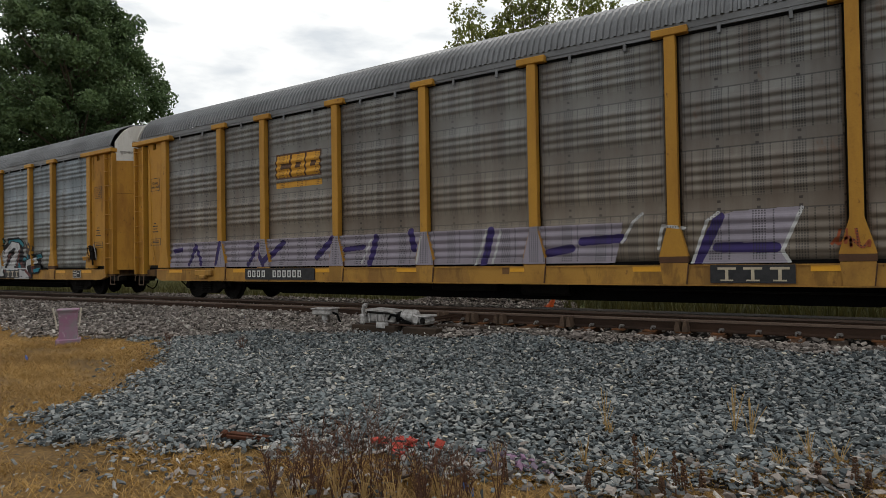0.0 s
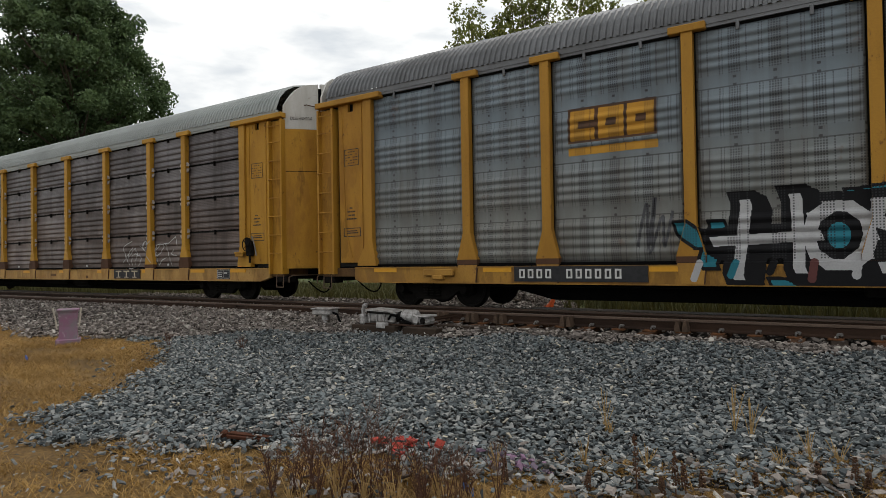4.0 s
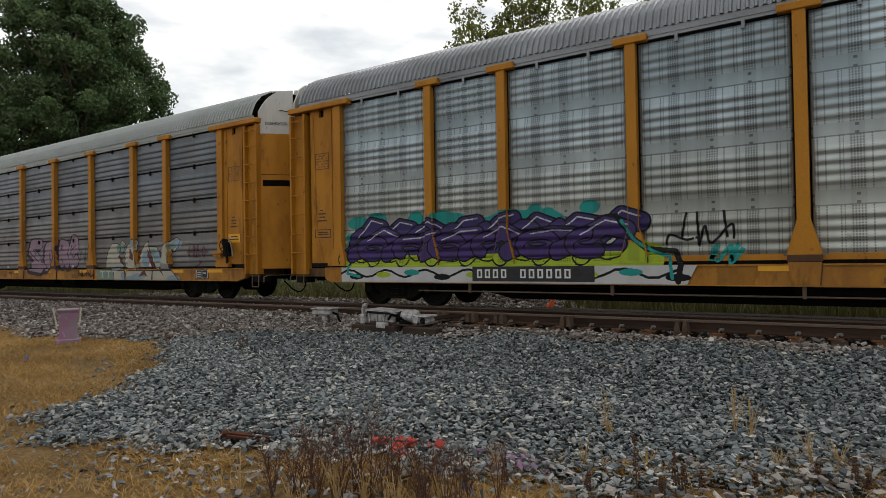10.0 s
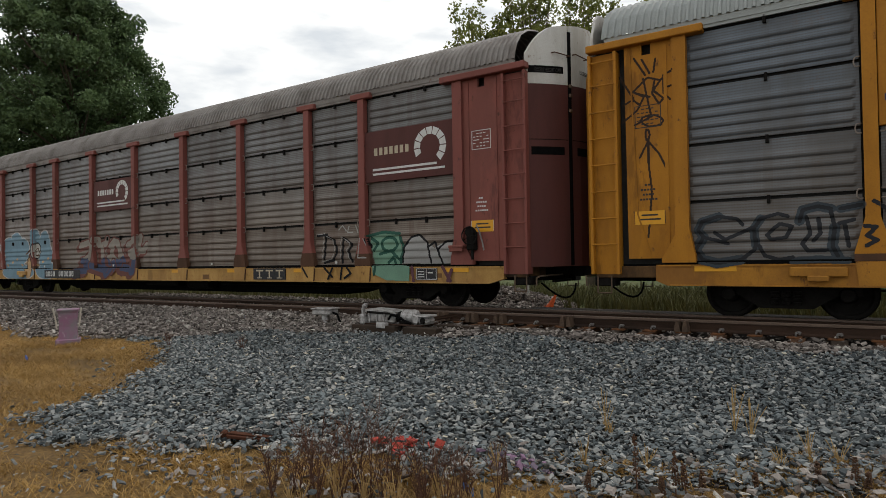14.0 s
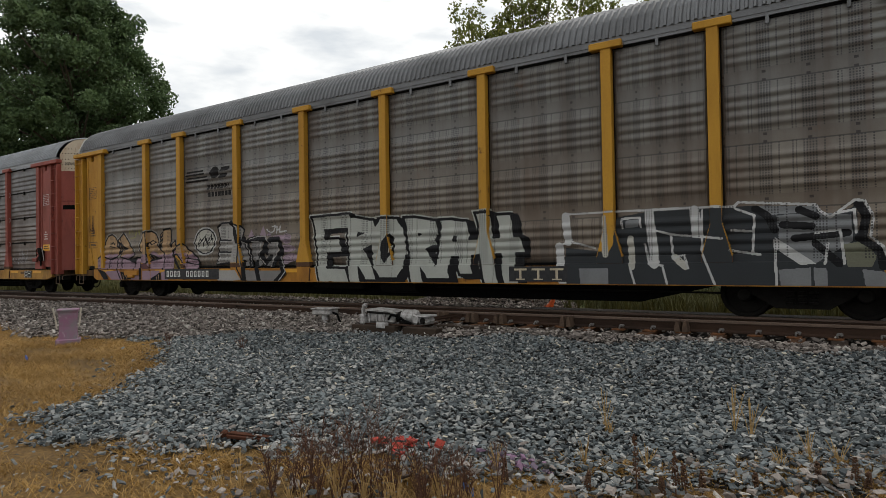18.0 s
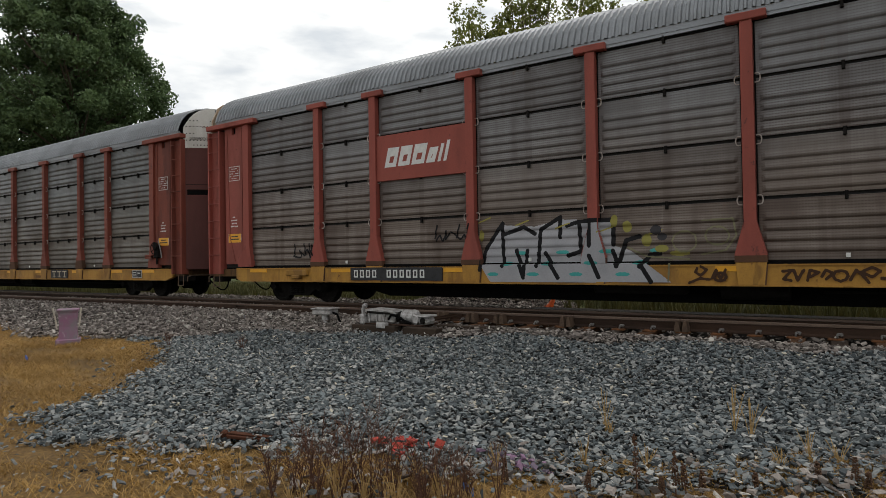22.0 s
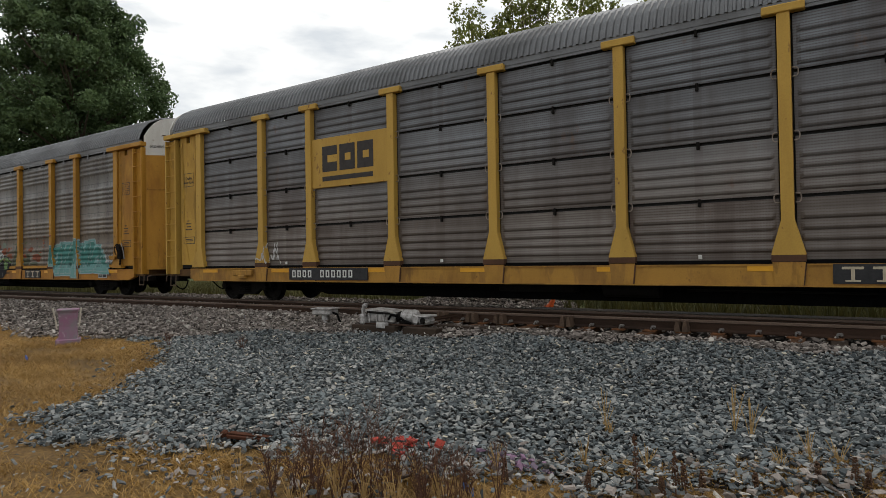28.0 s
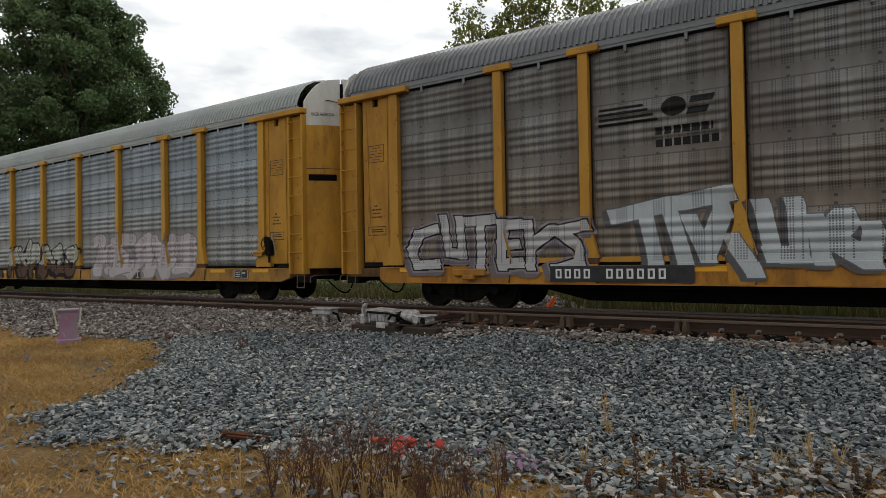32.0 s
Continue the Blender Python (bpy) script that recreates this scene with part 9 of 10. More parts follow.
cv.poly([(7.02, 1.86), (7.61, 1.94), (8.43, 1.94), (9.13, 1.95), (9.41, 1.94), (10.31, 1.89), (10.42, 1.69), (10.84, 1.86), (10.86, 1.37), (11.10, 1.18), (11.16, 0.90), (11.23, 0.57), (6.01, 0.51), (5.98, 1.31), (6.89, 1.20), (6.98, 1.35)], SLATE)
cv.poly([(9.73, 1.76), (10.31, 1.78), (10.77, 1.72), (10.79, 1.31), (10.27, 0.95), (9.76, 1.33)], STEELY)
cv.poly([(9.47, 1.93), (10.29, 1.89), (10.31, 1.80), (9.59, 1.77)], STEELY)
cv.poly([(7.20, 1.80), (7.46, 1.81), (7.43, 1.67), (7.19, 1.65)], STEELY)
cv.poly([(6.29, 0.90), (6.88, 0.90), (6.87, 0.52), (6.32, 0.52)], STEELY)
cv.poly([(9.75, 0.86), (10.21, 0.89), (10.21, 0.56), (9.78, 0.55)], STEELY)
cv.poly([(10.90, 0.86), (11.19, 0.82), (11.23, 0.57), (10.94, 0.56)], STEELY)
cv.poly([(10.25, 0.89), (10.43, 0.88), (10.44, 0.56), (10.26, 0.56)], STEELY)
cv.poly([(10.66, 1.25), (10.94, 1.31), (11.09, 1.05), (11.03, 0.90), (10.71, 0.90)], (0.13, 0.13, 0.095))
cv.lines(0.12, BLK, [(9.41, 1.89), (9.59, 1.77), (9.70, 1.52)], [(10.06, 1.84), (10.29, 1.72)], [(10.86, 1.91), (10.97, 1.69), (10.91, 1.37)], [(10.87, 1.35), (11.14, 1.15), (11.17, 0.90)], [(10.28, 1.28), (10.60, 0.95)], [(9.82, 1.60), (10.23, 1.56)])
cv.lines(0.12, BLK, [(9.99, 1.37), (10.72, 1.44)])
cv.lines(0.17, WHT, [(5.98, 1.93), (6.05, 1.43)], [(5.85, 1.33), (5.95, 0.56)], [(7.63, 1.91), (7.74, 0.97)], [(8.43, 1.92), (8.47, 1.51)])
cv.lines(0.12, CRM, [(6.79, 1.87), (6.83, 1.16)], [(7.28, 1.45), (7.33, 0.92)], [(8.09, 1.09), (8.28, 0.92)])
cv.poly([(9.70, 1.40), (10.29, 0.95), (10.07, 0.93), (9.67, 1.23)], WHT)
cv.lines(0.04, WHT, [(5.93, 1.93), (6.04, 1.98), (7.63, 1.97), (8.39, 1.97), (9.08, 1.95), (9.15, 2.02), (10.29, 1.91), (10.36, 1.80)], [(5.79, 1.33), (6.08, 1.43), (6.58, 1.29)], [(7.13, 1.65), (7.12, 1.83), (7.46, 1.84), (7.48, 1.66)], [(7.77, 1.58), (8.04, 1.50), (8.90, 1.40)], [(8.02, 1.50), (8.06, 1.06), (8.25, 1.13), (8.33, 0.89)])
cv.lines(0.04, WHT, [(8.56, 1.91), (8.55, 1.20), (8.77, 0.59)], [(9.02, 1.19), (9.48, 1.11)], [(9.10, 1.91), (9.40, 1.78), (9.36, 1.12)], [(9.70, 1.35), (9.72, 0.57)], [(9.03, 1.54), (9.34, 1.51)])
cv.lines(0.04, WHT, [(10.36, 1.80), (10.49, 1.69), (10.82, 1.95), (10.95, 1.94), (11.06, 1.68), (11.02, 1.37)], [(11.02, 1.37), (11.18, 1.20), (11.27, 0.90)], [(7.89, 0.90), (7.97, 0.56)], [(7.29, 0.90), (7.38, 0.58)], [(10.57, 1.75), (10.82, 1.80), (10.83, 1.44)])
cv.lines(0.04, WHT, [(10.28, 1.45), (10.62, 1.49), (10.67, 0.95)], [(10.45, 1.27), (10.41, 0.95)], [(7.55, 1.34), (7.64, 0.97), (7.89, 0.94)])
cv.skin(c, SL, "graffiti", "black block graffiti with white edges")
tag(c, SL, 12.0, 12.4, 2.2, 2.8, 2, BROWN, 77, 0.04)

c = CARS[7]
cv = Canvas(-4.1, 0.4, 0.60, 2.15)
cv.poly([(-3.90, 0.96), (-3.71, 1.52), (-3.41, 1.82), (-2.65, 1.76), (-2.10, 1.88), (-1.00, 1.83), (-1.01, 1.33), (-0.67, 1.22), (0.08, 0.63), (-3.67, 0.62)], (0.29, 0.29, 0.305))
for q in range(12):
    cv.blob(-3.6 + q * 0.31, 0.78 + 0.22 * (q % 3), 0.14, 0.04, (0.05, 0.27, 0.25))
for st in ([(-3.93, 0.87), (-3.82, 1.30), (-3.41, 1.86), (-3.38, 0.95)], [(-3.37, 1.62), (-2.90, 1.76), (-2.65, 1.61)], [(-3.08, 1.28), (-2.89, 0.71), (-2.83, 1.27)], [(-2.59, 0.95), (-2.52, 1.69), (-2.09, 1.93), (-2.10, 1.52)], [(-2.42, 1.21), (-2.12, 0.71)], [(-1.93, 1.15), (-1.66, 1.23), (-1.69, 1.82), (-1.00, 1.83), (-1.01, 1.35)], [(-1.69, 1.82), (-1.95, 1.75)], [(-1.45, 1.80), (-1.46, 1.34)], [(-1.46, 1.14), (-1.28, 0.72)], [(-1.02, 1.23), (-0.93, 0.93), (-0.76, 1.42), (-0.51, 1.49)], [(-0.50, 0.93), (-0.31, 1.14), (-0.14, 1.16)], [(-0.46, 0.93), (-0.29, 0.64)]):
    cv.line(st, 0.085, BLK)
for q in range(5):
    cv.line([(-4.0 + q * 0.9, 1.9 - 0.1 * q), (-3.7 + q * 0.9, 2.0 - 0.1 * q)], 0.03, (0.26, 0.23, 0.05))
cv.skin(c, ST, "graffiti", "white block graffiti with black outline")
tag(c, ST, 7.0, 7.95, 1.15, 1.8, 3, BLK, 82)
tag(c, ST, 9.15, 10.6, 1.2, 1.75, 4, GRY, 83, 0.04)
tag(c, ST, -9.8, -8.9, 1.2, 1.6, 3, BLK, 84)
cv = Canvas(-4.6, 6.4, 0.60, 2.1)
MUSTARD, FADED = (0.21, 0.19, 0.05), (0.155, 0.145, 0.085)
cv.blob(-0.99, 1.80, 0.07, 0.12, MUSTARD)
cv.blob(-0.74, 1.68, 0.09, 0.11, MUSTARD)
cv.blob(-0.38, 1.41, 0.09, 0.12, MUSTARD)
cv.blob(-0.11, 1.25, 0.12, 0.07, MUSTARD)
cv.blob(0.21, 1.16, 0.18, 0.05, MUSTARD)
cv.blob(-3.92, 1.61, 0.06, 0.12, MUSTARD)
cv.lines(0.03, FADED, [(0.50, 1.36), (0.46, 1.25), (0.35, 1.19), (0.22, 1.19), (0.12, 1.26), (0.08, 1.38), (0.12, 1.49), (0.23, 1.55), (0.36, 1.55), (0.47, 1.48), (0.50, 1.36)], [(1.04, 1.45), (1.00, 1.35), (0.90, 1.30), (0.78, 1.30), (0.68, 1.36), (0.64, 1.46), (0.68, 1.56), (0.78, 1.62), (0.91, 1.61), (1.00, 1.55), (1.04, 1.45)], [(0.59, 1.73), (1.10, 1.75), (1.15, 1.45), (0.98, 1.20), (0.58, 1.13)])
cv.lines(0.03, FADED, [(-0.73, 1.29), (-0.39, 1.11), (0.37, 1.05)], [(0.05, 1.03), (0.02, 0.65)])
cv.blob(-0.21, 1.60, 0.1, 0.09, (0.035, 0.033, 0.036))
cv.blob(-0.10, 1.47, 0.09, 0.07, (0.035, 0.033, 0.036))
cv.lines(0.045, (0.045, 0.022, 0.012), [(0.52, 0.89), (0.49, 0.82), (0.57, 0.76), (0.68, 0.86), (0.58, 0.92)], [(0.38, 0.63), (0.57, 0.71), (0.72, 0.69)], [(0.76, 0.71), (0.83, 0.86), (0.90, 0.69), (0.98, 0.86)], [(0.99, 0.73), (0.96, 0.68), (0.89, 0.66), (0.82, 0.68), (0.80, 0.73), (0.83, 0.79), (0.90, 0.81), (0.97, 0.79), (0.99, 0.73)])
cv.lines(0.045, (0.045, 0.022, 0.012), [(1.85, 0.83), (1.98, 0.85), (1.92, 0.78), (1.86, 0.70), (1.97, 0.68)], [(2.01, 0.85), (2.06, 0.68), (2.15, 0.85)], [(2.20, 0.68), (2.24, 0.85), (2.36, 0.81), (2.24, 0.74)], [(2.40, 0.74), (2.45, 0.85), (2.55, 0.80), (2.46, 0.70)])
cv.lines(0.045, (0.045, 0.022, 0.012), [(2.75, 0.76), (2.72, 0.70), (2.65, 0.67), (2.58, 0.70), (2.55, 0.76), (2.58, 0.82), (2.66, 0.84), (2.73, 0.82), (2.75, 0.76)], [(2.78, 0.69), (2.86, 0.85), (2.96, 0.74), (3.02, 0.65)], [(2.94, 0.83), (3.06, 0.89), (3.17, 0.83), (3.06, 0.74), (2.96, 0.80)], [(3.18, 0.72), (3.41, 0.72), (3.56, 0.65), (3.73, 0.69), (3.80, 0.79), (3.70, 0.88), (3.57, 0.85), (3.58, 0.74), (3.67, 0.72), (3.70, 0.80)])
cv.skin(c, ST, "graffiti", "yellow haze, faint curls and brown scribbles along the sill")

tag(CARS[9], ST, -9.15, -8.05, 1.05, 1.65, 3, WHT, 91, 0.04)

c = CARS[10]
cv = Canvas(-11.6, -6.5, 0.66, 2.3)
cute = ([(-10.52, 1.81), (-10.97, 1.70), (-11.19, 1.29), (-10.98, 0.99), (-10.44, 1.01)], [(-10.29, 2.02), (-10.14, 1.27), (-9.78, 1.22), (-9.86, 1.97)], [(-9.64, 1.94), (-8.97, 1.96)], [(-9.33, 1.92), (-9.29, 0.98)], [(-8.74, 1.84), (-8.76, 0.97)], [(-8.74, 1.82), (-8.39, 1.83)], [(-8.75, 1.40), (-8.46, 1.41)], [(-8.76, 1.00), (-8.35, 1.02)], [(-8.17, 1.80), (-8.10, 0.97)], [(-8.09, 1.38), (-7.63, 1.68)], [(-6.93, 1.74), (-7.50, 1.65), (-7.06, 1.33), (-7.02, 1.01), (-7.51, 0.87)])
cv.bold(cute, 0.30, (0.20, 0.17, 0.185), (0.20, 0.17, 0.185), 0.02, (0.13, 0.11, 0.12), (-0.1, -0.08))
cv.bold(cute, 0.20, (0.37, 0.36, 0.36), BLK, 0.03)
cv.skin(c, SL, "graffiti", "white graffiti letters with black lines")
cv = Canvas(-6.6, -2.0, 0.66, 2.5)
cv.bold(([(-6.32, 1.88), (-5.36, 2.06)], [(-5.76, 1.87), (-5.58, 1.01)], [(-5.12, 2.07), (-4.36, 2.19)], [(-5.28, 1.78), (-5.08, 1.07)], [(-4.96, 1.72), (-4.71, 1.13), (-4.43, 1.89), (-4.48, 2.07)], [(-4.26, 1.35), (-3.96, 0.86)], [(-3.81, 1.91), (-3.66, 1.11), (-3.28, 1.10), (-3.32, 1.92)], [(-3.03, 1.62), (-2.97, 1.06)], [(-2.93, 1.31), (-2.62, 1.69)], [(-2.91, 1.40), (-2.33, 1.00), (-2.27, 1.46)]), 0.27, (0.37, 0.395, 0.405), (0.10, 0.10, 0.105), 0.018, (0.085, 0.08, 0.08), (-0.09, -0.05))
cv.skin(c, SL, "graffiti", "pale white-blue graffiti letters")


cv = Canvas(-2.0, 3.4, 0.60, 2.5)
CHALKY, LEAFY, COAL = (0.36, 0.37, 0.36), (0.155, 0.245, 0.095), (0.011, 0.011, 0.013)
cv.poly([(-1.75, 1.26), (-1.20, 1.48), (1.00, 1.42), (2.63, 1.38), (3.31, 1.25), (2.94, 0.79), (2.56, 0.52), (1.47, 0.53), (-1.15, 0.52), (-1.27, 0.85)], COAL)
cv.poly([(-1.75, 1.26), (-1.43, 1.46), (-1.08, 1.54), (-1.01, 1.85), (-1.10, 1.93), (-0.92, 1.94), (-0.81, 1.78), (-0.87, 1.45), (-1.21, 1.25), (-1.27, 1.04), (-1.43, 1.23)], CHALKY)
cv.poly([(-1.13, 1.35), (-0.78, 1.79), (-0.35, 1.78), (-0.05, 1.57), (-0.14, 1.27), (-0.40, 0.91), (-0.65, 0.92), (-0.98, 1.29)], CHALKY)
cv.poly([(-0.21, 1.67), (0.03, 1.98), (0.31, 1.99), (0.17, 1.56), (0.19, 1.26), (0.37, 0.99), (-0.06, 1.26)], CHALKY)
cv.poly([(0.17, 1.50), (0.26, 1.86), (0.56, 2.00), (0.78, 1.92), (0.88, 1.72), (0.90, 1.31), (0.67, 1.08), (0.35, 1.18)], CHALKY)
cv.poly([(0.91, 1.83), (1.07, 2.00), (1.32, 1.84), (1.23, 1.64), (1.49, 1.54), (1.25, 1.44), (1.02, 1.30), (0.90, 1.54)], CHALKY)
cv.poly([(1.33, 1.78), (1.50, 2.00), (1.86, 2.02), (1.75, 1.51), (1.89, 1.28), (1.78, 0.98), (1.63, 1.07), (1.40, 1.52)], CHALKY)
cv.poly([(1.80, 1.73), (1.97, 1.84), (2.36, 1.82), (2.57, 1.65), (2.61, 1.43), (2.19, 1.28), (1.88, 0.95), (1.75, 1.29)], CHALKY)
cv.poly([(2.50, 1.38), (2.61, 1.54), (2.85, 1.50), (3.31, 1.25), (2.92, 1.26), (2.99, 0.96), (2.69, 0.97)], CHALKY)
cv.poly([(1.25, 1.39), (1.49, 1.52), (1.60, 1.18), (1.83, 0.95), (1.48, 0.96)], CHALKY)
cv.tint(CHALKY, LEAFY, 1.46)
cv.lines(0.032, BLK, [(-1.75, 1.26), (-1.43, 1.46), (-1.08, 1.54), (-1.01, 1.85), (-1.10, 1.93), (-0.92, 1.94), (-0.81, 1.78), (-0.87, 1.45), (-1.21, 1.25), (-1.27, 1.04), (-1.43, 1.23), (-1.75, 1.26)], [(-1.13, 1.35), (-0.78, 1.79), (-0.35, 1.78), (-0.05, 1.57), (-0.14, 1.27), (-0.40, 0.91), (-0.65, 0.92), (-0.98, 1.29), (-1.13, 1.35)], [(-0.21, 1.67), (0.03, 1.98), (0.31, 1.99), (0.17, 1.56), (0.19, 1.26), (0.37, 0.99), (-0.06, 1.26), (-0.21, 1.67)])
cv.lines(0.032, BLK, [(0.17, 1.50), (0.26, 1.86), (0.56, 2.00), (0.78, 1.92), (0.88, 1.72), (0.90, 1.31), (0.67, 1.08), (0.35, 1.18), (0.17, 1.50)], [(0.91, 1.83), (1.07, 2.00), (1.32, 1.84), (1.23, 1.64), (1.49, 1.54), (1.25, 1.44), (1.02, 1.30), (0.90, 1.54), (0.91, 1.83)], [(1.33, 1.78), (1.50, 2.00), (1.86, 2.02), (1.75, 1.51), (1.89, 1.28), (1.78, 0.98), (1.63, 1.07), (1.40, 1.52), (1.33, 1.78)])
cv.lines(0.032, BLK, [(1.80, 1.73), (1.97, 1.84), (2.36, 1.82), (2.57, 1.65), (2.61, 1.43), (2.19, 1.28), (1.88, 0.95), (1.75, 1.29), (1.80, 1.73)], [(2.50, 1.38), (2.61, 1.54), (2.85, 1.50), (3.31, 1.25), (2.92, 1.26), (2.99, 0.96), (2.69, 0.97), (2.50, 1.38)], [(1.25, 1.39), (1.49, 1.52), (1.60, 1.18), (1.83, 0.95), (1.48, 0.96), (1.25, 1.39)])
cv.lines(0.05, BLK, [(-0.76, 1.35), (-0.47, 1.44), (-0.19, 1.58)], [(1.49, 1.29), (1.73, 1.53), (1.85, 1.71)], [(2.23, 1.44), (2.47, 1.60)], [(2.61, 1.43), (2.76, 1.27), (2.95, 1.28)], [(-1.21, 1.20), (-1.03, 0.97)], [(1.00, 1.48), (1.31, 1.58)])
cv.blob(0.52, 1.68, 0.09, 0.10, BLK)
cv.lines(0.02, (0.2, 0.2, 0.2), [(-0.99, 0.88), (-0.89, 0.60)], [(0.28, 0.96), (0.36, 0.61)], [(1.95, 0.95), (2.04, 0.62)], [(2.24, 1.17), (2.35, 1.30)], [(0.61, 0.99), (0.55, 0.61)], [(2.62, 0.86), (2.70, 0.63)])
cv.skin(c, SL, "graffiti", "green, white and black spiky graffiti")
_r = random.Random(106)
cv = Canvas(-2.4, 9.5, 1.15, 2.5)
for _q in range(70):
    cv.blob(_r.uniform(-2.0, 8.6), _r.uniform(1.35, 2.3), _r.uniform(0.03, 0.13), _r.uniform(0.02, 0.06), ((0.24, 0.07, 0.035), (0.11, 0.14, 0.08), (0.21, 0.10, 0.06), (0.24, 0.24, 0.21))[_q % 4])
cv.skin(c, SL, "graffiti", "faint orange and green paint spatter")
cv = Canvas(-2.4, 8.5, 1.15, 2.5)
cv.blob(-0.67, 2.03, 0.2, 0.1, (0.20, 0.065, 0.035))
cv.blob(-0.25, 1.92, 0.12, 0.12, (0.20, 0.065, 0.035))
cv.blob(-1.74, 1.63, 0.1, 0.2, (0.20, 0.065, 0.035))
cv.blob(1.97, 1.95, 0.2, 0.14, (0.20, 0.065, 0.035))
cv.blob(2.58, 1.75, 0.22, 0.16, (0.20, 0.065, 0.035))
cv.blob(2.98, 1.81, 0.12, 0.1, (0.20, 0.065, 0.035))
cv.blob(3.11, 1.57, 0.2, 0.08, (0.20, 0.065, 0.035))
cv.blob(3.21, 1.52, 0.12, 0.1, (0.20, 0.065, 0.035))
cv.blob(2.53, 2.00, 0.2, 0.12, (0.16, 0.20, 0.16))
cv.blob(3.66, 1.25, 0.3, 0.3, (0.080, 0.090, 0.060))
cv.blob(3.81, 1.70, 0.25, 0.3, (0.080, 0.090, 0.060))
cv.blob(4.68, 1.37, 0.3, 0.25, (0.080, 0.090, 0.060))
cv.blob(5.45, 1.46, 0.3, 0.12, (0.20, 0.065, 0.035))
cv.blob(5.65, 1.43, 0.25, 0.16, (0.20, 0.065, 0.035))
cv.blob(5.04, 1.78, 0.2, 0.1, (0.20, 0.065, 0.035))
cv.blob(4.51, 1.52, 0.15, 0.08, (0.20, 0.065, 0.035))
cv.blob(5.32, 1.21, 0.35, 0.06, (0.080, 0.090, 0.060))
cv.skin(c, SL, "graffiti", "orange and green paint haze")
cv = Canvas(6.5, 11.2, 0.62, 2.2)
teal = ([(6.90, 1.31), (7.01, 1.66), (7.44, 1.71), (7.37, 0.94)], [(7.71, 1.79), (7.79, 0.95), (8.09, 1.77), (8.21, 0.95)], [(8.21, 0.95), (8.47, 1.76), (8.74, 1.87), (8.63, 0.80)], [(9.14, 1.71), (9.26, 1.03), (9.56, 1.77), (9.66, 1.04)], [(9.88, 1.82), (9.92, 1.06), (10.88, 1.01)], [(9.93, 1.45), (10.31, 1.63), (10.71, 1.13)])
SEA, DEEP, FOAM = (0.14, 0.285, 0.275), (0.055, 0.18, 0.16), (0.33, 0.37, 0.375)
cv.bold(teal, 0.42, SEA, FOAM, 0.02)
cv.bold(teal, 0.26, DEEP, FOAM, 0.012)
cv.tint(DEEP, SEA, 1.15)
for q in range(14):
    cv.line([(6.9 + q * 0.29, 1.1 + 0.3 * math.sin(q * 2.1)), (7.05 + q * 0.29, 1.45 + 0.25 * math.sin(q * 2.1))], 0.022, FOAM)
cv.skin(c, SL, "graffiti", "teal graffiti letters with white highlights")
tag(c, SL, 10.75, 11.4, 1.15, 1.5, 3, WHT, 105, 0.05)

c = CARS[11]
piece(c, SL, 2.7, 8.5, 0.72, 2.1, 5, (0.40, 0.36, 0.37), (0.22, 0.20, 0.21), None, None, None, 111, 0.36, "faded pinkish white graffiti")
piece(c, SL, -4.4, 1.3, 0.70, 1.9, 6, (0.36, 0.37, 0.33), BLK, None, BROWN, None, 112, 0.26, "pale and brown graffiti")


# --- emblems: plain shapes in the owners' colours ---
def emblem(car, kind, draw, s0, s1, z0, z1, label):
    cv = Canvas(s0, s1, z0, z1)
    draw(cv)
    cv.skin(car, kind, "emblem", label)


def plate_part(car, s0, s1, z0, z1, material, label):
    return part("sign_plate", as_mesh(boxes((s0, s1, -1.485, -1.38, z0, z1), bevel=0.008), "sign_plate", material), None, car, label)


FLAT = lambda s0, s1, z0, z1, slant=0.0: [(s0, z0), (s1, z0), (s1 + slant, z1), (s0 + slant, z1)]


def mark(parent, outline, material, y=-1.487, d=0.005, name="plate_mark", label=""):
    return part(name, as_mesh(prism(bmesh.new(), outline, y - d, y), name, material), None, parent, label)


def gold_blocks(ink, s0=-6.4, w=0.5, z0=3.42, z1=4.02):
    def draw(cv):
        for i in range(3):
            a = s0 + i * (w + 0.07)
            for col, g in ((BROWN, 0.05), (ink, 0.0)):
                cv.rect(a - g, a + w + g, z0 - g, z1 + g, col)
            cv.rect(a + 0.16, a + w - (0.0 if i == 0 else 0.14), (z0 + z1) / 2 - 0.07, (z0 + z1) / 2 + 0.07, BROWN)
        cv.rect(s0 - 0.05, s0 + 3 * w + 0.2, 3.13, 3.28, ink)
    return draw


for _i in (0, 1):
    emblem(CARS[_i], SL, gold_blocks((0.50, 0.26, 0.04)), -6.6, -4.5, 3.05, 4.2, "golden blocks with an underline, a railway emblem")


def slanted_bar(cv):
    cv.rect(4.52, 6.3, 3.74, 4.15, WHT, 0.9)
    cv.rect(4.55, 6.28, 3.78, 4.11, (0.42, 0.075, 0.02), 0.9)
    for q in (5.0, 5.45, 5.9):
        cv.rect(q, q + 0.05, 3.78, 4.11, WHT, 0.9)
    cv.line([(4.5, 3.42), (6.2, 3.66)], 0.10, BLK)
    cv.line([(4.5, 3.36), (5.2, 3.46)], 0.18, BLK)


emblem(CARS[3], SL, slanted_bar, 4.35, 6.85, 3.1, 4.35, "slanted orange bar emblem with black wedge")


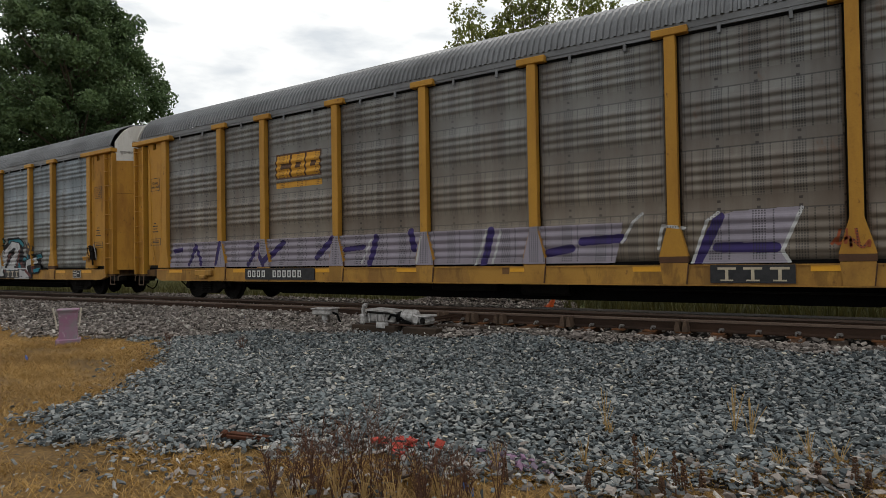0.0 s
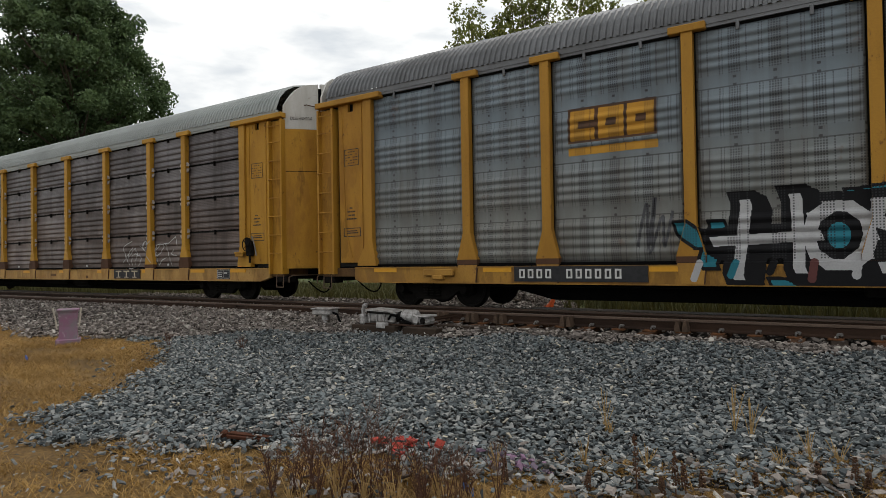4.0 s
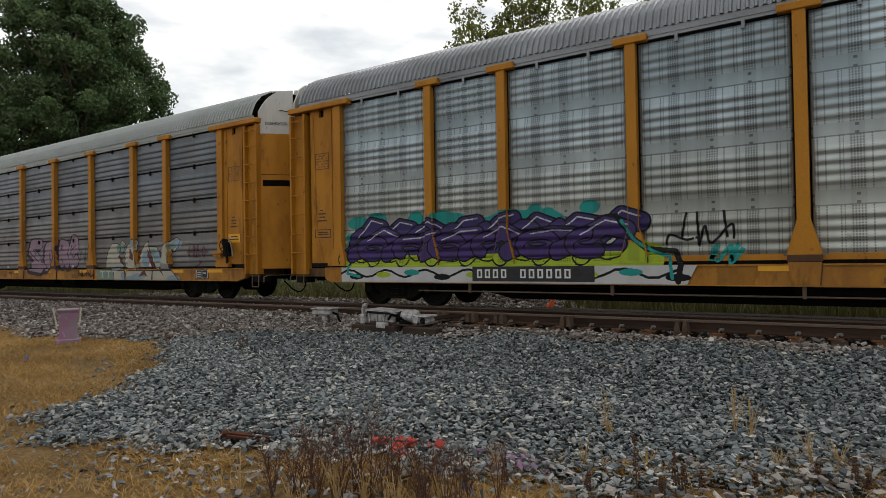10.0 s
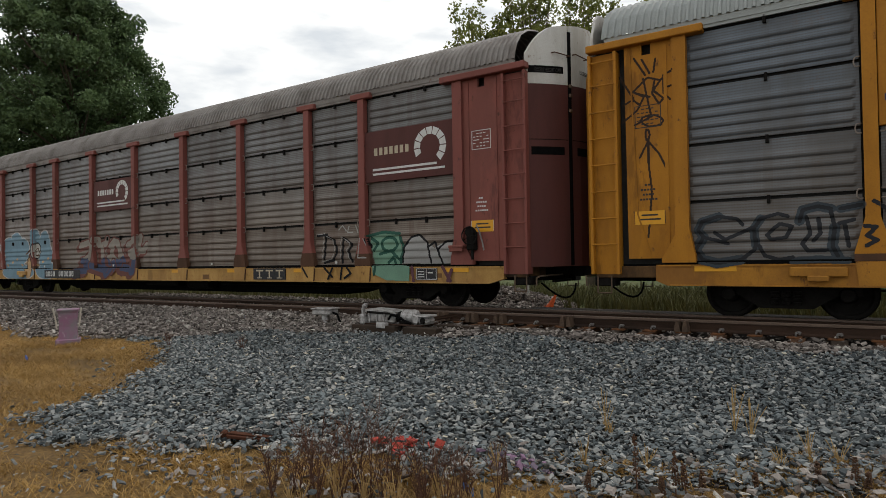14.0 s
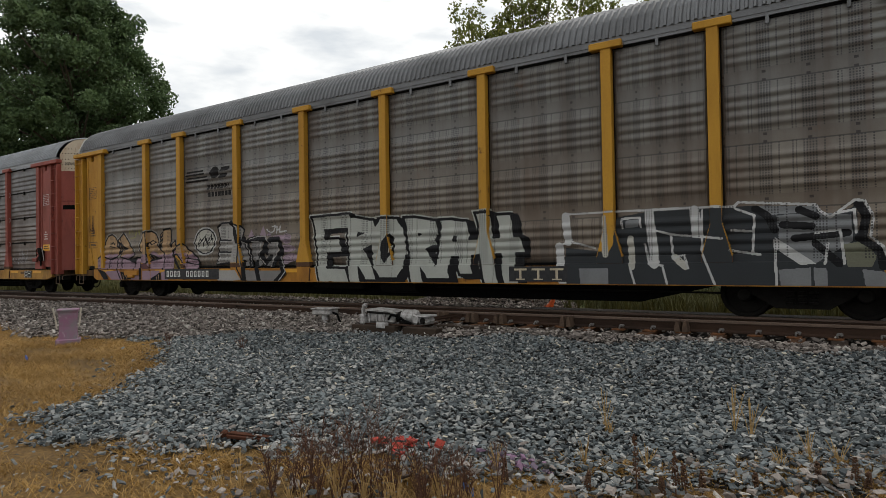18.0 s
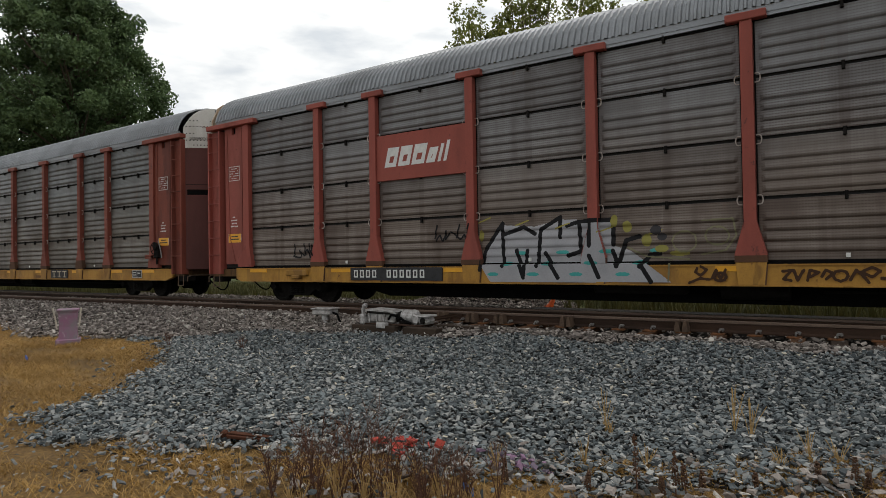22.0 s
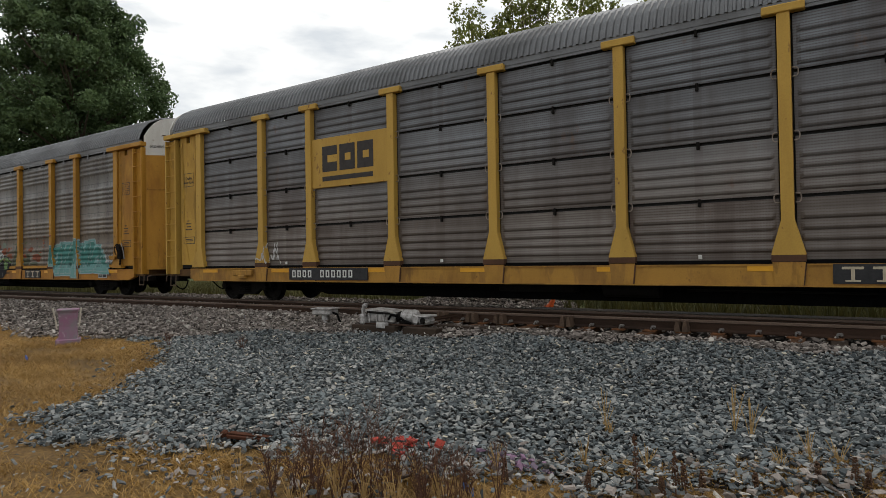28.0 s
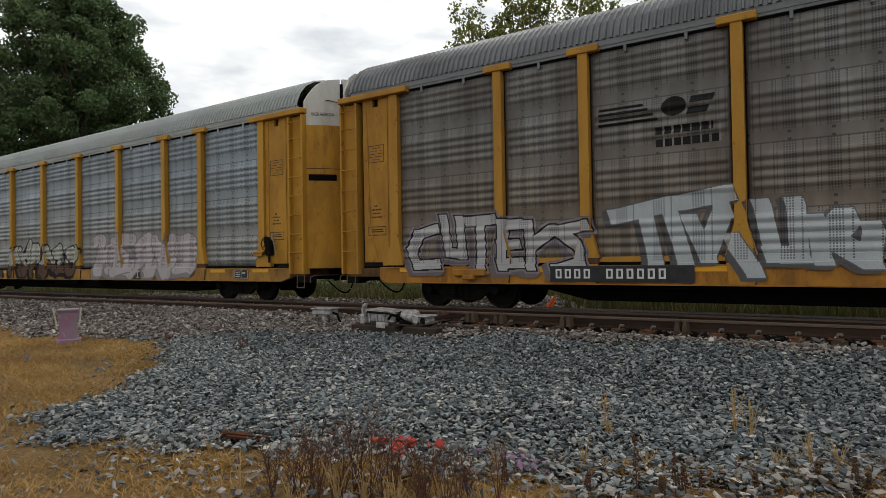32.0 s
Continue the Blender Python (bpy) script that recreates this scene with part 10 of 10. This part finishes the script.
def horse_bars(cv):
    for q in range(4):
        cv.rect(-6.62, -5.5 - 0.09 * q, 3.62 + q * 0.10, 3.67 + q * 0.10, MKB)
    cv.blob(-5.22, 3.84, 0.22, 0.18, MKB)
    cv.rect(-4.95, -4.55, 3.86, 3.98, MKB, 0.3)
    cv.rect(-5.0, -4.65, 3.66, 3.78, MKB, 0.3)
    cv.rect(-5.55, -4.55, 3.34, 3.48, MKB)
    cv.rect(-5.55, -4.42, 3.12, 3.26, MKB)
    for q in range(7):
        cv.rect(-5.42 + q * 0.16, -5.39 + q * 0.16, 3.12, 3.48, (0.2, 0.18, 0.165))


MKB = (0.010, 0.009, 0.009)
for _i in (6, 10):
    emblem(CARS[_i], SL, horse_bars, -6.7, -4.3, 3.0, 4.3, "black striped emblem with two rows of bars")
emblem(CARS[8], ST, lambda cv: (cv.rect(-6.6, -5.6, 3.72, 3.76, GRY), cv.rect(-6.6, -5.7, 3.62, 3.66, MKB), cv.blob(-5.2, 3.8, 0.3, 0.12, MKB), cv.rect(-5.5, -4.6, 3.40, 3.50, MKB), cv.rect(-5.5, -4.6, 3.24, 3.34, MKB)), -6.7, -4.4, 3.1, 4.2, "faded dark emblem bars")

NAVY_M = plain("navy_sign_paint", (0.025, 0.03, 0.085), 0.5, 0.0, 0.25)
RED_M = plain("red_sign_paint", (0.40, 0.035, 0.03), 0.5, 0.0, 0.2)


def shield(car, s0, s1, z0, z1, split, material, label):
    """A shield: navy head with two white bars, light or striped body."""
    pl = plate_part(car, -8.70, -7.0, 3.07, 5.12, material, label)
    cx, hw, h = (s0 + s1) / 2, (s1 - s0) / 2, z1 - z0
    rim = [(-0.98, 0.83), (-0.80, 1.0), (-0.45, 0.93), (0, 1.02), (0.45, 0.93), (0.80, 1.0), (0.98, 0.83), (0.84, 0.68), (0.95, 0.5), (1.0, 0.25), (0.85, 0.1), (0.4, 0.03), (0, -0.02),
           (-0.4, 0.03), (-0.85, 0.1), (-1.0, 0.25), (-0.95, 0.5), (-0.84, 0.68)]
    mark(pl, [(cx + u * hw * 1.05, z0 + v * h * 1.01) for u, v in rim], MARK_BLACK, -1.486, 0.003, "shield_edge")
    body = mark(pl, [(cx + u * hw, z0 + v * h) for u, v in rim], MARK_WHITE, -1.490, 0.003, "shield")
    head = [(u, v) for u, v in rim if v > 0.6]
    mark(body, [(cx + u * hw * 0.98, z0 + v * h * 0.995) for u, v in [(-0.88, 0.56)] + [p for p in ((-0.84, 0.68), (-0.98, 0.83), (-0.80, 1.0), (-0.45, 0.93), (0, 1.02), (0.45, 0.93), (0.80, 1.0), (0.98, 0.83), (0.84, 0.68))] + [(0.88, 0.56)]], NAVY_M, -1.494, 0.003, "shield_head")
    for q, (zz, ww) in enumerate(((0.80, 0.55), (0.65, 0.62))):
        for t in range(6):
            u = -ww + t * ww * 2 / 6
            mark(body, FLAT(cx + u * hw, cx + (u + ww * 0.24) * hw, z0 + zz * h, z0 + (zz + 0.09) * h), MARK_WHITE, -1.498, 0.002, "shield_bar")
    if split:
        for t in range(6):
            u = -0.82 + t * 0.30
            mark(body, FLAT(cx + u * hw, cx + (u + 0.15) * hw, z0 + (0.12 if abs(u + 0.07) > 0.6 else 0.04) * h, z0 + 0.55 * h), RED_M, -1.494, 0.002, "shield_stripe")
    return pl


shield(CARS[2], -8.5, -7.5, 3.35, 4.92, False, GOLD, "yellow sign plate with a white and navy shield")
_pl = shield(CARS[4], -8.27, -7.55, 3.83, 4.76, True, ORANGE_YELLOW, "orange-yellow sign plate with a striped shield")
for _q in range(15):
    if _q != 8:
        mark(_pl, FLAT(-8.62 + _q * 0.092, -8.56 + _q * 0.092, 3.44, 3.55), NAVY_M, -1.487, 0.003, "slogan_bar")


def ring_sign(car, s0, s1, z0, z1):
    pl = plate_part(car, s0, s1, z0, z1, MAROON, "dark maroon sign plate with a white ring emblem")
    cs, cz, r = s1 - 0.62 * (s1 - s0) / 2.5, (z0 + z1) / 2 + 0.08, 0.40 * (z1 - z0) / 1.1
    for i in range(10):
        a, b = -0.9 + i * 0.46, -0.9 + i * 0.46 + 0.40
        q = [(cs + r * math.cos(a), cz + r * math.sin(a)), (cs + r * math.cos(b), cz + r * math.sin(b)), (cs + r * 0.62 * math.cos(b), cz + r * 0.62 * math.sin(b)), (cs + r * 0.62 * math.cos(a), cz + r * 0.62 * math.sin(a))]
        mark(pl, q, MARK_WHITE, -1.486, 0.003, "ring_piece")
    for i, dz in enumerate((0.0, 0.11)):
        mark(pl, FLAT(s0 + 0.25, cs + r * (0.9 - 0.5 * i), z0 + 0.16 + dz, z0 + 0.21 + dz), MARK_WHITE, -1.486, 0.003, "sign_line")
    n = 7
    for i in range(n):
        a = s0 + 0.3 + i * (cs - r - s0 - 0.4) / n
        mark(pl, FLAT(a, a + 0.10, cz - 0.06, cz + 0.12), MARK_WHITE if car is not None and s0 < 0 else MARK_BEIGE, -1.486, 0.003, "sign_bar")


ring_sign(CARS[5], -4.0, -1.5, 3.02, 4.10)
ring_sign(CARS[5], 8.9, 11.5, 3.02, 4.26)

_pl = plate_part(CARS[7], -6.80, -4.25, 3.02, 4.12, RED, "red sign plate with slanted white bars")
for _q, (_w, _h) in enumerate(((0.34, 0.46), (0.34, 0.46), (0.36, 0.46), (0.24, 0.34), (0.08, 0.40), (0.08, 0.46))):
    _a = -6.55 + (0, 0.40, 0.80, 1.22, 1.54, 1.70)[_q]
    mark(_pl, FLAT(_a, _a + _w, 3.34, 3.34 + _h, 0.12), MARK_WHITE, -1.487, 0.003, "sign_bar")
    if _w > 0.2:
        mark(_pl, FLAT(_a + 0.14, _a + _w - 0.08, 3.44, 3.34 + _h * 0.55, 0.05), RED, -1.491, 0.002, "sign_slit")
_pl = plate_part(CARS[9], -6.80, -4.25, 3.02, 4.30, PALE_YELLOW, "yellow sign plate with bold black blocks")
for _q in range(3):
    _a = -6.42 + _q * 0.60
    mark(_pl, FLAT(_a, _a + 0.52, 3.42, 4.08), MARK_BLACK, -1.487, 0.003, "sign_block")
    mark(_pl, FLAT(_a + 0.19, _a + (0.52 if _q == 0 else 0.38), 3.66, 3.84), PALE_YELLOW, -1.491, 0.002, "sign_slit")
mark(_pl, FLAT(-6.42, -4.72, 3.18, 3.30), MARK_BLACK, -1.487, 0.003, "sign_line")
# lettering on the trailing end panels of two cars
for _i in (0, 9):
    part("rack_lettering", QUALITY, None, CARS[_i], "black Quality Auto Rack lettering", at=Matrix.Translation((-12.2, -1.464, 3.72)) @ Matrix.Rotation(math.pi / 2, 4, "X") @ Matrix.Diagonal((0.62, 0.75, 1, 1)))
tag(CARS[2], ST, -12.45, -11.95, 2.05, 2.35, 3, (0.05, 0.07, 0.04), 121, 0.045)
cv = Canvas(-12.8, -11.6, 1.4, 4.9)
cv.lines(0.038, (0.035, 0.022, 0.015), [(-12.43, 4.82), (-12.23, 4.48)], [(-12.29, 4.78), (-12.15, 4.50)], [(-12.04, 4.75), (-12.08, 4.51)], [(-12.71, 4.51), (-12.45, 4.07)], [(-12.20, 4.42), (-12.46, 4.20), (-12.26, 4.08), (-12.39, 3.84)])
cv.lines(0.038, (0.035, 0.022, 0.015), [(-12.27, 4.42), (-12.14, 3.72)], [(-12.42, 4.17), (-12.15, 4.06)], [(-12.66, 3.97), (-12.47, 4.05), (-12.34, 3.94), (-12.39, 3.84), (-12.67, 3.65)], [(-12.17, 4.42), (-11.96, 4.34)], [(-12.06, 4.36), (-12.11, 4.12), (-11.99, 3.91), (-11.91, 4.00), (-12.09, 4.17), (-11.94, 4.36)])
cv.lines(0.038, (0.035, 0.022, 0.015), [(-11.74, 4.49), (-11.90, 4.43), (-11.91, 4.10), (-11.79, 3.96)], [(-11.91, 4.19), (-11.77, 4.21)], [(-12.44, 3.57), (-12.12, 3.70)], [(-11.92, 3.59), (-11.96, 3.53), (-12.06, 3.51), (-12.19, 3.52), (-12.29, 3.58), (-12.33, 3.64), (-12.29, 3.70), (-12.18, 3.72), (-12.06, 3.71), (-11.96, 3.65), (-11.92, 3.59)], [(-12.17, 3.36), (-12.19, 3.27), (-12.23, 3.27), (-12.25, 3.37), (-12.23, 3.46), (-12.19, 3.45), (-12.17, 3.36)])
cv.lines(0.038, (0.035, 0.022, 0.015), [(-12.20, 3.25), (-12.20, 2.83), (-12.15, 2.30), (-12.23, 1.47)], [(-12.21, 3.23), (-12.36, 2.95)], [(-12.19, 3.23), (-12.01, 3.00), (-11.88, 2.71)])
cv.skin(CARS[4], ST, "graffiti_tag", "dark scrawl and stick figure on the end panel")
tag(CARS[5], ST, -12.6, -12.05, 2.9, 3.5, 3, WHT, 123, 0.04)
tag(CARS[6], SL, -12.5, -12.0, 2.2, 2.9, 3, BROWN, 124, 0.045)
tag(CARS[7], ST, -5.2, -4.2, 1.5, 1.9, 3, BLK, 125, 0.045)


# ---------------- what moves: the train rolls past, its wheels turn ----------------
TRAVEL = (130.1412, 144.2976, -1.6116, 1.1781, 0.2965, -0.9314)


def travel(t):
    """Where the middle of the first car stands at t seconds."""
    u = (t - 16) / 16
    return sum(a * u ** i for i, a in enumerate(TRAVEL)) + 8.807


def motions():
    for i, car in enumerate(CARS):
        walk(car, [(t, pose(travel(t) - i * PITCH_CAR, TRACK_Y, 0)) for t in range(33)])
        # the wheels are keyed closely while the car is near, and stand in their place before and after
        seen = [t / 15 for t in range(481) if -48 < travel(t / 15) - i * PITCH_CAR < 19]
        for w in wheels_of[i]:
            home = w.matrix_basis.translation.copy()
            start = travel(seen[0])
            rows = [] if seen[0] == 0 else [(0.0, Matrix.Translation(home))]
            rows += [(t, Matrix.Translation(home) @ Matrix.Rotation((travel(t) - start) / WHEEL_R, 4, "Y")) for t in seen]
            if seen[-1] < 31.99:
                rows.append((32.0, rows[-1][1]))
            walk(w, rows)


motions()
